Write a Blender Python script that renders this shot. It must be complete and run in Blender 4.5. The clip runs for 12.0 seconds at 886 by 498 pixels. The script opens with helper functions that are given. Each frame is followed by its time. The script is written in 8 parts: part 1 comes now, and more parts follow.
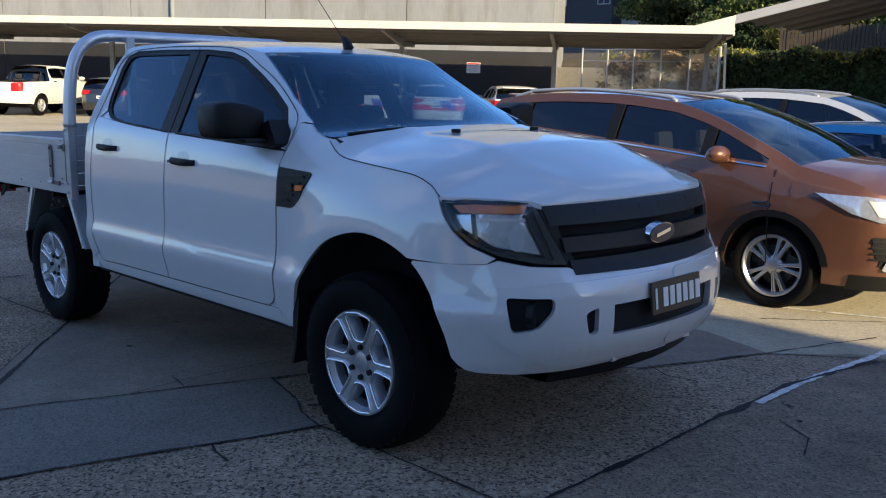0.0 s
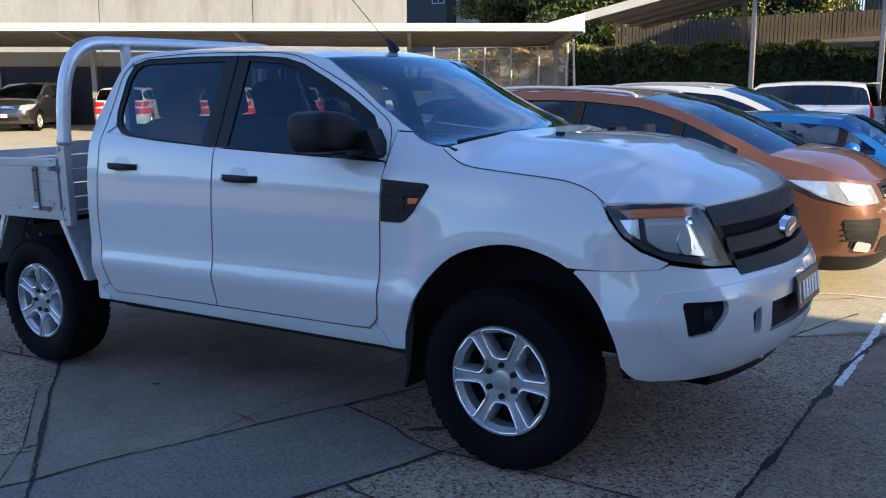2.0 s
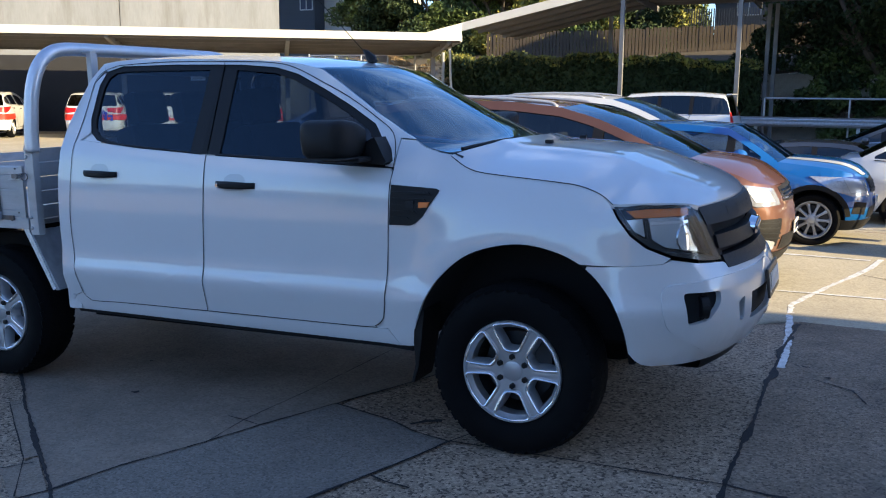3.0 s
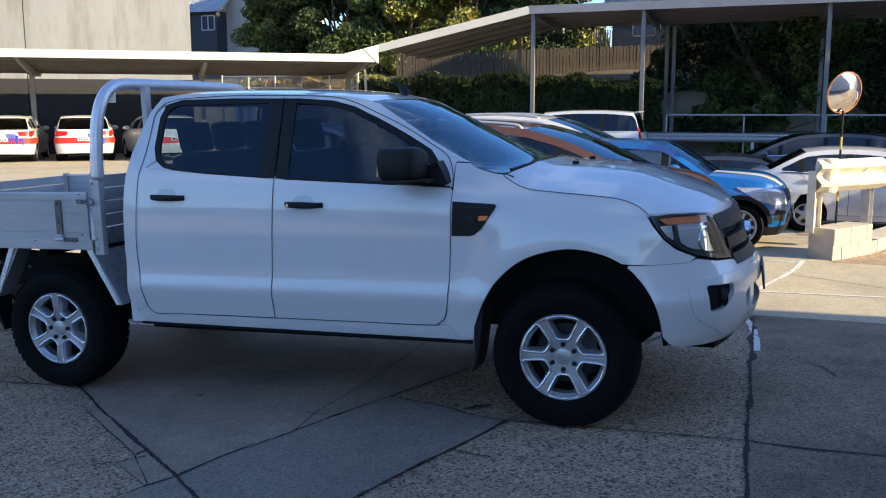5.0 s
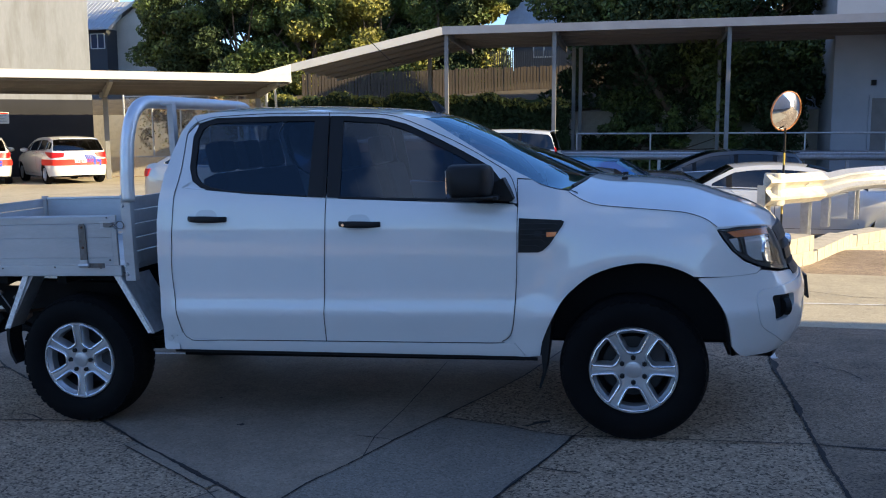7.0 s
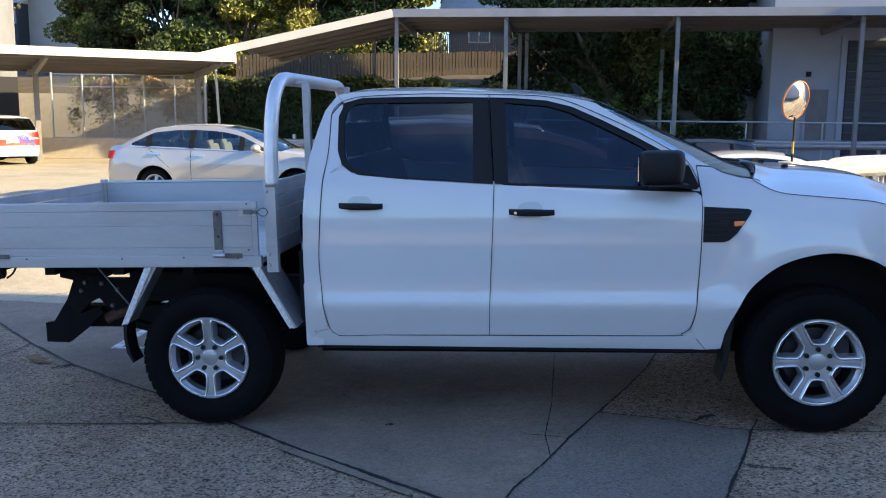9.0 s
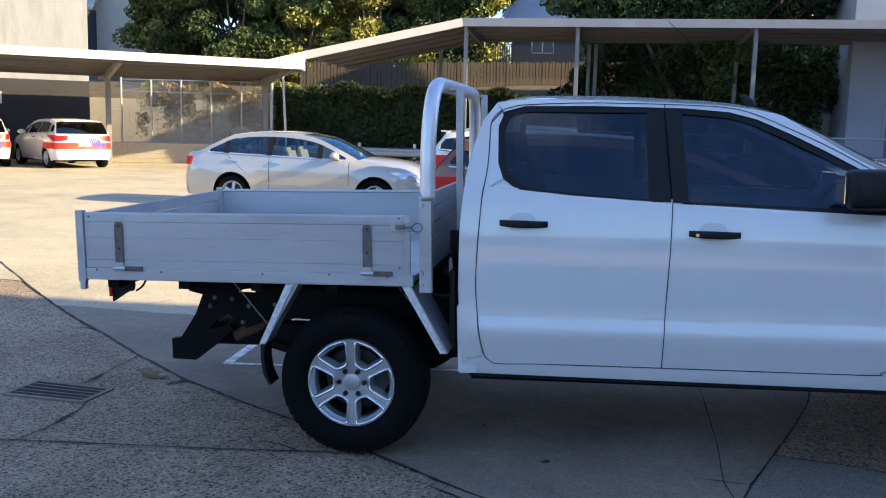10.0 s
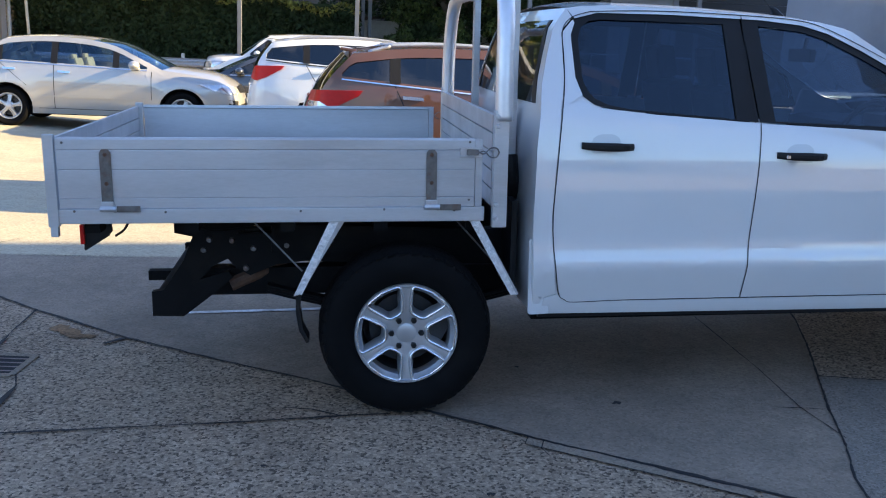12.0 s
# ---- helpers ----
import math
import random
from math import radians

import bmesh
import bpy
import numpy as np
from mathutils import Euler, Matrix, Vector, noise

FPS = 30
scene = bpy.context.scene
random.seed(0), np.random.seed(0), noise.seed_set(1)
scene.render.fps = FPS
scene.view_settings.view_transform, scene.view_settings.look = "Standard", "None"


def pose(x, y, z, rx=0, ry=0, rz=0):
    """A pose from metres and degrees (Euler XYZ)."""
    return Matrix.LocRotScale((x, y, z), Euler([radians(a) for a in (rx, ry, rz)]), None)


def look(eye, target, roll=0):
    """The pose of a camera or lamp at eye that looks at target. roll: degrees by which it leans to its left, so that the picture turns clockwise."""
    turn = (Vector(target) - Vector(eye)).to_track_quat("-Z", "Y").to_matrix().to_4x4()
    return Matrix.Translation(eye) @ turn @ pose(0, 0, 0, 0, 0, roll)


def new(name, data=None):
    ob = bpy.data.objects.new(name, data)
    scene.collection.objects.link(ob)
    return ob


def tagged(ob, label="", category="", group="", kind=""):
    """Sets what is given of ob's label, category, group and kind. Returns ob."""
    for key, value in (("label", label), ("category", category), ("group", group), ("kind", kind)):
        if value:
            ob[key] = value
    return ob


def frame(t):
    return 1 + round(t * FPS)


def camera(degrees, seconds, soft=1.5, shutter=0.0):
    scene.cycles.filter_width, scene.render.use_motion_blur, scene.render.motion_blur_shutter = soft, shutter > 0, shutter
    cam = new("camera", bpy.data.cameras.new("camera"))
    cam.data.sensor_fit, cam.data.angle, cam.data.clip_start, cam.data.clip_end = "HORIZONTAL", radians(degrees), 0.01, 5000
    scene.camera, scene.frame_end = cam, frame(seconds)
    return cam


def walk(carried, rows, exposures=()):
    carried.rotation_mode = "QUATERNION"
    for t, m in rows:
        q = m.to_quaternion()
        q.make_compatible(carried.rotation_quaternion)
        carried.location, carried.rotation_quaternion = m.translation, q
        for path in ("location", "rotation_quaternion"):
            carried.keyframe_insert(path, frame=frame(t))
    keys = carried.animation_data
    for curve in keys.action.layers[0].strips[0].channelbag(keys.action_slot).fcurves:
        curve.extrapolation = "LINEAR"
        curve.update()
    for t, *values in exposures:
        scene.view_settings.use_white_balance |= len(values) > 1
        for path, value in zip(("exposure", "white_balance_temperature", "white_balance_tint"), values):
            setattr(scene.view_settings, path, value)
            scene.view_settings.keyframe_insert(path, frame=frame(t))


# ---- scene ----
cam = camera(52.2, 12.0, soft=1.1)
METRES, EYE, TILT, LEAN, TURN = 7.767, 1.6, 0.0, 0.0, 45.0
ROWS = [
    (0.0, 0.0, 0.0, 0.0, 0.27, -10.58, -1.44),
    (0.5, -0.0297, 0.0192, -0.0003, -1.93, -10.92, -1.71),
    (1.0, -0.0737, 0.0242, -0.001, -4.21, -12.09, -0.63),
    (1.5, -0.1151, 0.034, -0.0024, -5.4, -11.55, 0.88),
    (2.0, -0.1581, 0.0388, -0.0004, -10.78, -10.43, 0.07),
    (2.5, -0.2056, 0.0297, 0.002, -16.02, -10.39, -1.05),
    (3.0, -0.2439, 0.0308, 0.0013, -19.44, -9.95, -0.46),
    (5.0, -0.3711, -0.0109, 0.0094, -26.05, -8.83, 0.06),
    (5.5, -0.4014, -0.0096, 0.0095, -26.44, -9.02, 0.27),
    (6.0, -0.431, 0.002, 0.0094, -27.45, -8.42, 0.28),
    (6.5, -0.4478, 0.028, 0.0087, -30.62, -7.62, 0.3),
    (8.5, -0.5669, 0.144, 0.0055, -37.36, -8.11, -0.39),
    (9.0, -0.5991, 0.1834, 0.0058, -38.83, -8.53, -0.55),
    (9.5, -0.6179, 0.2273, 0.0036, -37.32, -8.19, -0.73),
    (10.0, -0.6285, 0.2689, 0.0041, -35.71, -7.95, -1.46),
    (10.5, -0.6428, 0.3151, 0.0022, -36.62, -9.45, -1.28),
    (11.0, -0.6639, 0.3638, -0.0019, -39.33, -10.11, -1.28),
    (11.5, -0.6872, 0.4118, -0.0024, -45.68, -10.94, -2.39),
    (12.0, -0.7165, 0.4589, -0.0053, -52.17, -12.8, -2.73),
]
walk(cam, [(t, pose(6.069, -3.218, EYE, TILT, LEAN, TURN) @ pose(METRES * x, METRES * y, METRES * z, 90 + pitch, roll, yaw)) for t, x, y, z, yaw, pitch, roll in ROWS],
     exposures=[(t, e, k, 15) for t, e, k in ((0.0, 1.0, 5550), (1.0, 1.2, 5550), (1.5, 1.45, 5550), (2.5, 1.45, 5600), (5.0, 1.38, 5600), (6.5, 1.27, 5600), (8.5, 1.6, 5800), (9.5, 1.8, 5900), (10.0, 1.75, 5850), (10.5, 1.4, 5900), (11.2, 1.5, 5900), (12.0, 1.95, 6100))])

# ---------------------------------------------------------------- light
SUN_EL, SUN_AZ = 21.5, -5.0          # degrees; azimuth from +x, counter-clockwise


def build_light():
    w = bpy.data.worlds.new("sky")
    scene.world = w
    w.use_nodes = True
    nt = w.node_tree
    nt.nodes.clear()
    sky = nt.nodes.new("ShaderNodeTexSky")
    sky.sky_type = "NISHITA"
    sky.sun_disc = False
    sky.dust_density = 0.5
    sky.ozone_density = 4.0
    sky.sun_elevation = radians(SUN_EL)
    sky.sun_rotation = radians(90 - SUN_AZ)
    bg = nt.nodes.new("ShaderNodeBackground")
    bg.inputs[1].default_value = 0.112
    out = nt.nodes.new("ShaderNodeOutputWorld")
    # scattered white cloud over the blue
    cloud_ = nt.nodes.new("ShaderNodeTexNoise")
    cloud_.inputs["Scale"].default_value = 2.3
    cloud_.inputs["Detail"].default_value = 7
    cloud_.inputs["Roughness"].default_value = 0.55
    edge_ = nt.nodes.new("ShaderNodeMapRange")
    edge_.inputs[1].default_value, edge_.inputs[2].default_value = 0.56, 0.66
    edge_.inputs[3].default_value, edge_.inputs[4].default_value = 0.0, 0.65
    mix = nt.nodes.new("ShaderNodeMix")
    mix.data_type = "RGBA"
    mix.inputs[7].default_value = (4.3, 4.5, 5.0, 1)
    nt.links.new(cloud_.outputs[0], edge_.inputs[0])
    nt.links.new(edge_.outputs[0], mix.inputs[0])
    nt.links.new(sky.outputs[0], mix.inputs[6])
    nt.links.new(mix.outputs[2], bg.inputs[0])
    nt.links.new(bg.outputs[0], out.inputs[0])
    sun = bpy.data.lights.new("sun", "SUN")
    sun.energy, sun.angle, sun.color = 5.1, radians(0.5), (1.0, 0.76, 0.37)
    ob = new("sun", sun)
    e, a = radians(SUN_EL), radians(SUN_AZ)
    d = Vector((math.cos(e) * math.cos(a), math.cos(e) * math.sin(a), math.sin(e)))
    ob.matrix_world = look(d * 60, (0, 0, 0))


build_light()


# ---------------------------------------------------------------- materials
def material(name, col, rough=0.5, metal=0.0, coat=0.0, spec=0.5, var=0.0, vscale=3.0, fine=0.0, fscale=60.0, bump=0.0, bscale=80.0,
             emit=0.0, rvar=0.0, island=0.0, speck=0.0, sscale=70.0, stretch=(1, 1, 1), dark=None, dscale=0.6, damount=0.0):
    """A principled surface with broad and fine colour variation, bump, and optional stains in another colour."""
    m = bpy.data.materials.new(name)
    m.use_nodes = True
    nt = m.node_tree
    b = nt.nodes["Principled BSDF"]
    b.inputs["Roughness"].default_value = rough
    b.inputs["Metallic"].default_value = metal
    b.inputs["Coat Weight"].default_value = coat
    b.inputs["Coat Roughness"].default_value = 0.04
    b.inputs["Specular IOR Level"].default_value = spec
    b.inputs["Base Color"].default_value = (*col, 1)
    if emit:
        b.inputs["Emission Color"].default_value = (*col, 1)
        b.inputs["Emission Strength"].default_value = emit
    tc = nt.nodes.new("ShaderNodeTexCoord")
    mp = nt.nodes.new("ShaderNodeMapping")
    mp.inputs["Scale"].default_value = stretch
    nt.links.new(tc.outputs["Object"], mp.inputs[0])

    def noise_tex(scale, detail=5, rough_=0.6):
        n = nt.nodes.new("ShaderNodeTexNoise")
        n.inputs["Scale"].default_value = scale
        n.inputs["Detail"].default_value = detail
        n.inputs["Roughness"].default_value = rough_
        nt.links.new(mp.outputs[0], n.inputs[0])
        return n

    val = None

    def mult(sock, lo, hi):
        nonlocal val
        r = nt.nodes.new("ShaderNodeMapRange")
        r.inputs[1].default_value, r.inputs[2].default_value = 0.3, 0.7
        r.inputs[3].default_value, r.inputs[4].default_value = lo, hi
        nt.links.new(sock, r.inputs[0])
        if val is None:
            val = r.outputs[0]
        else:
            x = nt.nodes.new("ShaderNodeMath")
            x.operation = "MULTIPLY"
            nt.links.new(val, x.inputs[0])
            nt.links.new(r.outputs[0], x.inputs[1])
            val = x.outputs[0]

    if var:
        mult(noise_tex(vscale).outputs[0], 1 - var, 1 + var)
    if fine:
        mult(noise_tex(fscale, 3, 0.7).outputs[0], 1 - fine, 1 + fine)
    if island:
        g = nt.nodes.new("ShaderNodeNewGeometry")
        r = nt.nodes.new("ShaderNodeMapRange")
        r.inputs[3].default_value, r.inputs[4].default_value = 1 - island, 1 + island
        nt.links.new(g.outputs["Random Per Island"], r.inputs[0])
        if val is None:
            val = r.outputs[0]
        else:
            x = nt.nodes.new("ShaderNodeMath")
            x.operation = "MULTIPLY"
            nt.links.new(val, x.inputs[0])
            nt.links.new(r.outputs[0], x.inputs[1])
            val = x.outputs[0]
    if speck:
        vo = nt.nodes.new("ShaderNodeTexVoronoi")
        vo.inputs["Scale"].default_value = sscale
        nt.links.new(mp.outputs[0], vo.inputs["Vector"])
        sp = nt.nodes.new("ShaderNodeSeparateColor")
        nt.links.new(vo.outputs["Color"], sp.inputs[0])
        r = nt.nodes.new("ShaderNodeMapRange")
        r.inputs[3].default_value, r.inputs[4].default_value = 1 - speck, 1 + speck
        nt.links.new(sp.outputs[0], r.inputs[0])
        x = nt.nodes.new("ShaderNodeMath")
        x.operation = "MULTIPLY"
        nt.links.new(val, x.inputs[0])
        nt.links.new(r.outputs[0], x.inputs[1])
        val = x.outputs[0]
    colour = None
    if val is not None:
        mx = nt.nodes.new("ShaderNodeVectorMath")
        mx.operation = "SCALE"
        mx.inputs[0].default_value = col
        nt.links.new(val, mx.inputs["Scale"])
        colour = mx.outputs[0]
    if dark is not None:
        n = noise_tex(dscale, 8, 0.65)
        r = nt.nodes.new("ShaderNodeMapRange")
        r.inputs[1].default_value, r.inputs[2].default_value = 0.5, 0.68
        r.inputs[3].default_value, r.inputs[4].default_value = 0.0, damount
        nt.links.new(n.outputs[0], r.inputs[0])
        mix = nt.nodes.new("ShaderNodeMix")
        mix.data_type = "RGBA"
        nt.links.new(r.outputs[0], mix.inputs[0])
        if colour is None:
            mix.inputs[6].default_value = (*col, 1)
        else:
            nt.links.new(colour, mix.inputs[6])
        mix.inputs[7].default_value = (*dark, 1)
        colour = mix.outputs[2]
    if colour is not None:
        nt.links.new(colour, b.inputs["Base Color"])
    if rvar:
        n = noise_tex(vscale * 2.3)
        r = nt.nodes.new("ShaderNodeMapRange")
        r.inputs[1].default_value, r.inputs[2].default_value = 0.3, 0.7
        r.inputs[3].default_value, r.inputs[4].default_value = max(0.02, rough - rvar), min(1, rough + rvar)
        nt.links.new(n.outputs[0], r.inputs[0])
        nt.links.new(r.outputs[0], b.inputs["Roughness"])
    if bump:
        n = noise_tex(bscale, 4, 0.6)
        bp = nt.nodes.new("ShaderNodeBump")
        bp.inputs["Strength"].default_value = bump
        bp.inputs["Distance"].default_value = 0.01
        nt.links.new(n.outputs[0], bp.inputs["Height"])
        nt.links.new(bp.outputs[0], b.inputs["Normal"])
    return m


def glass(name, tint, rough=0.0, base=0.08, sheen=(1.0, 1.0, 1.0)):
    """Thin tinted pane: lets light straight through by its tint and mirrors by Fresnel."""
    m = bpy.data.materials.new(name)
    m.use_nodes = True
    nt = m.node_tree
    nt.nodes.clear()
    tr = nt.nodes.new("ShaderNodeBsdfTransparent")
    tr.inputs[0].default_value = (*tint, 1)
    gl = nt.nodes.new("ShaderNodeBsdfGlossy")
    gl.inputs["Roughness"].default_value = rough
    gl.inputs["Color"].default_value = (*sheen, 1)
    # reflection grows towards grazing angles
    lw = nt.nodes.new("ShaderNodeLayerWeight")
    pw = nt.nodes.new("ShaderNodeMath")
    pw.operation = "POWER"
    pw.inputs[1].default_value = 4.5
    nt.links.new(lw.outputs["Facing"], pw.inputs[0])
    fr = nt.nodes.new("ShaderNodeMapRange")
    fr.inputs[3].default_value, fr.inputs[4].default_value = base, 1.0
    nt.links.new(pw.outputs[0], fr.inputs[0])
    mx = nt.nodes.new("ShaderNodeMixShader")
    out = nt.nodes.new("ShaderNodeOutputMaterial")
    nt.links.new(fr.outputs[0], mx.inputs[0])
    nt.links.new(tr.outputs[0], mx.inputs[1])
    nt.links.new(gl.outputs[0], mx.inputs[2])
    nt.links.new(mx.outputs[0], out.inputs[0])
    return m


def paint(name, col, metal=0.0, rough=0.35):
    m = material(name, col, rough=rough, metal=metal, coat=1.0, var=0.02, vscale=2.0, fine=0.012, fscale=500)
    m.node_tree.nodes["Principled BSDF"].inputs["Coat IOR"].default_value = 1.75
    m.node_tree.nodes["Principled BSDF"].inputs["Coat Roughness"].default_value = 0.02
    return m


WHITE = paint("white_paint", (0.63, 0.635, 0.635))
# body white toned down to carry the shade of the handle cups
CUP = paint("white_paint_cup_shade", (0.50, 0.505, 0.51), rough=0.5)
BRONZE = paint("bronze_paint", (0.152, 0.066, 0.035), 0.45)
BRONZE.node_tree.nodes["Principled BSDF"].inputs["Coat IOR"].default_value = 1.45
BLUE = paint("blue_paint", (0.006, 0.10, 0.36), 0.2)
BLACKP = paint("black_paint", (0.012, 0.013, 0.016))
NAVY = paint("navy_paint", (0.014, 0.018, 0.03))
SILVER = paint("silver_paint", (0.42, 0.41, 0.39), 0.4)
GREYP = paint("grey_paint", (0.33, 0.35, 0.38), 0.5)
RED = material("red_band", (0.62, 0.03, 0.012), rough=0.5, spec=0.3, var=0.06, vscale=4)
BLUEBAND = material("blue_band", (0.025, 0.045, 0.40), rough=0.5, spec=0.3, var=0.06, vscale=4)
PLASTIC = material("black_plastic", (0.0075, 0.0075, 0.008), rough=0.5, spec=0.26, bump=0.15, bscale=900, var=0.15, vscale=8)
GRAPHITE = material("graphite_plastic", (0.0125, 0.013, 0.0145), rough=0.45, spec=0.28, bump=0.12, bscale=900, var=0.1, vscale=6)
RUBBER = material("tyre_rubber", (0.0036, 0.0036, 0.004), rough=0.8, spec=0.12, var=0.25, vscale=9, bump=0.15, bscale=160, dark=(0.009, 0.0085, 0.008), dscale=5, damount=0.3)
ALLOY = material("alloy", (0.52, 0.53, 0.55), rough=0.34, metal=0.75, coat=0.2, var=0.05, vscale=12, rvar=0.06)
POLISH = material("machined_alloy", (0.80, 0.81, 0.83), rough=0.22, metal=0.85, var=0.04, vscale=12)
# alloy coloured near-black: the shade behind the spokes is in the colour
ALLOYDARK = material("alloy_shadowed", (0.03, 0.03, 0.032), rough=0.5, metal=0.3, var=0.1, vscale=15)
STRAP = material("worn_strap_steel", (0.15, 0.145, 0.142), rough=0.42, metal=0.7, var=0.3, vscale=25, rvar=0.1, dark=(0.14, 0.07, 0.035), dscale=14, damount=0.6)
RUST = material("rusted_steel", (0.10, 0.05, 0.028), rough=0.75, var=0.35, vscale=40)
STEEL = material("galvanised_steel", (0.5, 0.51, 0.53), rough=0.4, metal=0.75, var=0.16, vscale=18, rvar=0.12, bump=0.05, bscale=150)
ALU = material("aluminium", (0.47, 0.475, 0.485), rough=0.45, metal=0.55, var=0.12, vscale=4, fine=0.04, fscale=120, rvar=0.08, stretch=(0.2, 1, 1),
               dark=(0.27, 0.26, 0.25), dscale=3, damount=0.4)
TREADPLATE = material("dimpled_bright_plate", (0.72, 0.72, 0.73), rough=0.3, metal=0.8, var=0.2, vscale=60, bump=0.8, bscale=90)
TUBE = material("polished_tube", (0.66, 0.67, 0.69), rough=0.42, metal=0.8, var=0.06, vscale=10, rvar=0.08)
CHROME = material("chrome", (0.8, 0.8, 0.82), rough=0.08, metal=1.0, var=0.03)
CHASSIS = material("chassis_black", (0.0045, 0.0045, 0.005), rough=0.7, spec=0.14, var=0.35, vscale=6, dark=(0.016, 0.013, 0.010), dscale=7, damount=0.4)
GAP = material("gap_black", (0.006, 0.006, 0.007), rough=0.9, var=0.1)
# blue sheen puts the colour of a bluer sky into the reflections
TINT = glass("tinted_glass", (0.22, 0.28, 0.37), base=0.055, sheen=(0.72, 0.86, 1.0))
DARKTINT = glass("dark_tinted_glass", (0.06, 0.07, 0.08), base=0.08)
SCREEN = glass("windscreen_glass", (0.46, 0.56, 0.64), base=0.10, sheen=(0.62, 0.83, 1.0))
REARGLASS = glass("rear_cab_glass", (0.66, 0.7, 0.72), base=0.05)
LENS = glass("clear_lens", (0.85, 0.87, 0.88), base=0.05)
REDLENS = material("red_lens", (0.50, 0.008, 0.006), rough=0.35, coat=0.0, spec=0.3, var=0.1, vscale=30)
AMBER = material("amber_lens", (0.75, 0.19, 0.03), rough=0.15, coat=1.0, var=0.1, vscale=40)
REFLECT = material("lamp_reflector_chrome", (0.62, 0.64, 0.67), rough=0.10, metal=1.0, var=0.12, vscale=22, bump=0.25, bscale=40)
WHITELENS = material("white_lens", (0.52, 0.54, 0.57), rough=0.12, metal=0.6, coat=1.0, var=0.15, vscale=30)
CABIN = material("cabin_trim", (0.028, 0.028, 0.03), rough=0.8, var=0.15, vscale=10, bump=0.2, bscale=300)
BEIGE = material("beige_trim", (0.42, 0.36, 0.27), rough=0.8, var=0.1, vscale=10, bump=0.2, bscale=300)
PLATE = material("plate_dark", (0.03, 0.028, 0.022), rough=0.4, var=0.1, vscale=20)
PLATEW = material("plate_white", (0.75, 0.75, 0.72), rough=0.4, var=0.05, vscale=20)
LETTER = material("plate_letter", (0.75, 0.76, 0.74), rough=0.4, var=0.05, vscale=20)
BADGE = material("badge_blue", (0.008, 0.014, 0.05), rough=0.35, coat=0.3, var=0.1)

# aggregate concrete in the foreground, smoother slabs, yard; YARD is paled for sun, SLABD darkened for shade
def concrete(name, col, stain, broad=0.18, grit=0.5, gscale=80.0, pits=0.0, amount=0.6, bump=0.4, rough=0.88):
    """Weathered concrete: cloudy tone, dirt patches, single dark and pale stones, pits and fine relief."""
    m = bpy.data.materials.new(name)
    m.use_nodes = True
    nt = m.node_tree
    b = nt.nodes["Principled BSDF"]
    b.inputs["Specular IOR Level"].default_value = 0.3
    tc = nt.nodes.new("ShaderNodeTexCoord")

    def tex(kind, scale, detail=5, rough_=0.6):
        n = nt.nodes.new(kind)
        n.inputs["Scale"].default_value = scale
        if kind == "ShaderNodeTexNoise":
            n.inputs["Detail"].default_value = detail
            n.inputs["Roughness"].default_value = rough_
        nt.links.new(tc.outputs["Object"], n.inputs["Vector"])
        return n

    def remap(sock, a, b_, lo, hi):
        r = nt.nodes.new("ShaderNodeMapRange")
        for k, v in enumerate((a, b_, lo, hi)):
            r.inputs[k + 1].default_value = v
        nt.links.new(sock, r.inputs[0])
        return r.outputs[0]

    def calc(op, a, b_):
        x = nt.nodes.new("ShaderNodeMath")
        x.operation = op
        nt.links.new(a, x.inputs[0])
        nt.links.new(b_, x.inputs[1])
        return x.outputs[0]

    cloudy = remap(tex("ShaderNodeTexNoise", 0.8, 8, 0.65).outputs[0], 0.3, 0.7, 1 - broad, 1 + broad)
    mottled = remap(tex("ShaderNodeTexNoise", 7.0, 6, 0.7).outputs[0], 0.3, 0.7, 1 - broad * 0.7, 1 + broad * 0.7)
    sandy = remap(tex("ShaderNodeTexNoise", 260.0, 2, 0.6).outputs[0], 0.3, 0.7, 1 - grit * 0.4, 1 + grit * 0.4)
    stone = tex("ShaderNodeTexVoronoi", gscale)
    sep = nt.nodes.new("ShaderNodeSeparateColor")
    nt.links.new(stone.outputs["Color"], sep.inputs[0])
    ramp = nt.nodes.new("ShaderNodeValToRGB")
    ramp.color_ramp.interpolation = "CONSTANT"
    for k, (pos, v) in enumerate(((0.0, 0.5 * (1 - grit)), (0.16, 0.5 * (1 - grit * 0.35)), (0.45, 0.5), (0.82, 0.5 * (1 + grit * 0.5)))):
        e = ramp.color_ramp.elements[k] if k < 2 else ramp.color_ramp.elements.new(pos)
        e.position = pos
        e.color = (v, v, v, 1)
    nt.links.new(sep.outputs[0], ramp.inputs[0])
    stones = remap(ramp.outputs[0], 0.0, 1.0, 0.0, 2.0)
    val = calc("MULTIPLY", calc("MULTIPLY", cloudy, mottled), calc("MULTIPLY", sandy, stones))
    if pits:
        pit = tex("ShaderNodeTexVoronoi", 26.0)
        hole = remap(pit.outputs["Distance"], 0.05, 0.16, 1 - pits, 1.0)
        val = calc("MULTIPLY", val, hole)
    base = nt.nodes.new("ShaderNodeVectorMath")
    base.operation = "SCALE"
    base.inputs[0].default_value = col
    nt.links.new(val, base.inputs["Scale"])
    dirt = remap(tex("ShaderNodeTexNoise", 0.55, 9, 0.68).outputs[0], 0.47, 0.66, 0.0, amount)
    mix = nt.nodes.new("ShaderNodeMix")
    mix.data_type = "RGBA"
    mix.blend_type = "MULTIPLY"
    nt.links.new(dirt, mix.inputs[0])
    nt.links.new(base.outputs[0], mix.inputs[6])
    mix.inputs[7].default_value = (*stain, 1)
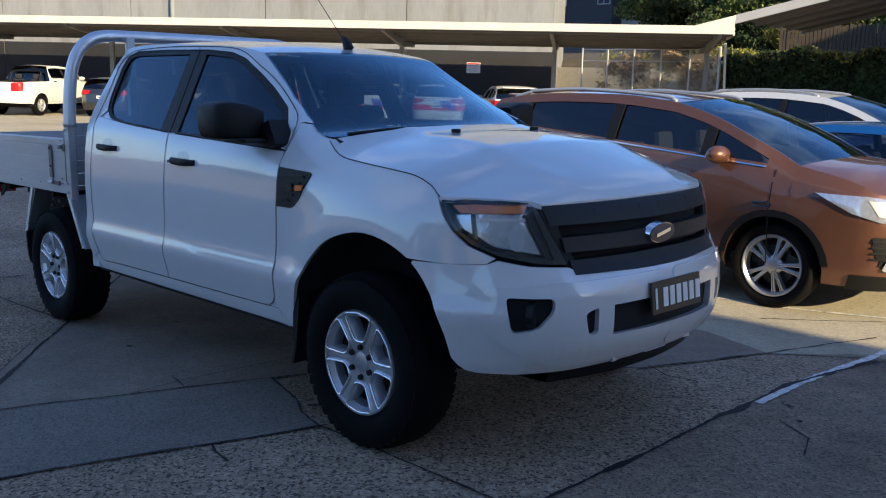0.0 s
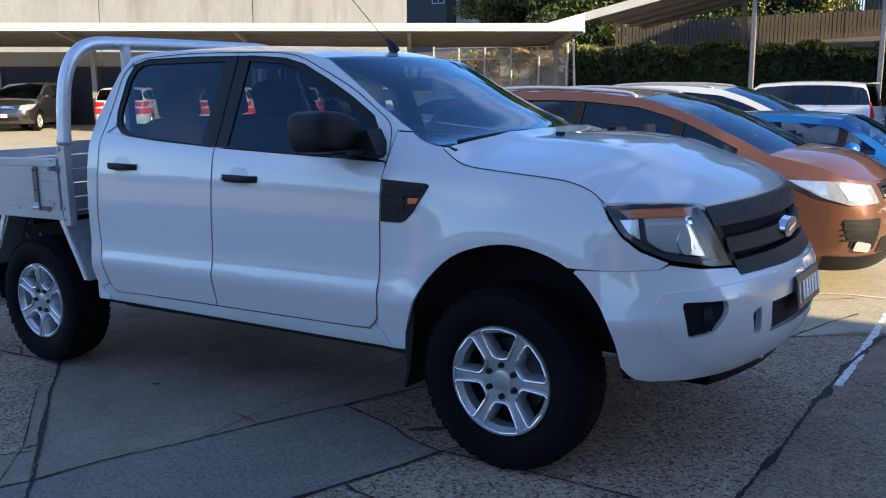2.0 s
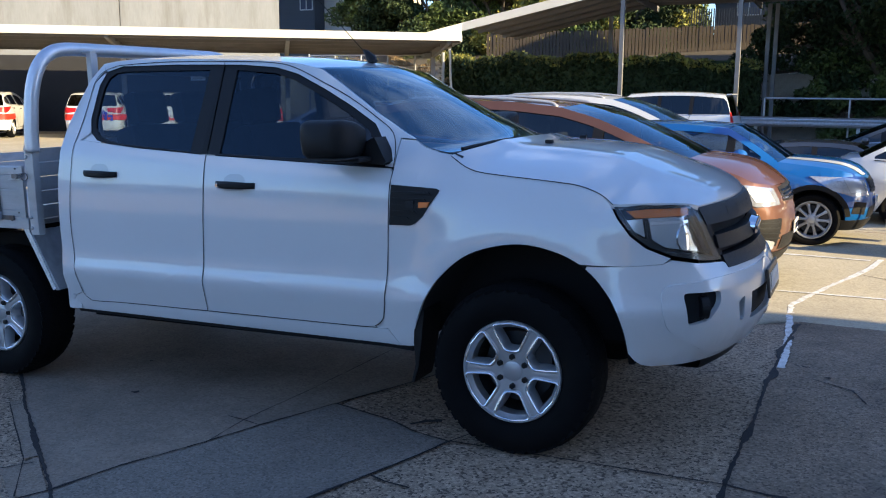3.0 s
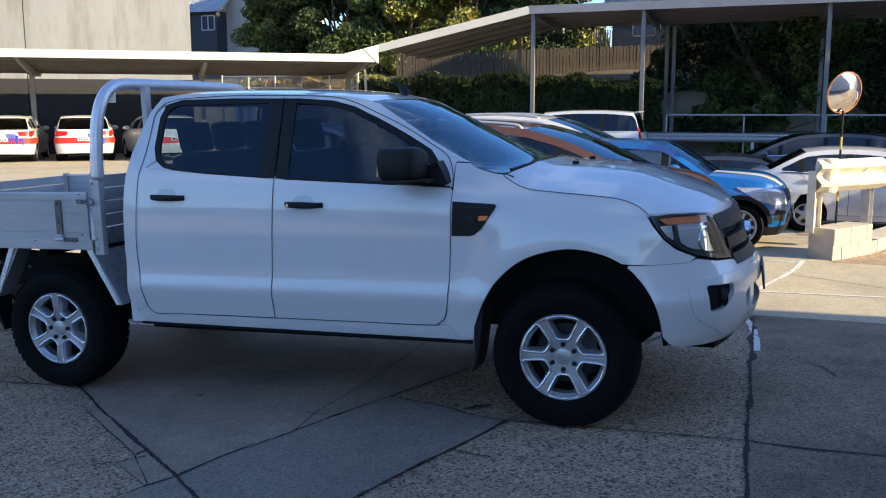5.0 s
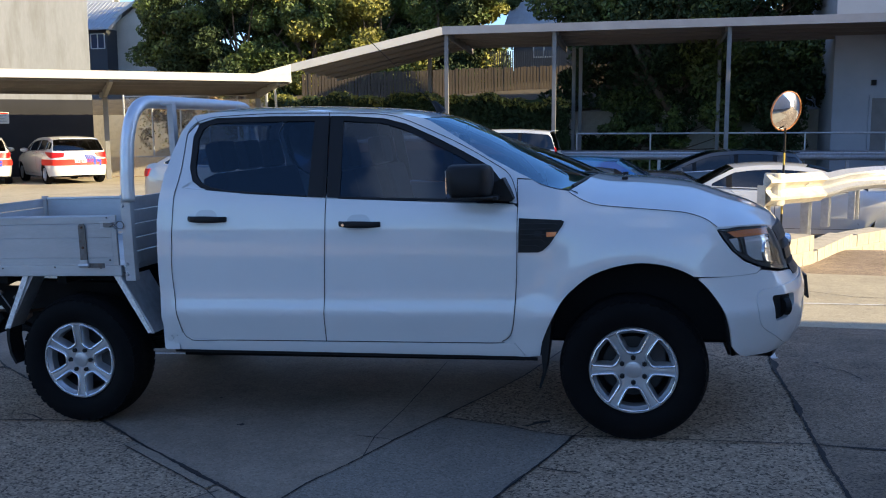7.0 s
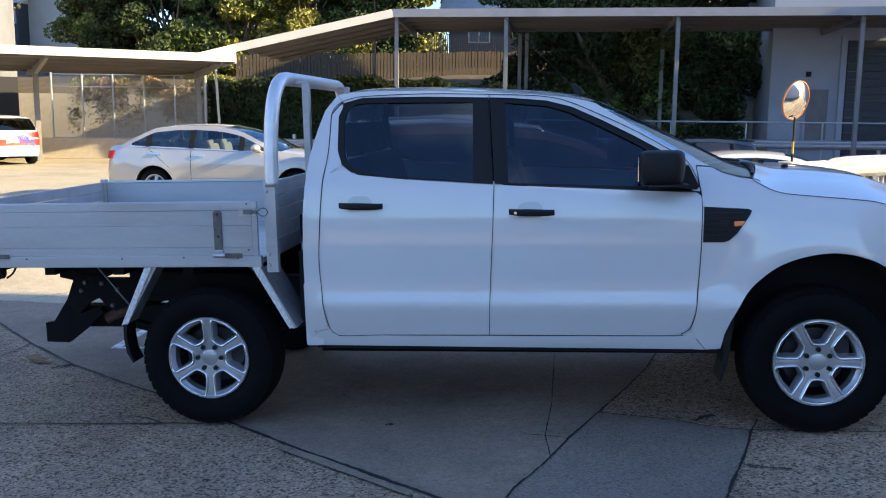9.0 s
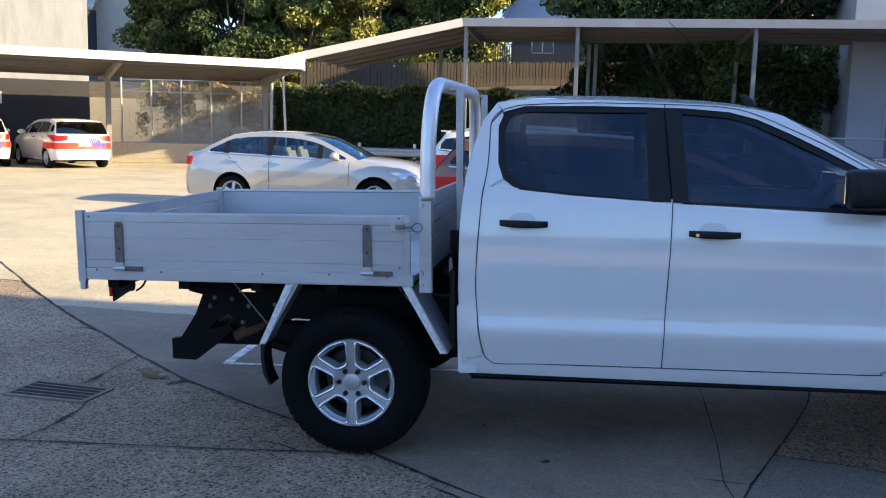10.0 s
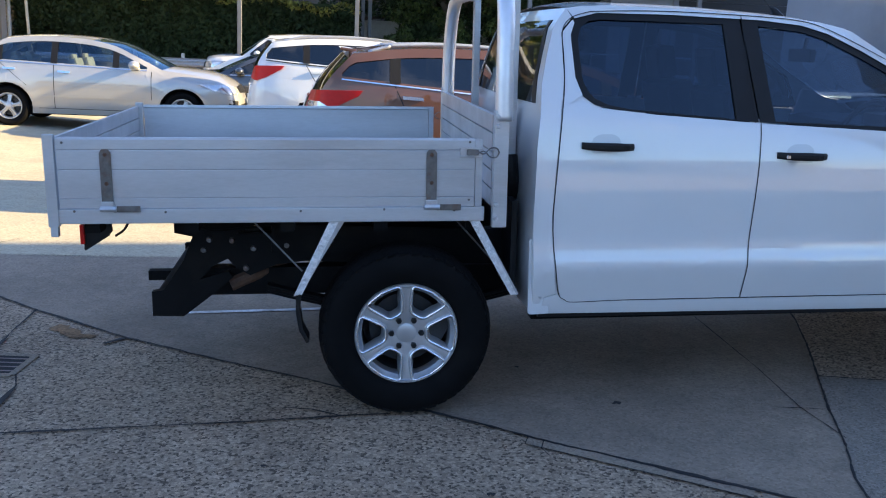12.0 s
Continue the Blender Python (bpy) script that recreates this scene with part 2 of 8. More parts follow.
    nt.links.new(mix.outputs[2], b.inputs["Base Color"])
    nt.links.new(remap(tex("ShaderNodeTexNoise", 2.0).outputs[0], 0.3, 0.7, rough - 0.1, min(1.0, rough + 0.08)), b.inputs["Roughness"])
    bp = nt.nodes.new("ShaderNodeBump")
    bp.inputs["Strength"].default_value = bump
    bp.inputs["Distance"].default_value = 0.006
    nt.links.new(calc("MULTIPLY", stones, sandy), bp.inputs["Height"])
    nt.links.new(bp.outputs[0], b.inputs["Normal"])
    return m


CONC = concrete("aggregate_concrete", (0.34, 0.265, 0.190), (0.58, 0.56, 0.55), broad=0.16, grit=0.70, gscale=85.0, pits=0.3, amount=0.65, bump=0.6)
YARD = concrete("pale_yard_concrete", (0.42, 0.375, 0.275), (0.62, 0.62, 0.62), broad=0.10, grit=0.2, gscale=70.0, amount=0.55, bump=0.2)
SLABD = concrete("shade_darkened_concrete", (0.240, 0.196, 0.150), (0.60, 0.60, 0.61), broad=0.16, grit=0.22, gscale=90.0, pits=0.12, amount=0.7, bump=0.2)
SLAB = concrete("smooth_concrete", (0.212, 0.186, 0.152), (0.72, 0.72, 0.74), broad=0.10, grit=0.34, gscale=110.0, pits=0.1, amount=0.6, bump=0.2)
STAINED = concrete("stained_aggregate", (0.235, 0.184, 0.134), (0.50, 0.49, 0.49), broad=0.2, grit=0.5, gscale=95.0, pits=0.24, amount=0.9, bump=0.6)
PATCH = concrete("patch_mortar", (0.25, 0.203, 0.152), (0.7, 0.7, 0.7), broad=0.12, grit=0.25, gscale=120.0, amount=0.5, bump=0.2)
TAR = material("tar_joint", (0.010, 0.010, 0.011), rough=0.8, var=0.3, vscale=12, bump=0.3, bscale=60)
LINE = material("line_paint", (0.66, 0.66, 0.64), rough=0.7, var=0.12, vscale=5, fine=0.2, fscale=40, dark=(0.22, 0.20, 0.17), dscale=9, damount=0.9)
GRATE = material("rusted_grate", (0.16, 0.125, 0.11), rough=0.8, var=0.3, vscale=12, bump=0.3, bscale=60)
RENDERW = material("tilt_up_concrete", (0.245, 0.254, 0.262), rough=0.9, spec=0.2, var=0.1, vscale=0.5, fine=0.06, fscale=14, bump=0.1, bscale=20,
                   stretch=(1, 1, 0.18), dark=(0.15, 0.145, 0.135), dscale=1.3, damount=0.6)
BANDW = material("charcoal_band", (0.018, 0.018, 0.021), rough=0.7, var=0.25, vscale=0.7)
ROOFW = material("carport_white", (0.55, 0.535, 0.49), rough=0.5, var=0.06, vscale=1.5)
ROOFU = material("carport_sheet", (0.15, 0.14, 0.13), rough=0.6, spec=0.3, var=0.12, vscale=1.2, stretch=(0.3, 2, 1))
POST = material("grey_post", (0.19, 0.19, 0.19), rough=0.5, spec=0.3, var=0.12, vscale=3)
TIMBER = material("weathered_paling", (0.075, 0.061, 0.048), rough=0.9, spec=0.15, var=0.3, vscale=3, fine=0.15, fscale=30, island=0.25, stretch=(1, 1, 0.12))
BLOCK = material("concrete_block", (0.46, 0.42, 0.34), rough=0.95, var=0.15, vscale=2, fine=0.12, fscale=40, bump=0.4, bscale=50, dark=(0.2, 0.18, 0.15), dscale=2, damount=0.5)
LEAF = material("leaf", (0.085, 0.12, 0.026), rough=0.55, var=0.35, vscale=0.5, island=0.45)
# yellow leaf tone, used as sunlight on the hedge top too
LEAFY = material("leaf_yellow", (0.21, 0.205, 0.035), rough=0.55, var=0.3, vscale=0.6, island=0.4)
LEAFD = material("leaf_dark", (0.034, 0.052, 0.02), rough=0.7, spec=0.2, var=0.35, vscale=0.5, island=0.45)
LEAFB = material("leaf_brown", (0.24, 0.165, 0.075), rough=0.7, var=0.35, vscale=0.8, island=0.45)
BARK = material("bark", (0.11, 0.085, 0.06), rough=0.95, var=0.3, vscale=5, bump=0.6, bscale=25, stretch=(1, 1, 0.2))
CHAR = material("charcoal_cladding", (0.05, 0.055, 0.062), rough=0.7, var=0.1, vscale=1, stretch=(0.2, 0.2, 4))
CREAM = material("cream_wall", (0.6, 0.55, 0.45), rough=0.85, var=0.08, vscale=1)
IRON = material("corrugated_iron", (0.42, 0.44, 0.46), rough=0.45, metal=0.3, var=0.12, vscale=1.5)
WHITEWALL = material("white_wall", (0.36, 0.39, 0.44), rough=0.85, spec=0.2, var=0.1, vscale=0.6)
# white fascia greyed, so the shade on its level run is in the colour
SHADEFASCIA = material("fascia_shade_grey", (0.30, 0.30, 0.31), rough=0.6, spec=0.3, var=0.1, vscale=1.5)
SHOWROOM = material("showroom_cladding", (0.52, 0.51, 0.49), rough=0.6, var=0.1, vscale=0.5)
EARTH = material("embankment_earth", (0.075, 0.06, 0.04), rough=1.0, var=0.3, vscale=1.5, fine=0.2, fscale=20, bump=0.5, bscale=15)


def mirror_mat():
    return material("mirror_glass", (0.85, 0.85, 0.85), rough=0.02, metal=1.0, var=0.02)


MIRROR = mirror_mat()


# ---------------------------------------------------------------- mesh helpers
def part(name, bm, mat, parent=None, label="", smooth=False):
    me = bpy.data.meshes.new(name)
    bmesh.ops.recalc_face_normals(bm, faces=bm.faces[:]) if not smooth else None
    bm.to_mesh(me)
    bm.free()
    me.materials.append(mat)
    if smooth:
        me.shade_smooth()
    ob = new(name, me)
    if parent is not None:
        ob.parent = parent
    if label:
        ob["label"] = label
    return ob


def empty(name, m, label, category, group="", kind=""):
    ob = new(name)
    ob.empty_display_size = 0.3
    ob.matrix_basis = m
    return tagged(ob, label, category, group, kind)


def box(bm, c, size, rot=None, bevel=0.0):
    m = Matrix.Translation(c) @ (rot if rot is not None else Matrix.Identity(4)) @ Matrix.Diagonal((*size, 1))
    r = bmesh.ops.create_cube(bm, size=1.0, matrix=m)
    if bevel:
        es = list({e for v in r["verts"] for e in v.link_edges})
        bmesh.ops.bevel(bm, geom=es, offset=bevel, segments=2, affect="EDGES", profile=0.7)
    return bm


def beam(bm, a, b, w, h, up=(0, 0, 1)):
    """A bar of width w and height h from a to b."""
    a, b = Vector(a), Vector(b)
    d = b - a
    x = d.normalized()
    y = Vector(up).cross(x).normalized()
    z = x.cross(y)
    m = Matrix((x, y, z)).transposed().to_4x4()
    box(bm, (a + b) / 2, (d.length, w, h), m)
    return bm


def tube(bm, pts, r, seg=12, caps=True):
    pts = [Vector(p) for p in pts]
    rings = []
    x = None
    for i, p in enumerate(pts):
        d = (pts[min(i + 1, len(pts) - 1)] - pts[max(i - 1, 0)]).normalized()
        if x is None:
            x = d.cross(Vector((0, 0, 1)) if abs(d.z) < 0.9 else Vector((1, 0, 0))).normalized()
        x = (x - d * x.dot(d)).normalized()
        y = d.cross(x).normalized()
        rr = r[i] if isinstance(r, (list, tuple)) else r
        rings.append([bm.verts.new(p + rr * (math.cos(2 * math.pi * k / seg) * x + math.sin(2 * math.pi * k / seg) * y)) for k in range(seg)])
    for a, b in zip(rings, rings[1:]):
        for k in range(seg):
            bm.faces.new((a[k], a[(k + 1) % seg], b[(k + 1) % seg], b[k]))
    if caps:
        bm.faces.new(rings[0][::-1])
        bm.faces.new(rings[-1])
    return bm


def lathe(bm, prof, seg=48, axis="y", closed=False):
    """Turn (radius, offset) points about the y axis."""
    rings = []
    for r, o in prof:
        rings.append([bm.verts.new((r * math.cos(2 * math.pi * k / seg), o, r * math.sin(2 * math.pi * k / seg))) for k in range(seg)])
    pairs = list(zip(rings, rings[1:])) + ([(rings[-1], rings[0])] if closed else [])
    for a, b in pairs:
        for k in range(seg):
            bm.faces.new((a[k], a[(k + 1) % seg], b[(k + 1) % seg], b[k]))
    return bm


def prism(bm, poly, y0, y1):
    """A polygon in (x, z), extruded from y0 to y1."""
    a = [bm.verts.new((x, y0, z)) for x, z in poly]
    b = [bm.verts.new((x, y1, z)) for x, z in poly]
    n = len(poly)
    bm.faces.new(a)
    bm.faces.new(b[::-1])
    for i in range(n):
        bm.faces.new((a[i], b[i], b[(i + 1) % n], a[(i + 1) % n]))
    return bm


def spline(pts, n=8):
    """Catmull-Rom through points of any dimension."""
    p = [np.array(q, float) for q in pts]
    p = [2 * p[0] - p[1]] + p + [2 * p[-1] - p[-2]]
    out = []
    for i in range(1, len(p) - 2):
        for k in range(n):
            t = k / n
            out.append(0.5 * (2 * p[i] + (p[i + 1] - p[i - 1]) * t + (2 * p[i - 1] - 5 * p[i] + 4 * p[i + 1] - p[i + 2]) * t * t
                              + (3 * p[i] - p[i - 1] - 3 * p[i + 1] + p[i + 2]) * t ** 3))
    out.append(p[-2])
    return [tuple(q) for q in out]


def soft(poly, r=0.03, n=4):
    """A polygon with its corners rounded off."""
    out = []
    m = len(poly)
    for i in range(m):
        a, b, c = np.array(poly[i - 1], float), np.array(poly[i], float), np.array(poly[(i + 1) % m], float)
        la, lc = np.linalg.norm(a - b), np.linalg.norm(c - b)
        p, q = b + (a - b) / la * min(r, 0.42 * la), b + (c - b) / lc * min(r, 0.42 * lc)
        out += [tuple((1 - t) ** 2 * p + 2 * t * (1 - t) * b + t * t * q) for t in [k / n for k in range(n + 1)]]
    return out


def smooth_table(tab):
    """A table (x, y) made into a smooth, non-overshooting lookup."""
    x = np.array([a for a, _ in tab], float)
    y = np.array([b for _, b in tab], float)
    xs = np.linspace(x[0], x[-1], 400)
    ys = np.interp(xs, x, y)
    w = max(3, int(400 * 0.03))
    k = np.hanning(w + 2)[1:-1]
    k /= k.sum()
    pad = np.concatenate([np.full(w, ys[0]), ys, np.full(w, ys[-1])])
    ys = np.convolve(pad, k, "same")[w:-w]
    return lambda v: float(np.interp(v, xs, ys))


def flat_mesh(poly, step, holes=()):
    """A polygon in the plane, cut into a fine net, with convex holes left out."""
    bm = bmesh.new()
    f = bm.faces.new([bm.verts.new((x, y, 0)) for x, y in poly])
    bmesh.ops.triangulate(bm, faces=[f])
    xs, ys = [p[0] for p in poly], [p[1] for p in poly]

    def cut(co, no):
        bmesh.ops.bisect_plane(bm, geom=bm.verts[:] + bm.edges[:] + bm.faces[:], dist=1e-5, plane_co=co, plane_no=no)

    for lo, hi, no in ((min(xs), max(xs), (1, 0, 0)), (min(ys), max(ys), (0, 1, 0))):
        n = int((hi - lo) / step)
        for i in range(1, n + 1):
            v = lo + (hi - lo) * i / (n + 1)
            cut((v, v, 0), no)
    for h in holes:
        n = len(h)
        for i in range(n):
            (x0, y0), (x1, y1) = h[i], h[(i + 1) % n]
            cut((x0, y0, 0), (y1 - y0, x0 - x1, 0))
        area = sum(h[i][0] * h[(i + 1) % n][1] - h[(i + 1) % n][0] * h[i][1] for i in range(n))
        sg = 1 if area > 0 else -1
        dead = []
        for fc in bm.faces:
            c = fc.calc_center_median()
            if all(sg * ((h[(i + 1) % n][0] - h[i][0]) * (c.y - h[i][1]) - (h[(i + 1) % n][1] - h[i][1]) * (c.x - h[i][0])) > 0 for i in range(n)):
                dead.append(fc)
        bmesh.ops.delete(bm, geom=dead, context="FACES")
    return bm


class Body:
    """A car's outer skin: half of a plan outline from rear to front, drawn in by height. s runs along the outline and equals x on the flanks."""

    def __init__(self, plan, ref, side, nose, tail, belt, lean, arches=(), flare=0.0):
        p = spline(plan, 14)
        self.u = np.array([a for a, _ in p])
        self.v = np.array([b for _, b in p])
        d = np.hypot(np.diff(self.u), np.diff(self.v))
        s = np.concatenate([[0], np.cumsum(d)])
        self.s = s - np.interp(ref, self.u, s) + ref
        tu, tv = np.gradient(self.u, self.s), np.gradient(self.v, self.s)
        ln = np.hypot(tu, tv)
        self.nu, self.nv = -tv / ln * 1.0, tu / ln
        self.side, self.nose, self.tail = smooth_table(side), smooth_table(nose), smooth_table(tail)
        self.belt, self.lean = smooth_table(belt), smooth_table(lean)
        self.arches, self.flare = arches, flare

    def su(self, u):
        return float(np.interp(u, self.u, self.s))

    def sv(self, v, front=True):
        h = len(self.v) // 2
        if front:
            return float(np.interp(-v, -self.v[h:], self.s[h:]))
        return float(np.interp(v, self.v[:h], self.s[:h]))

    def at(self, s, z, off=0.0, side=-1):
        u, v = np.interp(s, self.s, self.u), np.interp(s, self.s, self.v)
        nu, nv = np.interp(s, self.s, self.nu), np.interp(s, self.s, self.nv)
        a = nu * nu
        d = (1 - a) * self.side(z) + a * (self.nose(z) if nu > 0 else self.tail(z))
        t = z - self.belt(u)
        d += self.lean(u) * 0.5 * (t + math.sqrt(t * t + 0.0016)) * (1 - a)
        for cu, cz, r in self.arches:
            q = math.hypot(u - cu, z - cz) - r
            d -= self.flare * math.exp(-((q - 0.02) / 0.09) ** 2) * (1 - a) * (1 if z > cz - 0.1 else max(0, 1 - (cz - 0.1 - z) / 0.2))
        d -= off
        return Vector((u - nu * d, side * max(0.0, v - nv * d), z))

    def panel(self, bm, poly, off=0.0, lip=0.018, step=0.07, side=-1, holes=(), hole_lip=None):
        f = flat_mesh(poly, step, holes)
        f.verts.index_update()
        top = [bm.verts.new(self.at(v.co.x, v.co.y, off, side)) for v in f.verts]
        for fc in f.faces:
            idx = [v.index for v in fc.verts]
            if fc.normal.z < 0:
                idx.reverse()
            if side > 0:
                idx.reverse()
            try:
                bm.faces.new([top[i] for i in idx]).smooth = True
            except ValueError:
                pass
        f.verts.ensure_lookup_table()
        if lip:
            made = {}

            def pair(v):
                if v.index not in made:
                    made[v.index] = (bm.verts.new(self.at(v.co.x, v.co.y, off, side)), bm.verts.new(self.at(v.co.x, v.co.y, off - lip, side)))
                return made[v.index]

            for e in f.edges:
                if len(e.link_faces) == 1:
                    fc = e.link_faces[0]
                    a, b = e.verts
                    lp = [l for l in fc.loops if l.edge == e][0]
                    a, b = lp.vert, lp.link_loop_next.vert
                    if (fc.normal.z < 0) != (side > 0):
                        a, b = b, a
                    (a0, a1), (b0, b1) = pair(a), pair(b)
                    try:
                        bm.faces.new((b0, a0, a1, b1)).smooth = False
                    except ValueError:
                        pass
        f.free()
        return bm


def skin(name, bm, mat, parent, label=""):
    """As part(), keeping each face's own smoothness and winding."""
    me = bpy.data.meshes.new(name)
    bm.to_mesh(me)
    bm.free()
    me.materials.append(mat)
    ob = new(name, me)
    ob.parent = parent
    if label:
        ob["label"] = label
    return ob


def bridge(bm, edge, n=24, p=2.4, lip=0.0, ridge=0.0):
    """A crowned sheet between the two mirrored edges: rows of (point, forward bulge, upward crown)."""
    rows = []
    for pt, du, dz in edge:
        row = []
        for k in range(n + 1):
            q = -1 + 2 * k / n
            q = math.sin(q * math.pi / 2) * 0.35 + q * 0.65
            c = 1 - abs(q) ** p
            h = ridge * min(1.0, dz / 0.08) * (math.exp(-((abs(q) - 0.52) / 0.07) ** 2) + 0.5 / (1 + math.exp((abs(q) - 0.52) * 40)))
            row.append(bm.verts.new((pt[0] + du * (1 - q * q), abs(pt[1]) * q, pt[2] + dz * c + h)))
        rows.append(row)
    for a, b in zip(rows, rows[1:]):
        for k in range(n):
            bm.faces.new((a[k], b[k], b[k + 1], a[k + 1])).smooth = True
    if lip:
        bm.faces.ensure_lookup_table()
        ring = rows[0] + [r[-1] for r in rows[1:]] + rows[-1][-2::-1] + [r[0] for r in rows[-2:0:-1]]
        t = [bm.verts.new(v.co) for v in ring]
        d = [bm.verts.new(v.co - Vector((0, 0, lip))) for v in ring]
        m = len(ring)
        for i in range(m):
            bm.faces.new((t[i], t[(i + 1) % m], d[(i + 1) % m], d[i])).smooth = False
    bmesh.ops.recalc_face_normals(bm, faces=[f for f in bm.faces])
    return bm


def interp_rows(rows, n=6):
    """Rows of numbers, made denser by a spline."""
    return spline(rows, n)

# ---------------------------------------------------------------- ground
def ease(t):
    t = max(0.0, min(1.0, t))
    return t * t * (3 - 2 * t)


def gz(x, y):
    """Height of the yard: it falls gently to the drain behind the utility and towards the far bays."""
    t = max(-6.0, min(6.0, x - 2.35))
    near = 0.034 * t * (1.0 if y > -8 else ease(1 - (-8 - y) / 6.0))
    far = -0.14 - 0.08 * ease((y - 5) / 10)
    far = far + (-0.05 - far) * ease((-2.5 - x) / 4.0) - 0.22 * ease((x - 2.2) / 2.0) * ease((y - 8.6) / 2.0)
    return near + (far - near) * ease((y - 1.0) / 2.6)


def axis_steps(lo, hi, fine_lo, fine_hi, fine, coarse):
    a, v = [], lo
    while v < fine_lo:
        a.append(v)
        v += coarse(fine_lo - v)
    v = fine_lo
    while v < fine_hi:
        a.append(v)
        v += fine
    while v < hi:
        a.append(v)
        v += coarse(v - fine_hi)
    a.append(hi)
    return a


def build_ground():
    far = lambda d: 0.6 + 0.35 * d
    xs = axis_steps(-1500, 1500, -10, 12, 0.5, far)
    ys = axis_steps(-1500, 1500, -9, 14, 0.5, far)
    bm = bmesh.new()
    vs = [[bm.verts.new((x, y, gz(x, y))) for y in ys] for x in xs]
    for i in range(len(xs) - 1):
        for j in range(len(ys) - 1):
            bm.faces.new((vs[i][j], vs[i + 1][j], vs[i + 1][j + 1], vs[i][j + 1])).smooth = True
    ob = skin("ground", bm, CONC, None)
    tagged(ob, "worn exposed-aggregate concrete yard with patched slabs", "ground", kind="structure")
    return ob


build_ground()

# ---------------------------------------------------------------- the utility
WB = 3.22


def rim_face(bm, R, o, edge=None):
    """A pressed wheel face: a dished disc with six rounded openings, each with a raised bright lip."""
    dish = lambda r: o + 0.020 * (1 - min(1.0, r / R)) ** 1.2
    N = 48
    for k in range(6):
        mid = math.pi / 2 + k * math.pi / 3
        rot = Matrix.Rotation(-(mid), 4, "Y")
        rc = 0.160
        shape = [(0.098, 0.022), (0.106, 0.034), (0.190, 0.078), (0.200, 0.079), (0.207, 0.068), (0.216, 0.0)]
        shape = [(r, w) for r, w in shape] + [(r, -w) for r, w in shape[-2::-1]] + [(0.096, 0.0)]
        shape = [(r * R / 0.228, w * R / 0.228) for r, w in shape]

        def out(a):
            ca, sa = math.cos(a), math.sin(a)
            best = 9.0
            for (x0, y0), (x1, y1) in zip(shape, shape[1:] + shape[:1]):
                den = ca * (y1 - y0) - sa * (x1 - x0)
                if abs(den) < 1e-9:
                    continue
                t = ((x0 - rc) * (y1 - y0) - (y0) * (x1 - x0)) / den
                u = ((x0 - rc) * sa - y0 * ca) / den
                if t > 0 and -1e-6 <= u <= 1 + 1e-6:
                    best = min(best, t)
            return best

        def wedge(a):
            ca, sa = math.cos(a), math.sin(a)
            t = -rc * ca + math.sqrt(max(0.0, R * R - rc * rc * sa * sa))
            for sg in (1, -1):
                nx, ny = -math.sin(sg * math.pi / 6) * sg, math.cos(math.pi / 6)
                den = nx * ca + ny * sa * sg
                if den > 1e-6:
                    t = min(t, -(nx * rc) / den)
            return t

        loops = []
        angs = [2 * math.pi * j / N for j in range(N)]
        for add, dz in ((-0.012, 0.055), (-0.006, 0.012), (0.0, 0.0), (0.004, -0.004), (0.010, -0.004), (0.015, 0.001), (None, 0.0)):
            ring = []
            for a in angs:
                t = wedge(a) if add is None else min(out(a) + add, wedge(a) - 0.001)
                x, y = rc + t * math.cos(a), t * math.sin(a)
                r = math.hypot(x, y)
                ring.append(bm.verts.new(rot @ Vector((x, dish(r) + dz, y))))
            loops.append(ring)
        for p, q in zip(loops, loops[1:]):
            for j in range(N):
                bm.faces.new((p[j], p[(j + 1) % N], q[(j + 1) % N], q[j]))
        if edge is not None:
            ring = [v.co + Vector((0, -0.002, 0)) for v in loops[3]]
            tube(edge, ring + [ring[0]], 0.0042, 6, caps=False)


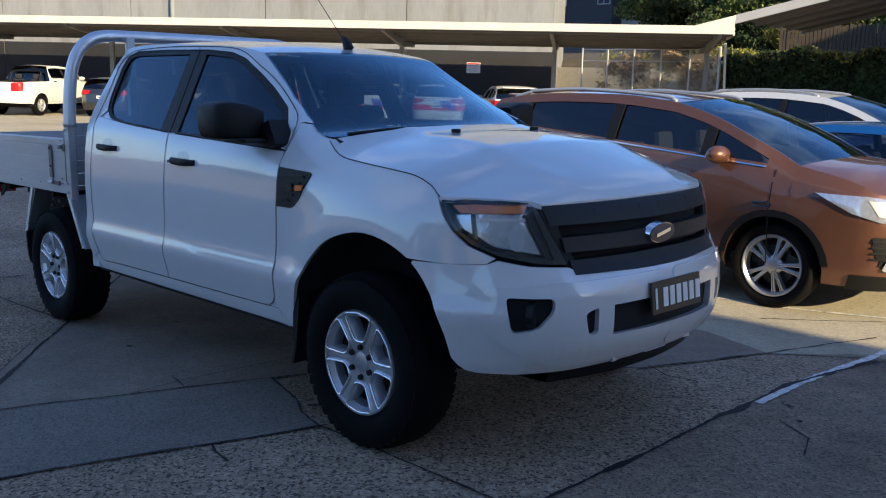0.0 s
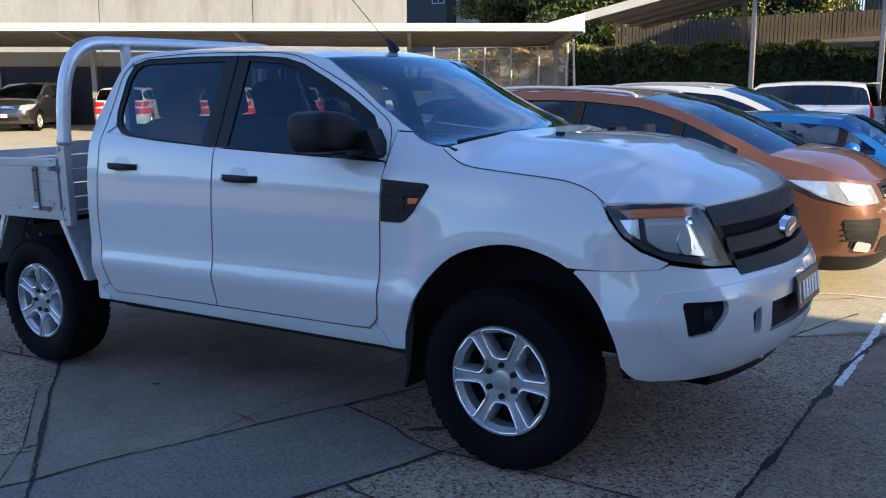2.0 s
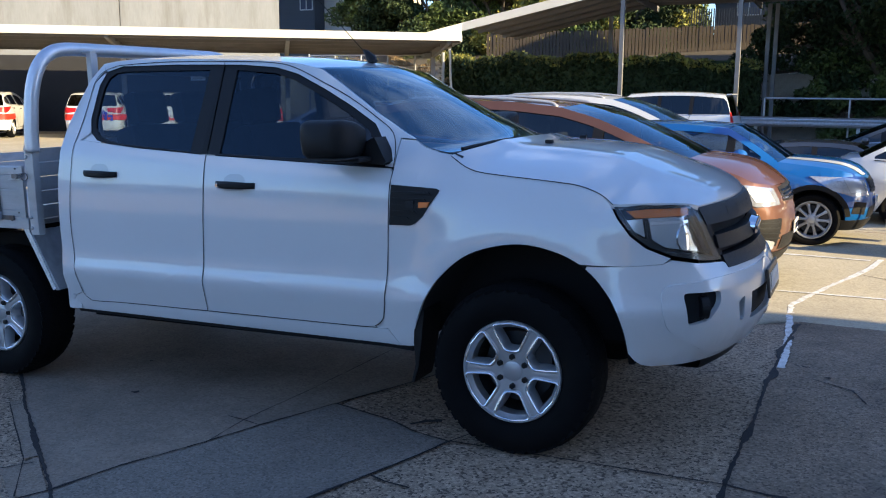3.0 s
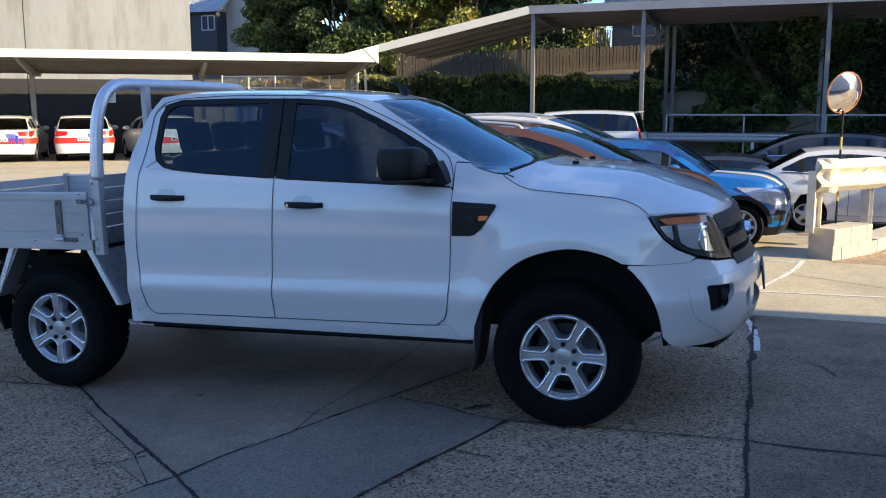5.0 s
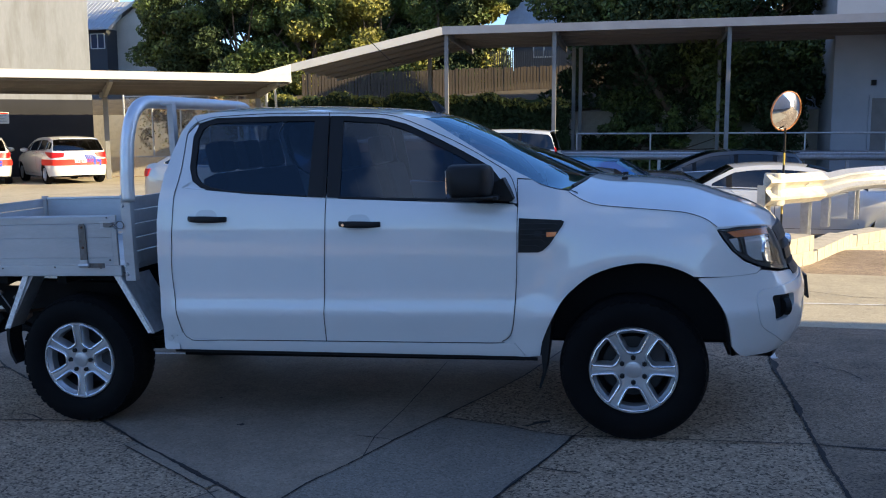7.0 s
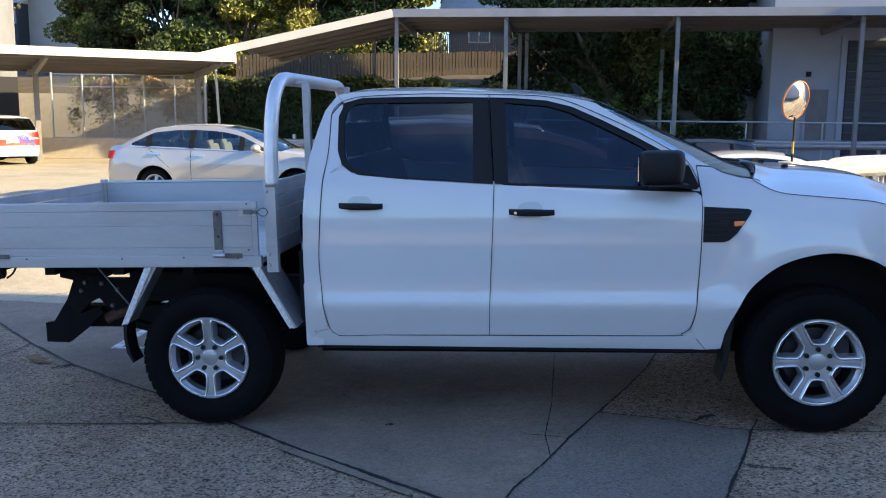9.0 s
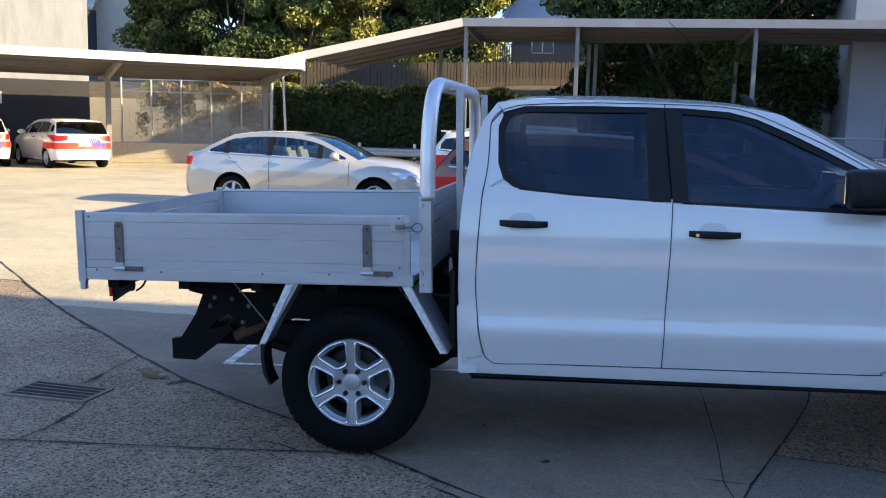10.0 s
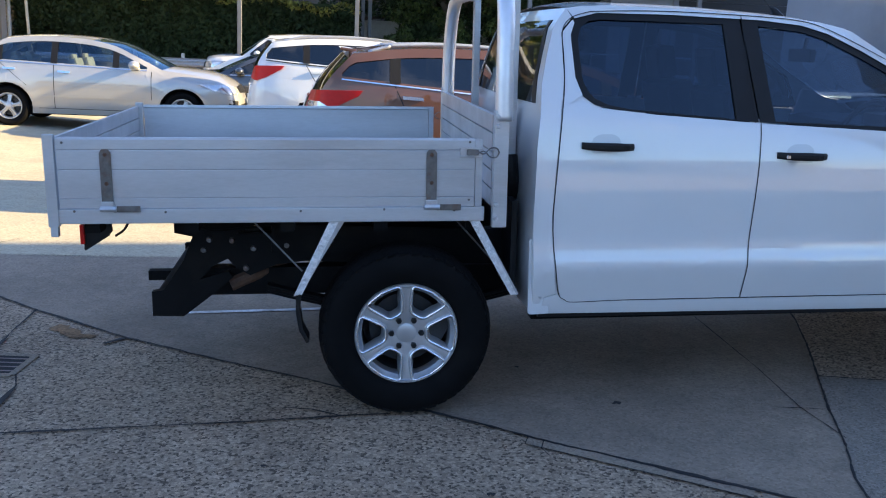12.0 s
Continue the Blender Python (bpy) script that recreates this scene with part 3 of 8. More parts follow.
def wheel_parts(R=0.385, rim=0.222, w=0.25, spokes=6, dark=ALLOYDARK, cap=True, fat=1.0, blocks=True, face=False):
    """Meshes of one wheel, its outer face towards -y."""
    h = w / 2
    tyre = bmesh.new()
    half = [(rim - 0.004, h - 0.045), (rim + 0.012, h - 0.02), (rim + 0.03, h - 0.006), (rim + 0.07, h + 0.004), (R - 0.055, h + 0.002), (R - 0.025, h - 0.012), (R - 0.008, h - 0.04), (R - 0.001, h - 0.075)]
    lathe(tyre, [(r, -o) for r, o in half] + [(r, o) for r, o in half[::-1]], 56, closed=True)
    tread = bmesh.new()
    n = 44 if blocks else 0
    for k in range(n):
        for o, lean_, ln in ((-h + 0.035, 0.2, 0.055), (-h + 0.1, -0.35, 0.05), (h - 0.1, 0.35, 0.05), (h - 0.035, -0.2, 0.055)):
            a = 2 * math.pi * (k + (0.5 if o > 0 else 0)) / n
            rr = R - 0.006 - (0.012 if abs(o) > h - 0.05 else 0)
            m = Matrix.Rotation(-a, 4, "Y") @ Matrix.Translation((rr, o, 0)) @ Matrix.Rotation(lean_, 4, "X") @ Matrix.Rotation(0.25 * (-1 if o < 0 else 1) if abs(o) > h - 0.05 else 0, 4, "Z")
            bmesh.ops.create_cube(tread, size=1, matrix=m @ Matrix.Diagonal((0.011, ln, 0.040, 1)))
    rimb = bmesh.new()
    lathe(rimb, [(rim - 0.004, -h + 0.05), (rim + 0.008, -h + 0.022), (rim + 0.004, -h + 0.012), (rim - 0.006, -h + 0.012), (rim - 0.014, -h + 0.028), (rim - 0.024, -h + 0.04), (rim - 0.028, -h + 0.07), (rim - 0.03, h - 0.04)], 56)
    o0 = -h + 0.045
    edge = None
    if face:
        edge = bmesh.new()
        rim_face(rimb, rim + 0.004, -h + 0.02, edge)
        o0 = -h + 0.05
    # a negative count stands for split spokes
    count = 0 if face else spokes if spokes > 0 else -2 * spokes
    for k in range(count):
        a = 2 * math.pi * k / spokes + math.pi / 2 if spokes > 0 else -2 * math.pi * (k // 2) / spokes + math.pi / 2 + (0.17 if k % 2 else -0.17)
        rot = Matrix.Rotation(-a, 4, "Y")
        secs = [(0.03, 0.036 * fat, -0.012), (0.07, 0.041 * fat, -0.010), (0.11, 0.038 * fat, -0.003), (rim - 0.06, 0.042 * fat, 0.0), (rim - 0.03, 0.058 * fat, 0.004), (rim - 0.014, 0.085 * fat, 0.006)]
        rings = []
        for r, hw, dy in secs:
            o = o0 + dy
            pts = [(-hw, o + 0.045), (-hw, o + 0.012), (-hw * 0.82, o), (-hw * 0.45, o - 0.002), (-hw * 0.28, o + 0.007), (hw * 0.28, o + 0.007), (hw * 0.45, o - 0.002), (hw * 0.82, o), (hw, o + 0.012), (hw, o + 0.045)]
            rings.append([rimb.verts.new(rot @ Vector((r, y, x))) for x, y in pts])
        for p, q in zip(rings, rings[1:]):
            for i in range(len(p) - 1):
                rimb.faces.new((p[i], p[i + 1], q[i + 1], q[i]))
        rimb.faces.new(rings[0])
        rimb.faces.new(rings[-1][::-1])
    lathe(rimb, [(0.001, o0 - 0.022), (0.030, o0 - 0.0215), (0.043, o0 - 0.018), (0.047, o0 - 0.008), (0.06, o0 - 0.004), (0.075, o0 + 0.01), (0.075, o0 + 0.04)], 32)
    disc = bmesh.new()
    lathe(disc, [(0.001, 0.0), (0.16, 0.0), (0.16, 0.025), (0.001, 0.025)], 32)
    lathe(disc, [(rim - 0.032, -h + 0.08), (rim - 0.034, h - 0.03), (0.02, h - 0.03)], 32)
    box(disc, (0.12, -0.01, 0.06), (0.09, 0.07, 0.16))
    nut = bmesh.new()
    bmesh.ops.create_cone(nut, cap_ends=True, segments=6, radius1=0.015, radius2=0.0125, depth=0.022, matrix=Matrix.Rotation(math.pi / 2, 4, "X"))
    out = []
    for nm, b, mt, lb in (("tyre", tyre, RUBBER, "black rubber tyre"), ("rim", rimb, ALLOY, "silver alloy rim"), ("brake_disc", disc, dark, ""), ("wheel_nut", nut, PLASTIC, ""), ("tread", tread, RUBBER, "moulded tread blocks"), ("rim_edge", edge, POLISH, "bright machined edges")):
        if b is None:
            continue
        if nm in ("tread", "wheel_nut") and not blocks:
            b.free()
            continue
        bmesh.ops.recalc_face_normals(b, faces=b.faces[:])
        me = bpy.data.meshes.new(nm)
        b.to_mesh(me)
        b.free()
        me.materials.append(mt)
        if nm in ("tyre", "rim", "rim_edge"):
            me.shade_smooth()
            me.set_sharp_from_angle(angle=radians(32))
        out.append((nm, me, lb))
    return out


def add_wheel(root, parts_, u, v, z, left=False, turn=0.0):
    e = new("wheel")
    e.empty_display_size = 0.2
    e.parent = root
    e.matrix_basis = pose(u, v, z, 0, turn, 180 if left else 0)
    for nm, me, lb in parts_:
        for k in range(6 if nm == "wheel_nut" else 1):
            o = new(nm, me)
            o.parent = e
            if lb:
                o["label"] = lb
            if nm == "tread":
                o["kind"] = "stuff"
            if nm == "wheel_nut":
                t = 2 * math.pi * (k + 0.5) / 6 + math.pi / 2
                o.matrix_basis = Matrix.Translation((0.066 * math.cos(t + math.pi / 6), -0.094, 0.066 * math.sin(t + math.pi / 6)))
    return e


def both(fn):
    for sd in (-1, 1):
        fn(sd)


def build_ute():
    a = math.radians(1.8)
    root = empty("utility_truck", Matrix.Translation((0, 0.06, -0.08)) @ Matrix.Rotation(-a, 4, "Y"),
                 "white double-cab utility truck with an aluminium drop-side tray", "truck")
    plan = [(0.3, 0.925), (1.0, 0.925), (2.0, 0.925), (3.0, 0.925), (3.3, 0.923), (3.5, 0.915), (3.66, 0.893), (3.8, 0.85), (3.92, 0.775), (4.0, 0.70), (4.08, 0.56), (4.13, 0.4), (4.165, 0.2), (4.175, 0.0)]
    side = [(0.36, 0.10), (0.42, 0.075), (0.47, 0.052), (0.53, 0.042), (0.6, 0.024), (0.655, 0.010), (0.69, 0.006), (0.735, 0.022), (0.8, 0.027), (1.0, 0.024), (1.14, 0.030), (1.25, 0.042), (1.4, 0.05), (1.9, 0.05)]
    nose = [(0.36, 0.2), (0.40, 0.13), (0.46, 0.06), (0.54, 0.012), (0.62, 0.0), (0.76, 0.0), (0.81, 0.02), (0.86, 0.055), (0.92, 0.075), (1.0, 0.09), (1.07, 0.115), (1.12, 0.15), (1.2, 0.2)]
    belt = [(0.3, 1.34), (0.7, 1.335), (1.6, 1.285), (2.4, 1.245), (2.7, 1.20), (2.87, 1.15), (3.05, 1.12), (3.3, 1.11), (3.7, 1.06), (4.2, 1.05)]
    lean = [(0.3, 0.48), (1.6, 0.5), (2.1, 0.6), (2.4, 0.74), (2.6, 0.78), (2.75, 0.7), (2.9, 0.53), (3.2, 0.45), (4.2, 0.4)]
    B = Body(plan, 1.5, side, nose, nose, belt, lean, arches=((3.235, 0.465, 0.485),), flare=0.022)
    arch = spline([(2.735, 0.45), (2.755, 0.545), (2.81, 0.67), (2.885, 0.785), (3.028, 0.896), (3.231, 0.95), (3.41, 0.93), (3.55, 0.86), (3.65, 0.74), (3.70, 0.62), (3.722, 0.52), (3.735, 0.45)], 5)
    arch = [(B.su(u), z) for u, z in arch]
    su, sv = B.su, B.sv

    roofedge = [(0.72, 1.797), (0.80, 1.808), (0.905, 1.813), (1.25, 1.806), (1.55, 1.79), (1.8, 1.775), (1.96, 1.757), (2.08, 1.731)]
    pillar = [(2.08, 1.731), (2.116, 1.718), (2.29, 1.61), (2.457, 1.506), (2.62, 1.419), (2.749, 1.357), (2.83, 1.334), (2.885, 1.327)]
    hoodseam = [(2.895, 1.316), (2.98, 1.268), (3.05, 1.247), (3.16, 1.235), (3.29, 1.223), (3.42, 1.21), (3.51, 1.197), (3.6, 1.165), (3.655, 1.125)]

    def flank(sd):
        def pan(name, poly, mat=WHITE, off=0.0, label="", parent=root, **k):
            bm = bmesh.new()
            B.panel(bm, poly, off, side=sd, **k)
            return skin(name, bm, mat, parent, label)

        rd = pan("rear_door", [(0.76, 0.507), (1.0, 0.515), (1.540, 0.5165), (1.550, 0.8), (1.567, 1.1), (1.574, 1.312), (1.1, 1.346), (0.70, 1.388), (0.670, 1.367), (0.649, 1.1), (0.639, 0.9), (0.654, 0.7), (0.684, 0.557), (0.712, 0.521)], step=0.03)
        fd = pan("front_door", [(1.544, 0.5165), (2.47, 0.517), (2.535, 0.528), (2.58, 0.566), (2.602, 0.655), (2.618, 0.85), (2.625, 1.0), (2.63, 1.24), (2.61, 1.257), (1.578, 1.311), (1.571, 1.1), (1.554, 0.8)], step=0.03)
        for d, (x0, x1, z) in ((rd, (0.756, 0.99, 1.211)), (fd, (1.652, 1.887, 1.17))):
            bm = bmesh.new()
            cx = (x0 + x1) / 2
            q = []
            for k in range(9):
                t = -1 + 2 * k / 8
                x = cx + t * (x1 - x0) / 2
                p = B.at(x, z - 0.003 * t, 0.036 * (1 - abs(t) ** 4) + 0.004, sd)
                q.append((p, 0.018 - 0.004 * t * t))
            rings = []
            for p, hh in q:
                rings.append([bm.verts.new(p + Vector((0, sd * dy, dz * hh / 0.018))) for dy, dz in ((-0.012, -0.018), (0.0, -0.018), (0.006, -0.008), (0.006, 0.008), (0, 0.018), (-0.012, 0.018))])
            for r0, r1 in zip(rings, rings[1:]):
                for k in range(6):
                    bm.faces.new((r0[k], r0[(k + 1) % 6], r1[(k + 1) % 6], r1[k]))
            bm.faces.new(rings[0])
            bm.faces.new(rings[-1])
            part("door_handle", bm, PLASTIC, d, "black plastic pull handle", smooth=False)
            # finger cup drawn by a greyer white and a slight outward bulge
            bm = bmesh.new()
            B.panel(bm, soft([(cx - 0.075, z - 0.030), (cx + 0.060, z - 0.030), (cx + 0.058, z + 0.030), (cx + 0.030, z + 0.052), (cx - 0.040, z + 0.052), (cx - 0.072, z + 0.030)], 0.02), -0.0, side=sd, lip=0, step=0.02)
            for v in bm.verts:
                q = ((v.co.x - cx + 0.015) / 0.062) ** 2 + ((v.co.z - z - 0.008) / 0.05) ** 2
                v.co.y += sd * (0.0012 + 0.0015 * max(0.0, 1 - q))
            skin("handle_cup_bulge", bm, CUP, d, "slight white bulge toned darker as the shade of a finger cup")
            if d is fd:
                bm = bmesh.new()
                p = B.at(x0 + 0.035, z, 0.042, sd)
                bmesh.ops.create_cone(bm, cap_ends=True, segments=12, radius1=0.009, radius2=0.008, depth=0.008, matrix=Matrix.Translation(p) @ Matrix.Rotation(math.pi / 2, 4, "X"))
                part("key_lock", bm, CHROME, d)
        pan("inner_sill", [(2.45, 0.50), (2.66, 0.50), (2.66, 0.62), (2.64, 0.70), (2.5, 0.70)], off=-0.013, lip=0)
        pan("inner_pillar", [(0.61, 0.49), (0.80, 0.49), (0.74, 0.60), (0.70, 0.9), (0.73, 1.42), (0.64, 1.42), (0.60, 0.9)], off=-0.013, lip=0)
        pan("inner_pillar", [(1.50, 0.49), (1.60, 0.49), (1.62, 1.33), (1.53, 1.33)], off=-0.013, lip=0)
        # black window surrounds with their panes
        rg = [(0.772, 1.50), (0.765, 1.66), (0.782, 1.715), (0.82, 1.742), (0.88, 1.75), (1.456, 1.741), (1.466, 1.327), (0.98, 1.368), (0.88, 1.386), (0.82, 1.413), (0.785, 1.452)]
        fg = [(1.625, 1.735), (1.85, 1.712), (1.965, 1.678), (2.13, 1.60), (2.30, 1.513), (2.44, 1.43), (2.51, 1.35), (2.525, 1.283), (1.65, 1.319)]
        pan("window_surround", [(0.735, 1.50), (0.728, 1.68), (0.745, 1.74), (0.79, 1.775), (0.88, 1.785), (1.2, 1.784), (1.538, 1.772), (1.57, 1.316), (1.1, 1.35), (0.9, 1.367), (0.82, 1.385), (0.765, 1.424)], PLASTIC, -0.006, "black rubber window surround", rd, holes=[rg])
        pan("window_surround", [(1.546, 1.772), (1.65, 1.768), (1.86, 1.748), (1.992, 1.714), (2.158, 1.640), (2.325, 1.554), (2.480, 1.466), (2.562, 1.364), (2.592, 1.262), (1.578, 1.316)], PLASTIC, -0.006, "black rubber window surround", fd, holes=[fg])
        pan("door_frame", [(0.672, 1.362), (0.70, 1.386), (0.766, 1.426), (0.739, 1.50), (0.732, 1.68), (0.754, 1.734), (0.747, 1.748), (0.712, 1.711), (0.694, 1.69), (0.692, 1.5), (0.682, 1.42)], parent=rd, lip=0, off=-0.001)
        pan("door_corner", [(0.70, 1.37), (0.86, 1.365), (0.78, 1.425), (0.748, 1.47), (0.735, 1.52), (0.70, 1.52)], off=-0.010, parent=rd, lip=0)
        pan("pane", rg, TINT, -0.014, "dark tinted glass", rd, lip=0, step=0.12)
        pan("pane", fg, TINT, -0.014, "dark tinted glass", fd, lip=0, step=0.12)
        pan("sill", [(0.60, 0.452), (0.9, 0.45), (2.5, 0.44), (2.66, 0.44), (2.60, 0.516), (2.47, 0.512), (1.0, 0.510), (0.76, 0.502), (0.70, 0.515), (0.672, 0.545), (0.62, 0.53)])
        pan("sill_trim", [(0.60, 0.432), (2.72, 0.418), (2.72, 0.438), (0.60, 0.45)], GRAPHITE, -0.004)
        pan("cab_corner", [(0.575, 0.452), (0.61, 0.53), (0.668, 0.555), (0.65, 0.7), (0.635, 0.9), (0.645, 1.1), (0.666, 1.37), (0.678, 1.42), (0.688, 1.5), (0.690, 1.69), (0.706, 1.715), (0.745, 1.757), (0.72, 1.797), (0.68, 1.745), (0.655, 1.71), (0.62, 1.6), (0.587, 1.47), (0.56, 1.2), (0.553, 0.9), (0.56, 0.6)])
        pan("roof_rail", roofedge + pillar[1:5] + [(2.69, 1.386), (2.618, 1.391), (2.622, 1.30), (2.628, 1.262), (2.585, 1.268), (2.552, 1.36), (2.47, 1.456), (2.316, 1.543), (2.148, 1.63), (1.985, 1.705), (1.855, 1.741), (1.65, 1.761), (1.2, 1.777), (0.86, 1.779), (0.755, 1.752)])
        head = [(su(3.66), 1.112), (su(3.75), 1.118), (su(3.88), 1.116), (sv(0.70), 1.105), (sv(0.665), 1.08), (sv(0.61), 0.97), (sv(0.555), 0.868), (sv(0.66), 0.876), (su(3.90), 0.908), (su(3.80), 0.952), (su(3.735), 1.0), (su(3.685), 1.065)]
        fseam = [(arch[k][0], arch[k][1]) for k in range(len(arch)) if arch[k][1] >= 0.872 or arch[k][0] < 3.3]
        fender = [(2.634, 1.255), (2.628, 1.31), (2.622, 1.384), (2.695, 1.38), (2.75, 1.350), (2.83, 1.327), (2.88, 1.320)] + [(su(u), z) for u, z in hoodseam[:-1]] + [(su(3.645), 1.118)] + \
                 [(su(3.675), 1.062), (su(3.726), 0.995), (su(3.79), 0.944), (su(3.89), 0.899), (su(3.86), 0.878), (su(3.7), 0.871)] + fseam[::-1] + \
                 [(2.663, 0.441), (2.603, 0.517), (2.585, 0.56), (2.606, 0.64), (2.622, 0.85), (2.629, 1.0)]
        fender = [q for i, q in enumerate(fender) if i == 0 or math.hypot(q[0] - fender[i - 1][0], q[1] - fender[i - 1][1]) > 1e-3]
        fen = pan("front_fender", fender, step=0.06)
        def strip(name, pts, w, mat=GAP, off=0.0035, parent=root):
            more = []
            for a_, b_ in zip(pts, pts[1:]):
                m_ = max(1, int(math.hypot(b_[0] - a_[0], b_[1] - a_[1]) / 0.04))
                more += [(a_[0] + (b_[0] - a_[0]) * k / m_, a_[1] + (b_[1] - a_[1]) * k / m_) for k in range(m_)]
            pts = more + [pts[-1]]
            n_ = []
            for i, p in enumerate(pts):
                q, o = pts[min(i + 1, len(pts) - 1)], pts[max(i - 1, 0)]
                l_ = math.hypot(q[0] - o[0], q[1] - o[1])
                n_.append((-(q[1] - o[1]) / l_ * w / 2, (q[0] - o[0]) / l_ * w / 2))
            bm = bmesh.new()
            row = [(bm.verts.new(B.at(p[0] + e[0], p[1] + e[1], off, sd)), bm.verts.new(B.at(p[0] - e[0], p[1] - e[1], off, sd))) for p, e in zip(pts, n_)]
            for r0, r1 in zip(row, row[1:]):
                bm.faces.new((r0[0], r0[1], r1[1], r1[0]) if sd > 0 else (r0[0], r1[0], r1[1], r0[1]))
            return part(name, bm, mat, parent)

        strip("door_frame_gap", spline([(0.693, 1.60), (0.696, 1.70), (0.735, 1.752), (0.80, 1.776), (0.88, 1.786), (1.2, 1.792), (1.65, 1.777), (1.85, 1.762), (1.973, 1.731), (2.135, 1.66), (2.301, 1.58), (2.467, 1.485), (2.571, 1.415), (2.616, 1.325), (2.63, 1.25)], 4), 0.0038)
        strip("panel_gap", spline([(0.693, 1.60), (0.690, 1.5), (0.681, 1.42), (0.668, 1.33), (0.650, 1.1), (0.640, 0.9), (0.655, 0.7), (0.680, 0.557), (0.712, 0.521), (0.76, 0.508), (1.0, 0.514), (1.7, 0.516), (2.47, 0.517), (2.535, 0.527), (2.582, 0.566), (2.604, 0.655), (2.620, 0.85), (2.627, 1.0), (2.632, 1.25)], 4), 0.0036, off=0.0035)
        strip("panel_gap", [(1.542, 0.517), (1.552, 0.8), (1.569, 1.1), (1.576, 1.312)], 0.0036, off=0.0035)
        strip("bonnet_gap", spline([(su(u), z - 0.002) for u, z in hoodseam], 3), 0.0034, parent=fen)
        strip("door_gap", [(1.55, 1.315), (1.545, 1.755), (1.543, 1.784)], 0.0038)
        # dark lining behind the arch
        bm = bmesh.new()
        rows = []
        for u, z in [(2.70, 0.45)] + [(q[0] - (q[0] - 3.235) * 0.01, q[1] - (q[1] - 0.46) * 0.01) for q in arch] + [(3.76, 0.45)]:
            p0 = B.at(u, z, -0.012, sd)
            rows.append((bm.verts.new(p0), bm.verts.new((p0.x, sd * 0.5, p0.z + 0.01))))
        for r0, r1 in zip(rows, rows[1:]):
            bm.faces.new((r0[0], r1[0], r1[1], r0[1])).smooth = True
        bm.faces.new([r[1] for r in rows])
        part("wheel_arch_liner", bm, GAP, fen)
        vent = [(2.64, 1.188), (2.86, 1.174), (2.876, 1.166), (2.868, 1.148), (2.80, 1.05), (2.765, 1.018), (2.74, 1.008), (2.634, 1.008)]
        vt = pan("side_vent", vent, PLASTIC, 0.006, "black plastic wing vent with amber repeater", fen)
        for z0, x1 in ((1.15, 2.84), (1.122, 2.82), (1.094, 2.80), (1.066, 2.77), (1.038, 2.74)):
            pan("vent_slat", [(2.65, z0), (x1, z0), (x1 - 0.01, z0 + 0.009), (2.65, z0 + 0.009)], PLASTIC, 0.013, parent=vt, lip=0.008, step=0.3)
        pan("side_repeater", [(2.785, 1.089), (2.828, 1.093), (2.838, 1.116), (2.785, 1.114)], AMBER, 0.014, "amber repeater lens", vt, lip=0.008, step=0.3)
        pan("side_repeater", [(2.72, 1.09), (2.76, 1.088), (2.76, 1.118), (2.72, 1.118)], GRAPHITE, 0.013, "", vt, lip=0.008, step=0.3)
        # headlamp: dark bowl, reflectors, amber strip, clear cover
        hl = pan("headlamp", head, PLASTIC, -0.05, "headlamp with amber strip and chrome bowl", lip=0, step=0.05)
        pan("lamp_surround", head, GRAPHITE, -0.004, "", hl, lip=0.03, step=0.04,
            holes=[[(su(3.678), 1.105), (sv(0.69), 1.10), (sv(0.605), 0.888), (su(3.875), 0.928), (su(3.757), 0.995)]])
        pan("lamp_reflector", [(su(3.80), 1.062), (sv(0.705), 1.064), (sv(0.64), 0.905), (su(3.88), 0.94), (su(3.81), 0.985)], REFLECT, -0.030, "chrome reflector bowl", hl, lip=0, step=0.05)
        pan("lamp_reflector", [(su(3.70), 1.055), (su(3.785), 1.06), (su(3.795), 0.985), (su(3.735), 1.015)], REFLECT, -0.036, "clear inner lamp", hl, lip=0, step=0.05)
        pan("indicator_strip", [(su(3.71), 1.094), (su(3.80), 1.10), (sv(0.70), 1.098), (sv(0.72), 1.068), (su(3.75), 1.066)], AMBER, -0.012, "amber indicator strip", hl, lip=0.01, step=0.05)
        for z_ in (1.048,):
            pan("lamp_fin", [(su(3.815), z_), (sv(0.70), z_), (sv(0.70), z_ - 0.012), (su(3.815), z_ - 0.012)], CHROME, -0.022, "chrome fin", hl, lip=0.006, step=0.06)
        pan("lamp_bowl", [(sv(0.745) + 0.04 * math.cos(t), 0.975 + 0.052 * math.sin(t)) for t in [2 * math.pi * k / 20 for k in range(20)]], CHROME, -0.022, "chrome lamp bowl", hl, lip=0.01, step=0.05)
        pan("lamp_divider", [(su(3.79), 1.064), (su(3.806), 1.064), (su(3.822), 0.975), (su(3.806), 0.975)], GRAPHITE, -0.016, "dark divider", hl, lip=0.015, step=0.05)
        pan("lamp_lip", [(sv(0.715), 1.062), (sv(0.69), 1.062), (sv(0.612), 0.892), (sv(0.64), 0.90)], PLASTIC, -0.014, "dark inner edge", hl, lip=0.012, step=0.05)
        pan("lamp_cover", head, LENS, -0.001, "clear plastic cover", hl, lip=0, step=0.05)
        # bumper half
        low = [q for q in arch if 0.50 <= q[1] <= 0.868 and q[0] > 3.3]
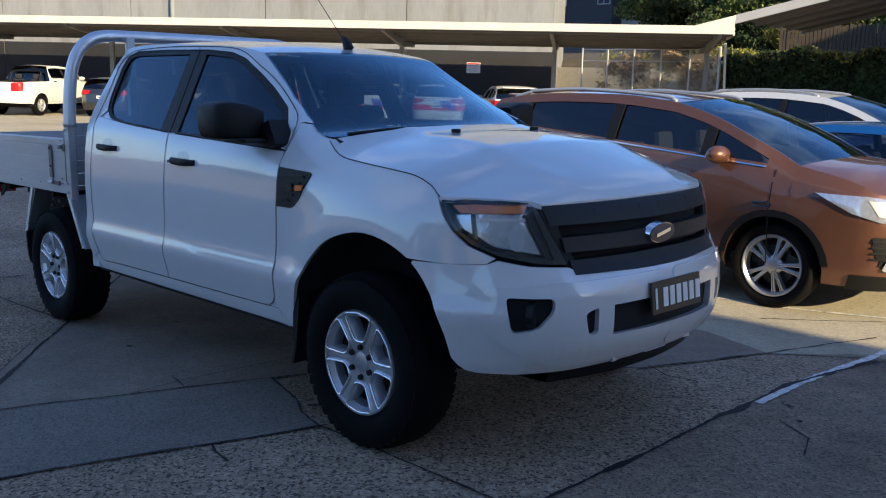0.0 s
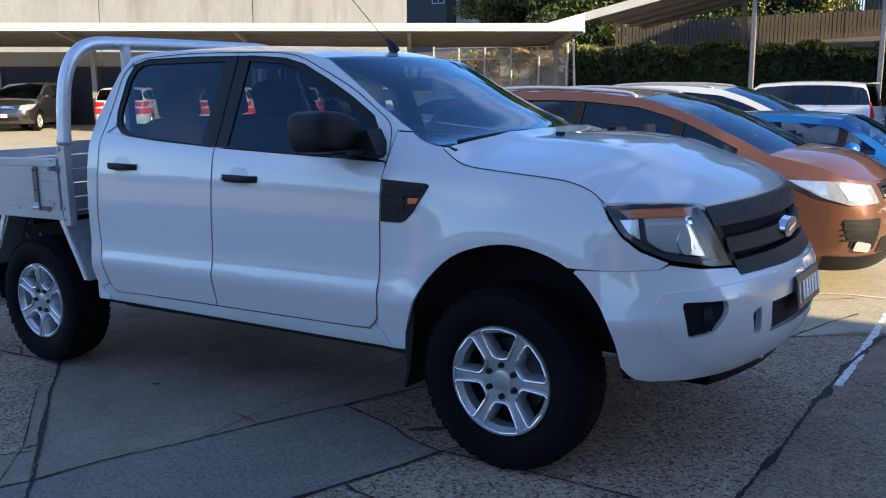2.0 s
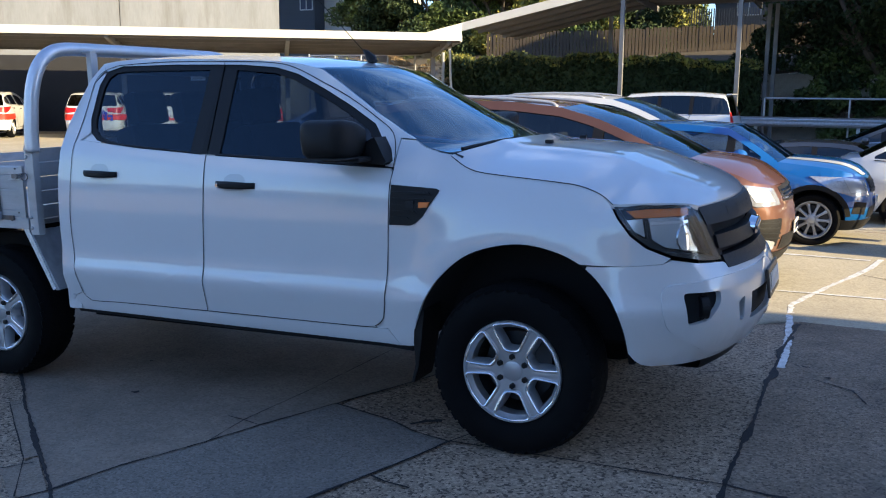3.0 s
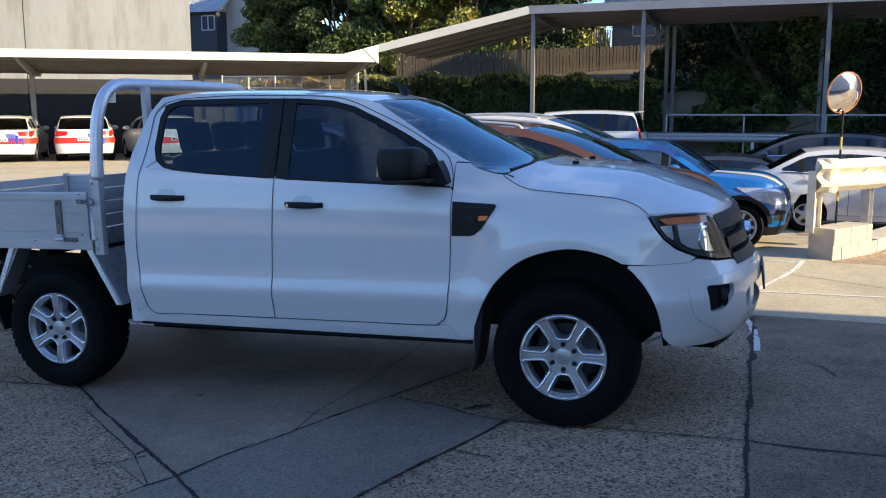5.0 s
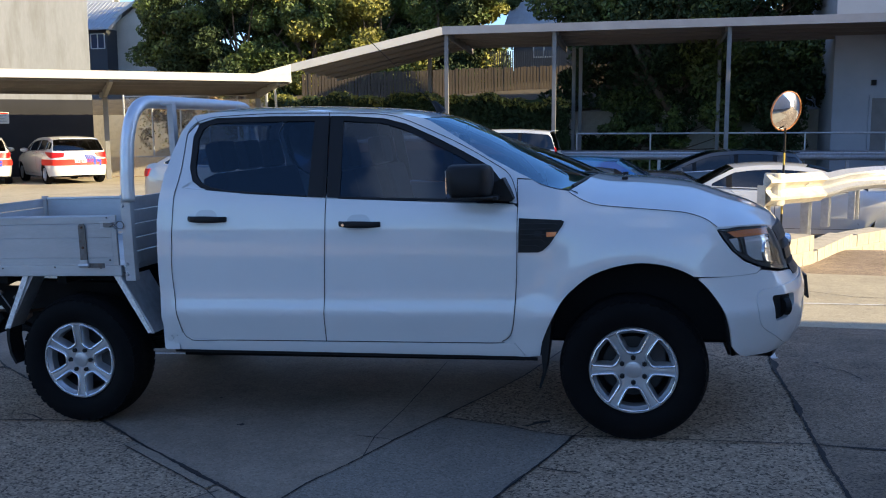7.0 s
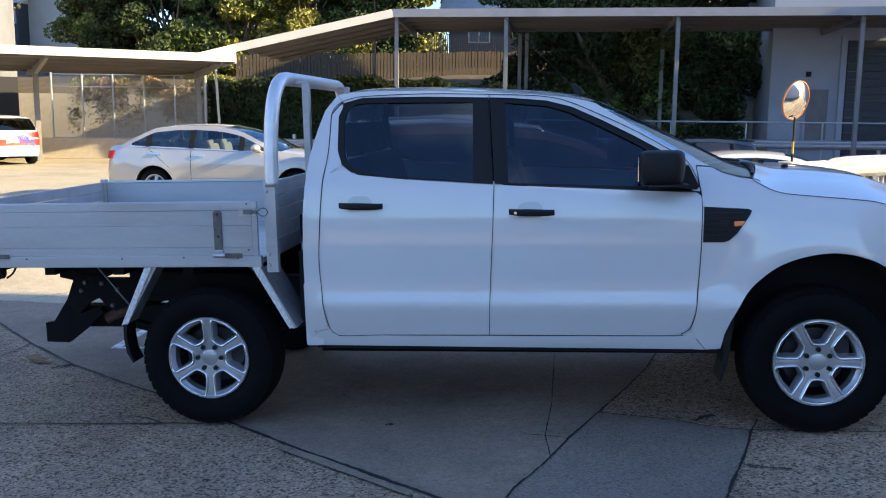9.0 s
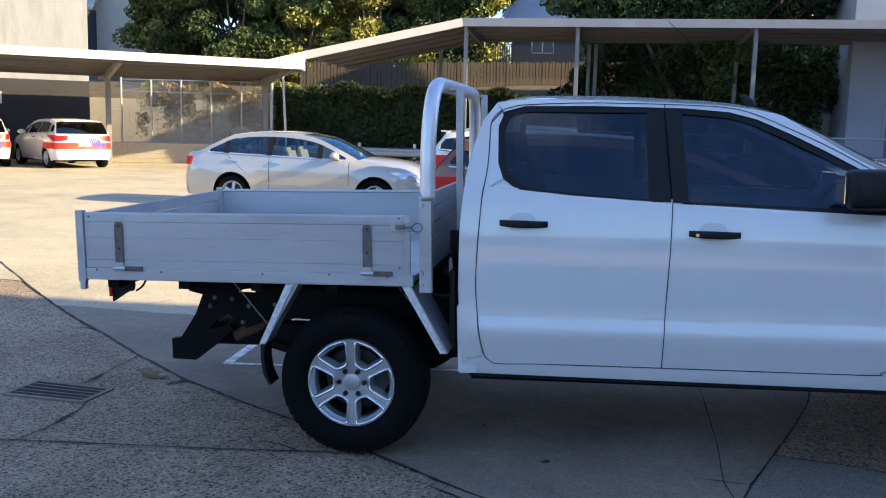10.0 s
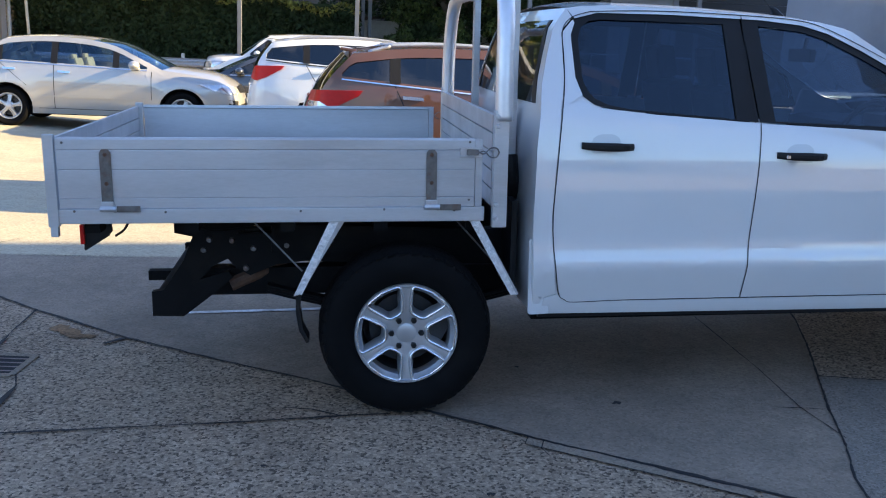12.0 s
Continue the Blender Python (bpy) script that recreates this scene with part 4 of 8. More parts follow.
        bump = [(su(3.555), 0.8695), (su(3.7), 0.8695), (su(3.86), 0.876), (su(3.895), 0.89), (sv(0.70), 0.868), (sv(0.55), 0.858), (sv(0.5), 0.835), (sv(0.2), 0.826), (sv(0.001), 0.824), (sv(0.001), 0.455), (sv(0.3), 0.448), (sv(0.5), 0.44), (su(3.9), 0.438), (su(3.83), 0.44), (su(3.78), 0.452), (su(3.752), 0.473)] + low[::-1]
        fog = soft([(su(3.925), 0.757), (sv(0.625), 0.752), (sv(0.625), 0.70), (sv(0.68), 0.635), (su(3.945), 0.618)], 0.022, 3)
        small = soft([(sv(0.505), 0.685), (sv(0.445), 0.705), (sv(0.445), 0.595), (sv(0.49), 0.60)], 0.018, 3)
        main = [(sv(0.37), 0.705), (sv(0.001), 0.712), (sv(0.001), 0.585), (sv(0.37), 0.585)]
        bp = pan("front_bumper", bump, WHITE, 0.0, "white bumper with fog lamp openings", step=0.05, holes=[fog, small, main], lip=0.02)
        pan("bumper_pad", soft([(su(3.85), 0.79), (sv(0.62), 0.806), (sv(0.4), 0.81), (sv(0.001), 0.812), (sv(0.001), 0.475), (sv(0.6), 0.47), (sv(0.69), 0.50), (su(3.87), 0.60), (su(3.845), 0.70)], 0.06, 5), WHITE, 0.007, parent=bp, lip=0.02, step=0.05, holes=[fog, small, main])
        for h, q in (("fog_lamp_recess", fog), ("air_slot", small), ("air_intake", main)):
            pan(h, q, GAP, -0.019, "dark opening behind the bumper", bp, lip=0, step=0.1)
        bm = bmesh.new()
        p = B.at(sv(0.70), 0.69, -0.012, sd)
        bmesh.ops.create_cone(bm, cap_ends=True, segments=20, radius1=0.045, radius2=0.05, depth=0.03, matrix=Matrix.Translation(p) @ Matrix.Rotation(-sd * 0.5, 4, "Z") @ Matrix.Rotation(math.pi / 2, 4, "Y"))
        part("fog_lamp_blank", bm, PLASTIC, bp, "black fog lamp blank")
        # door mirror
        bm = bmesh.new()
        secs = [(2.25, 0.62), (2.28, 0.85), (2.36, 1.0), (2.47, 1.0), (2.55, 0.85), (2.60, 0.45)]
        rings = []
        cz = 1.385
        for k in range(11):
            t = k / 10
            y = 0.875 + 0.225 * t
            sc = (0.72 + 0.28 * math.sin(math.pi * min(1, t * 1.6) / 2)) * (1 - 0.16 * (max(0, t - 0.75) / 0.25) ** 2)
            prof = []
            for j in range(24):
                q = 2 * math.pi * j / 24
                cx_, cz_ = math.cos(q), math.sin(q)
                ex = math.copysign(abs(cx_) ** 0.32, cx_)
                ez = math.copysign(abs(cz_) ** 0.36, cz_)
                taper = 1.0 - 0.10 * (ez < 0) * abs(ez)
                prof.append(bm.verts.new((2.43 + 0.112 * ex * sc * taper - 0.03 * t, sd * y, cz + 0.090 * ez * sc + 0.012 * t)))
            rings.append(prof)
        for r0, r1 in zip(rings, rings[1:]):
            for j in range(24):
                bm.faces.new((r0[j], r0[(j + 1) % 24], r1[(j + 1) % 24], r1[j]))
        tip = []
        for v in rings[-1]:
            tip.append(bm.verts.new((2.40 + (v.co.x - 2.40) * 0.80, sd * 1.115, cz + 0.012 + (v.co.z - cz - 0.012) * 0.80)))
        for j in range(24):
            bm.faces.new((rings[-1][j], rings[-1][(j + 1) % 24], tip[(j + 1) % 24], tip[j]))
        bm.faces.new(rings[0])
        bm.faces.new(tip)
        bmesh.ops.recalc_face_normals(bm, faces=bm.faces[:])
        mr = part("door_mirror", bm, PLASTIC, root, "black plastic door mirror", smooth=True)
        mr.data.set_sharp_from_angle(angle=radians(50))
        bm = bmesh.new()
        box(bm, (2.425, sd * 1.0, cz - 0.072), (0.215, 0.19, 0.006), bevel=0.002)
        box(bm, (2.45, sd * 0.93, cz - 0.082), (0.19, 0.14, 0.018), bevel=0.006)
        part("mirror_skirt", bm, GRAPHITE, mr, "grey-black lower mirror skirt")
        bm = bmesh.new()
        prism(bm, [(2.44, 1.29), (2.60, 1.275), (2.615, 1.29), (2.56, 1.40), (2.47, 1.36)], sd * 0.78, sd * 0.885)
        part("mirror_mount", bm, PLASTIC, mr)
        bm = bmesh.new()
        box(bm, (2.292, sd * 0.985, cz + 0.008), (0.004, 0.15, 0.12), bevel=0.0)
        part("mirror_pane", bm, MIRROR, mr, "mirror glass")
        # mud flap behind the front wheel
        bm = bmesh.new()
        prism(bm, [(2.775, 0.66), (2.80, 0.62), (2.78, 0.46), (2.765, 0.36), (2.74, 0.28), (2.728, 0.282), (2.75, 0.37), (2.745, 0.47), (2.752, 0.6)], sd * 0.72, sd * 0.905)
        part("mud_flap", bm, PLASTIC, root, "black rubber mud flap")

    both(flank)

    # centre panels
    def E(pts, extra):
        return [(B.at(q[0], q[1]), *ex) for q, ex in zip(pts, extra)]

    rr = interp_rows([(*B.at(s, z), du, dz) for (s, z), du, dz in zip(roofedge, (0, 0, 0, 0, 0, 0.015, 0.04, 0.07), (0.022, 0.03, 0.034, 0.038, 0.038, 0.034, 0.026, 0.014))], 4)
    skin("roof", bridge(bmesh.new(), [((q[0], q[1], q[2]), q[3], q[4]) for q in rr], 28, 2.2), WHITE, root)
    rr = interp_rows([(*B.at(s, z, -0.006), du, dz) for (s, z), du, dz in zip(pillar, (0.07, 0.075, 0.10, 0.12, 0.13, 0.14, 0.15, 0.16), (0.012, 0.014, 0.03, 0.035, 0.035, 0.03, 0.025, 0.02))], 4)
    skin("windscreen", bridge(bmesh.new(), [((q[0], q[1], q[2]), q[3], q[4]) for q in rr], 28, 2.0), SCREEN, root, "clear windscreen")
    hs = [(su(u), z) for u, z in hoodseam] + [(su(3.75), 1.125), (su(3.88), 1.122), (sv(0.70), 1.112), (sv(0.64), 1.098)]
    hd = [(0.13, 0.055), (0.12, 0.085), (0.115, 0.10), (0.10, 0.108), (0.085, 0.11), (0.07, 0.108), (0.06, 0.108), (0.05, 0.115), (0.055, 0.135), (0.06, 0.10), (0.07, 0.062), (0.078, 0.028), (0.082, 0.006)]
    rr = interp_rows([(*B.at(s, z), du, dz) for (s, z), (du, dz) in zip(hs, hd)], 3)
    skin("bonnet", bridge(bmesh.new(), [((q[0], q[1], q[2]), q[3], q[4]) for q in rr], 44, 2.6, lip=0.02, ridge=0.008), WHITE, root, "white bonnet")
    # cowl under the windscreen, wipers, washers
    bm = bmesh.new()
    bridge(bm, [((2.885, 0.765, 1.328), 0.17, 0.015), ((2.93, 0.77, 1.308), 0.16, 0.012), ((2.99, 0.77, 1.262), 0.14, 0.05)], 24)
    cw = skin("cowl", bm, PLASTIC, root, "black plastic cowl")
    for v0, v1, du in ((-0.70, 0.0, 0.0), (-0.02, 0.62, 0.0)):
        bm = bmesh.new()
        pts = []
        for k in range(9):
            t = k / 8
            v = v0 + (v1 - v0) * t
            pts.append((2.885 + 0.17 * (1 - (v / 0.76) ** 2) - 0.05 * math.sin(math.pi * t * 0.6), v, 1.336 + 0.012 * math.sin(t * 3) + 0.02 * (1 - (v / 0.76) ** 2)))
        tube(bm, pts, 0.009, 6)
        part("wiper", bm, PLASTIC, root, "black wiper arm")
    for v in (-0.28, 0.28):
        bm = bmesh.new()
        box(bm, (3.18, v, 1.353), (0.035, 0.03, 0.018), bevel=0.006)
        part("washer_jet", bm, PLASTIC, root)
    # cab back
    rear = [(0.72, 1.797), (0.655, 1.71), (0.59, 1.48), (0.558, 1.2), (0.553, 0.9), (0.56, 0.6), (0.575, 0.452)]
    bm = bmesh.new()
    back = lambda z: B.at(float(np.interp(z, [q[1] for q in rear[::-1]], [q[0] for q in rear[::-1]])), z)
    zs = [1.797, 1.77, 1.745, 1.71, 1.62, 1.5, 1.42, 1.385, 1.2, 0.9, 0.6, 0.452]

    def sheet(z_list, q0, q1, n, push=0.0):
        b = bmesh.new()
        rows = []
        for z in z_list:
            p = back(z)
            rows.append([b.verts.new((p.x - 0.03 * (1 - q * q) - push, abs(p.y) * q, z)) for q in [q0 + (q1 - q0) * k / n for k in range(n + 1)]])
        for r0, r1 in zip(rows, rows[1:]):
            for k in range(n):
                b.faces.new((r0[k], r1[k], r1[k + 1], r0[k + 1])).smooth = True
        return b

    cb = part("cab_back", sheet(zs[7:], -1, 1, 20), WHITE, root)
    part("cab_back_top", sheet(zs[:3], -1, 1, 20), WHITE, cb)
    for q0, q1 in ((-1, -0.9), (0.9, 1)):
        part("cab_back_side", sheet(zs[2:8], q0, q1, 3), WHITE, cb)
    part("rear_window", sheet(zs[2:8], -0.86, 0.86, 16), REARGLASS, cb, "dark rear cab window")
    for q0, q1 in ((-0.9, -0.84), (0.84, 0.9)):
        part("window_seal", sheet(zs[2:8], q0, q1, 3, 0.004), PLASTIC, cb)
    # grille
    bm = bmesh.new()
    for sd in (-1, 1):
        B.panel(bm, [(sv(0.66), 1.085), (sv(0.001), 1.095), (sv(0.001), 0.826), (sv(0.5), 0.838), (sv(0.55), 0.862)], -0.05, side=sd, lip=0, step=0.06)
    gr = skin("grille", bm, GAP, root, "graphite plastic grille with three bars")
    for nm, z0, z1, v0, v1, off in (("grille_bar", 1.018, 1.092, 0.645, 0.62, -0.004), ("grille_bar", 0.915, 0.972, 0.575, 0.56, 0.004), ("grille_bar", 0.832, 0.885, 0.545, 0.53, 0.004)):
        bm = bmesh.new()
        for sd in (-1, 1):
            B.panel(bm, [(sv(v0), z1), (sv(0.0005), z1 + 0.004), (sv(0.0005), z0 - 0.002), (sv(v1), z0)], off, side=sd, lip=0.045, step=0.05)
        b = skin(nm, bm, GRAPHITE, gr)
        if z0 > 1:
            for k in range(6):
                v = -0.36 + 0.144 * k
                bm = bmesh.new()
                sd = -1 if v < 0 else 1
                B.panel(bm, [(sv(abs(v) + 0.022), 1.075), (sv(abs(v) - 0.022), 1.075), (sv(abs(v) - 0.022), 1.042), (sv(abs(v) + 0.022), 1.042)], -0.0030, side=sd, lip=0.002, step=0.1)
                skin("raised_letter_block", bm, GRAPHITE, b, "raised block on the grille bar")
    for sd in (-1, 1):
        bm = bmesh.new()
        B.panel(bm, [(sv(0.66), 1.08), (sv(0.62), 1.08), (sv(0.49), 0.835), (sv(0.55), 0.862)], -0.008, side=sd, lip=0.04, step=0.06)
        skin("grille_edge", bm, PLASTIC, gr)
    bm = bmesh.new()
    m = Matrix.Translation((4.098, 0, 0.952)) @ Matrix.Rotation(0.12, 4, "Y") @ Matrix.Diagonal((1, 1.12, 0.50, 1)) @ Matrix.Rotation(math.pi / 2, 4, "Y")
    bmesh.ops.create_cone(bm, cap_ends=True, segments=36, radius1=0.09, radius2=0.084, depth=0.03, matrix=m)
    bd = part("badge", bm, CHROME, gr, "oval chrome-edged dark blue badge")
    bm = bmesh.new()
    bmesh.ops.create_cone(bm, cap_ends=True, segments=36, radius1=0.084, radius2=0.080, depth=0.037, matrix=m)
    part("badge_face", bm, BADGE, bd)
    bm = bmesh.new()
    box(bm, (4.119, 0, 0.952), (0.004, 0.10, 0.016), pose(0, 0, 0, 12, 7, 0))
    part("badge_script", bm, CHROME, bd, "plain chrome bar on the badge")
    # number plate
    bm = bmesh.new()
    box(bm, (4.19, 0, 0.705), (0.012, 0.372, 0.134), pose(0, 0, 0, 0, -6, 0), bevel=0.004)
    pl = part("number_plate", bm, PLATE, root, "dark number plate with pale bars")
    for k in range(6):
        bm = bmesh.new()
        box(bm, (4.197, -0.09 + 0.05 * k, 0.704), (0.004, 0.034, 0.078), pose(0, 0, 0, 0, -6, 0))
        part("plate_bar", bm, LETTER, pl)
    bm = bmesh.new()
    box(bm, (4.197, -0.158, 0.704), (0.004, 0.012, 0.085), pose(0, 0, 0, 0, -6, 0))
    part("plate_bar", bm, LETTER, pl)
    # air dam and underside
    bm = bmesh.new()
    bridge(bm, [((3.72, 0.60, 0.40), 0.0, 0.0), ((3.95, 0.55, 0.385), 0.10, 0.0), ((3.97, 0.55, 0.45), 0.10, 0.0)], 16)
    part("air_dam", bm, PLASTIC, root, "black lower air dam")
    for v in (-0.22, 0.0, 0.22):
        bm = bmesh.new()
        box(bm, (4.09 - 0.12 * v * v * 4, v, 0.458), (0.03, 0.16, 0.022), pose(0, 0, 0, 0, 0, -v * 40), bevel=0.008)
        part("lip_block", bm, WHITE, root)
    bm = bmesh.new()
    box(bm, (1.65, 0, 0.47), (2.1, 1.56, 0.06))
    box(bm, (1.9, 0.05, 0.40), (1.2, 0.42, 0.14), bevel=0.03)
    tube(bm, [(0.2, 0.05, 0.42), (1.4, 0.05, 0.40)], 0.045, 10)
    box(bm, (2.2, -0.1, 0.34), (0.5, 0.34, 0.12), bevel=0.03)
    for v in (-0.70, 0.70):
        box(bm, (1.62, v, 0.415), (2.05, 0.08, 0.06), bevel=0.01)
    box(bm, (3.2, 0, 0.62), (1.1, 0.96, 0.36))
    for v in (-0.42, 0.42):
        box(bm, (1.2, v, 0.52), (4.4, 0.09, 0.13))
    tube(bm, [(3.22, -0.7, 0.385), (3.22, 0.7, 0.385)], 0.04, 8)
    tube(bm, [(0, -0.7, 0.385), (0, 0.7, 0.385)], 0.055, 10)
    box(bm, (0, 0, 0.385), (0.3, 0.28, 0.26), bevel=0.08)
    part("underbody", bm, CHASSIS, root, "black chassis and axles")
    # antenna
    bm = bmesh.new()
    tube(bm, [(2.06, 0, 1.775), (2.045, 0, 1.80), (2.02, 0, 1.83), (2.0, 0, 1.845)], [0.030, 0.026, 0.016, 0.006], 10)
    tube(bm, [(2.0, 0, 1.84), (1.72, 0, 2.13), (1.60, 0, 2.25)], 0.0022, 6)
    part("antenna", bm, PLASTIC, root, "black roof antenna")
    # cabin
    bm = bmesh.new()
    box(bm, (1.65, 0, 0.62), (2.0, 1.5, 0.06))
    box(bm, (2.72, 0, 1.10), (0.40, 1.46, 0.30), bevel=0.08)
    box(bm, (2.62, -0.36, 1.28), (0.26, 0.42, 0.07), bevel=0.03)
    ln = part("cabin_lining", bm, CABIN, root, "dark cabin floor and dashboard")
    for u, vs in ((1.72, (-0.37, 0.37)), (0.92, (-0.38, 0.38, 0.0))):
        for v in vs:
            bm = bmesh.new()
            box(bm, (u + 0.22, v, 0.86), (0.5, 0.5, 0.16), bevel=0.05)
            box(bm, (u - 0.06, v, 1.15), (0.15, 0.48, 0.62), pose(0, 0, 0, 0, -14, 0), bevel=0.05)
            box(bm, (u - 0.17, v, 1.55), (0.10, 0.26, 0.19), pose(0, 0, 0, 0, -10, 0), bevel=0.045)
            part("seat", bm, CABIN, root, "dark fabric seat with headrest", smooth=False)
    bm = bmesh.new()
    ring = [Matrix.Translation((2.36, -0.37, 1.22)) @ Matrix.Rotation(radians(-62), 4, "Y") @ Vector((0.185 * math.cos(t), 0.185 * math.sin(t), 0)) for t in [2 * math.pi * k / 28 for k in range(29)]]
    tube(bm, ring, 0.016, 8, caps=False)
    box(bm, (2.38, -0.37, 1.21), (0.05, 0.30, 0.07), pose(0, 0, 0, 0, -28, 0), bevel=0.01)
    part("steering_wheel", bm, CABIN, root)
    bm = bmesh.new()
    box(bm, (2.20, 0, 1.60), (0.03, 0.24, 0.07), bevel=0.012)
    tube(bm, [(2.21, 0, 1.61), (2.22, 0, 1.69)], 0.01, 6)
    part("rear_view_mirror", bm, PLASTIC, root)

    # wheels
    wp = wheel_parts(face=True)
    for u, turn in ((0.0, 30), (WB, 0)):
        add_wheel(root, wp, u, -0.80, 0.385, False, turn)
        add_wheel(root, wp, u, 0.80, 0.385, True, -turn)

    # tray
    x0, x1, hw = -1.46, 0.33, 0.915
    bm = bmesh.new()
    box(bm, ((x0 + x1) / 2, 0, 0.925), (x1 - x0, 2 * hw - 0.06, 0.03))
    fl = part("tray_floor", bm, ALU, root, "aluminium tray floor")
    for k in range(5):
        bm = bmesh.new()
        box(bm, (x0 + 0.15 + k * 0.4, 0, 0.875), (0.06, 1.7, 0.07))
        part("cross_bearer", bm, CHASSIS, fl)

    def dropside(sd):
        bm = bmesh.new()
        y = sd * hw
        box(bm, ((x0 + x1) / 2, y - sd * 0.012, 0.923), (x1 - x0, 0.03, 0.062), bevel=0.006)
        part("coaming_rail", bm, ALU, fl, "aluminium edge rail")
        pr = [(-0.012, 0.958), (0.003, 0.958), (0.003, 0.995), (0.0005, 0.998), (0.003, 1.001), (0.003, 1.112), (0.001, 1.115), (0.003, 1.118), (0.003, 1.192), (0.0, 1.196), (0.003, 1.2), (0.003, 1.238), (-0.002, 1.246), (-0.022, 1.246), (-0.024, 1.232), (-0.012, 1.226)]
        bm = bmesh.new()
        a_ = [bm.verts.new((x0 + 0.045, y + sd * d, z)) for d, z in pr]
        b_ = [bm.verts.new((x1 - 0.045, y + sd * d, z)) for d, z in pr]
        bm.faces.new(a_)
        bm.faces.new(b_[::-1])
        for i in range(len(pr)):
            j = (i + 1) % len(pr)
            bm.faces.new((a_[i], b_[i], b_[j], a_[j]))
        db = part("drop_side", bm, ALU, root, "ribbed aluminium drop side")
        for xc in (-1.225, 0.10):
            bm = bmesh.new()
            prism(bm, [(xc - 0.022, 0.955), (xc + 0.022, 0.955), (xc + 0.022, 1.185), (xc + 0.012, 1.20), (xc - 0.012, 1.20), (xc - 0.022, 1.185)], y + sd * 0.004, y + sd * 0.012)
            hs_ = part("hinge_strap", bm, STRAP, db, "galvanised hinge strap")
            for z_ in (1.178, 1.06):
                bm = bmesh.new()
                bmesh.ops.create_cone(bm, cap_ends=True, segments=10, radius1=0.009, radius2=0.006, depth=0.008, matrix=Matrix.Translation((xc, y + sd * 0.015, z_)) @ Matrix.Rotation(math.pi / 2, 4, "X"))
                part("rivet", bm, RUST, hs_, "rusty rivet")
            bm = bmesh.new()
            tube(bm, [(xc - 0.03, y + sd * 0.016, 0.957), (xc + 0.035, y + sd * 0.016, 0.957)], 0.012, 8)
            box(bm, (xc, y + sd * 0.012, 0.972), (0.05, 0.014, 0.03), bevel=0.003)
            part("hinge_knuckle", bm, STEEL, db, "galvanised hinge knuckle")
            bm = bmesh.new()
            box(bm, (xc + 0.075, y + sd * 0.010, 0.955), (0.105, 0.008, 0.026), bevel=0.002)
            part("hinge_tab", bm, STRAP, db, "dull steel hinge tab")
        bm = bmesh.new()
        box(bm, (0.268, y + sd * 0.006, 1.19), (0.095, 0.005, 0.036), bevel=0.002)
        for dz in (-0.017, 0.017):
            box(bm, (0.268, y + sd * 0.013, 1.19 + dz), (0.095, 0.012, 0.004))
        lt = part("over_centre_latch", bm, STEEL, db, "steel over-centre latch")
        bm = bmesh.new()
        box(bm, (0.272, y + sd * 0.018, 1.19), (0.05, 0.008, 0.024), pose(0, 0, 0, 0, 0, sd * 6), bevel=0.003)
        part("latch_lever", bm, STRAP, lt, "dull steel latch lever")
        bm = bmesh.new()
        for dz in (-1, 1):
            tube(bm, spline([(0.285, y + sd * 0.022, 1.19 + dz * 0.010), (0.318, y + sd * 0.026, 1.19 - dz * 0.006), (0.345, y + sd * 0.028, 1.19 + dz * 0.018), (0.372, y + sd * 0.028, 1.19 + dz * 0.019), (0.384, y + sd * 0.026, 1.19)], 4), 0.0032, 6)
        part("latch_hook", bm, STRAP, lt, "bent wire hook")
        for k, (x_, z_) in enumerate(((x0 + 0.10, 0.945), (-1.0, 0.94), (-0.45, 0.94), (-0.1, 0.945), (0.2, 0.94), (0.262, 1.232), (0.262, 0.985), (x0 + 0.07, 1.225))):
            bm = bmesh.new()
            bmesh.ops.create_cone(bm, cap_ends=True, segments=8, radius1=0.006, radius2=0.004, depth=0.006, matrix=Matrix.Translation((x_, y + sd * 0.005, z_)) @ Matrix.Rotation(math.pi / 2, 4, "X"))
            part("rivet", bm, STRAP, db)
        bm = bmesh.new()
        box(bm, (x1 - 0.028, y - sd * 0.004, 1.10), (0.03, 0.018, 0.29))
        part("corner_channel", bm, ALU, db)
        # rear corner post
        bm = bmesh.new()
        box(bm, (x0 + 0.018, y - sd * 0.006, 1.07), (0.042, 0.034, 0.375), bevel=0.004)
        box(bm, (x0 + 0.018, y - sd * 0.006, 0.87), (0.03, 0.03, 0.06), bevel=0.004)
        cp = part("corner_post", bm, ALU, root, "aluminium tail corner post")
        # headboard upright: flat channel below, bent tube above
        bm = bmesh.new()
        box(bm, (0.395, y - sd * 0.004, 1.115), (0.062, 0.045, 0.50), bevel=0.005)
        hb = part("headboard_post", bm, ALU, root, "aluminium headboard post with bolts")
        for z in (0.905, 0.965, 1.30, 1.34):
            bm = bmesh.new()
            bmesh.ops.create_cone(bm, cap_ends=True, segments=10, radius1=0.012, radius2=0.008, depth=0.012, matrix=Matrix.Translation((0.378, y + sd * 0.022, z)) @ Matrix.Rotation(math.pi / 2, 4, "X"))
            part("bolt", bm, STEEL, hb)
        # mudguards
        for front in (True, False):
            bm = bmesh.new()
            if front:
                pl_ = [(0.28, 0.90), (0.31, 0.90), (0.43, 0.68), (0.50, 0.555), (0.478, 0.548), (0.41, 0.67)]
            else:
                pl_ = [(-0.295, 0.90), (-0.262, 0.90), (-0.37, 0.72), (-0.452, 0.575), (-0.475, 0.565), (-0.40, 0.70)]
            prism(bm, pl_, sd * (0.60 if front else 0.77), sd * 0.895)
            mg = part("mudguard", bm, STEEL, root, "bright steel angled mudguard")
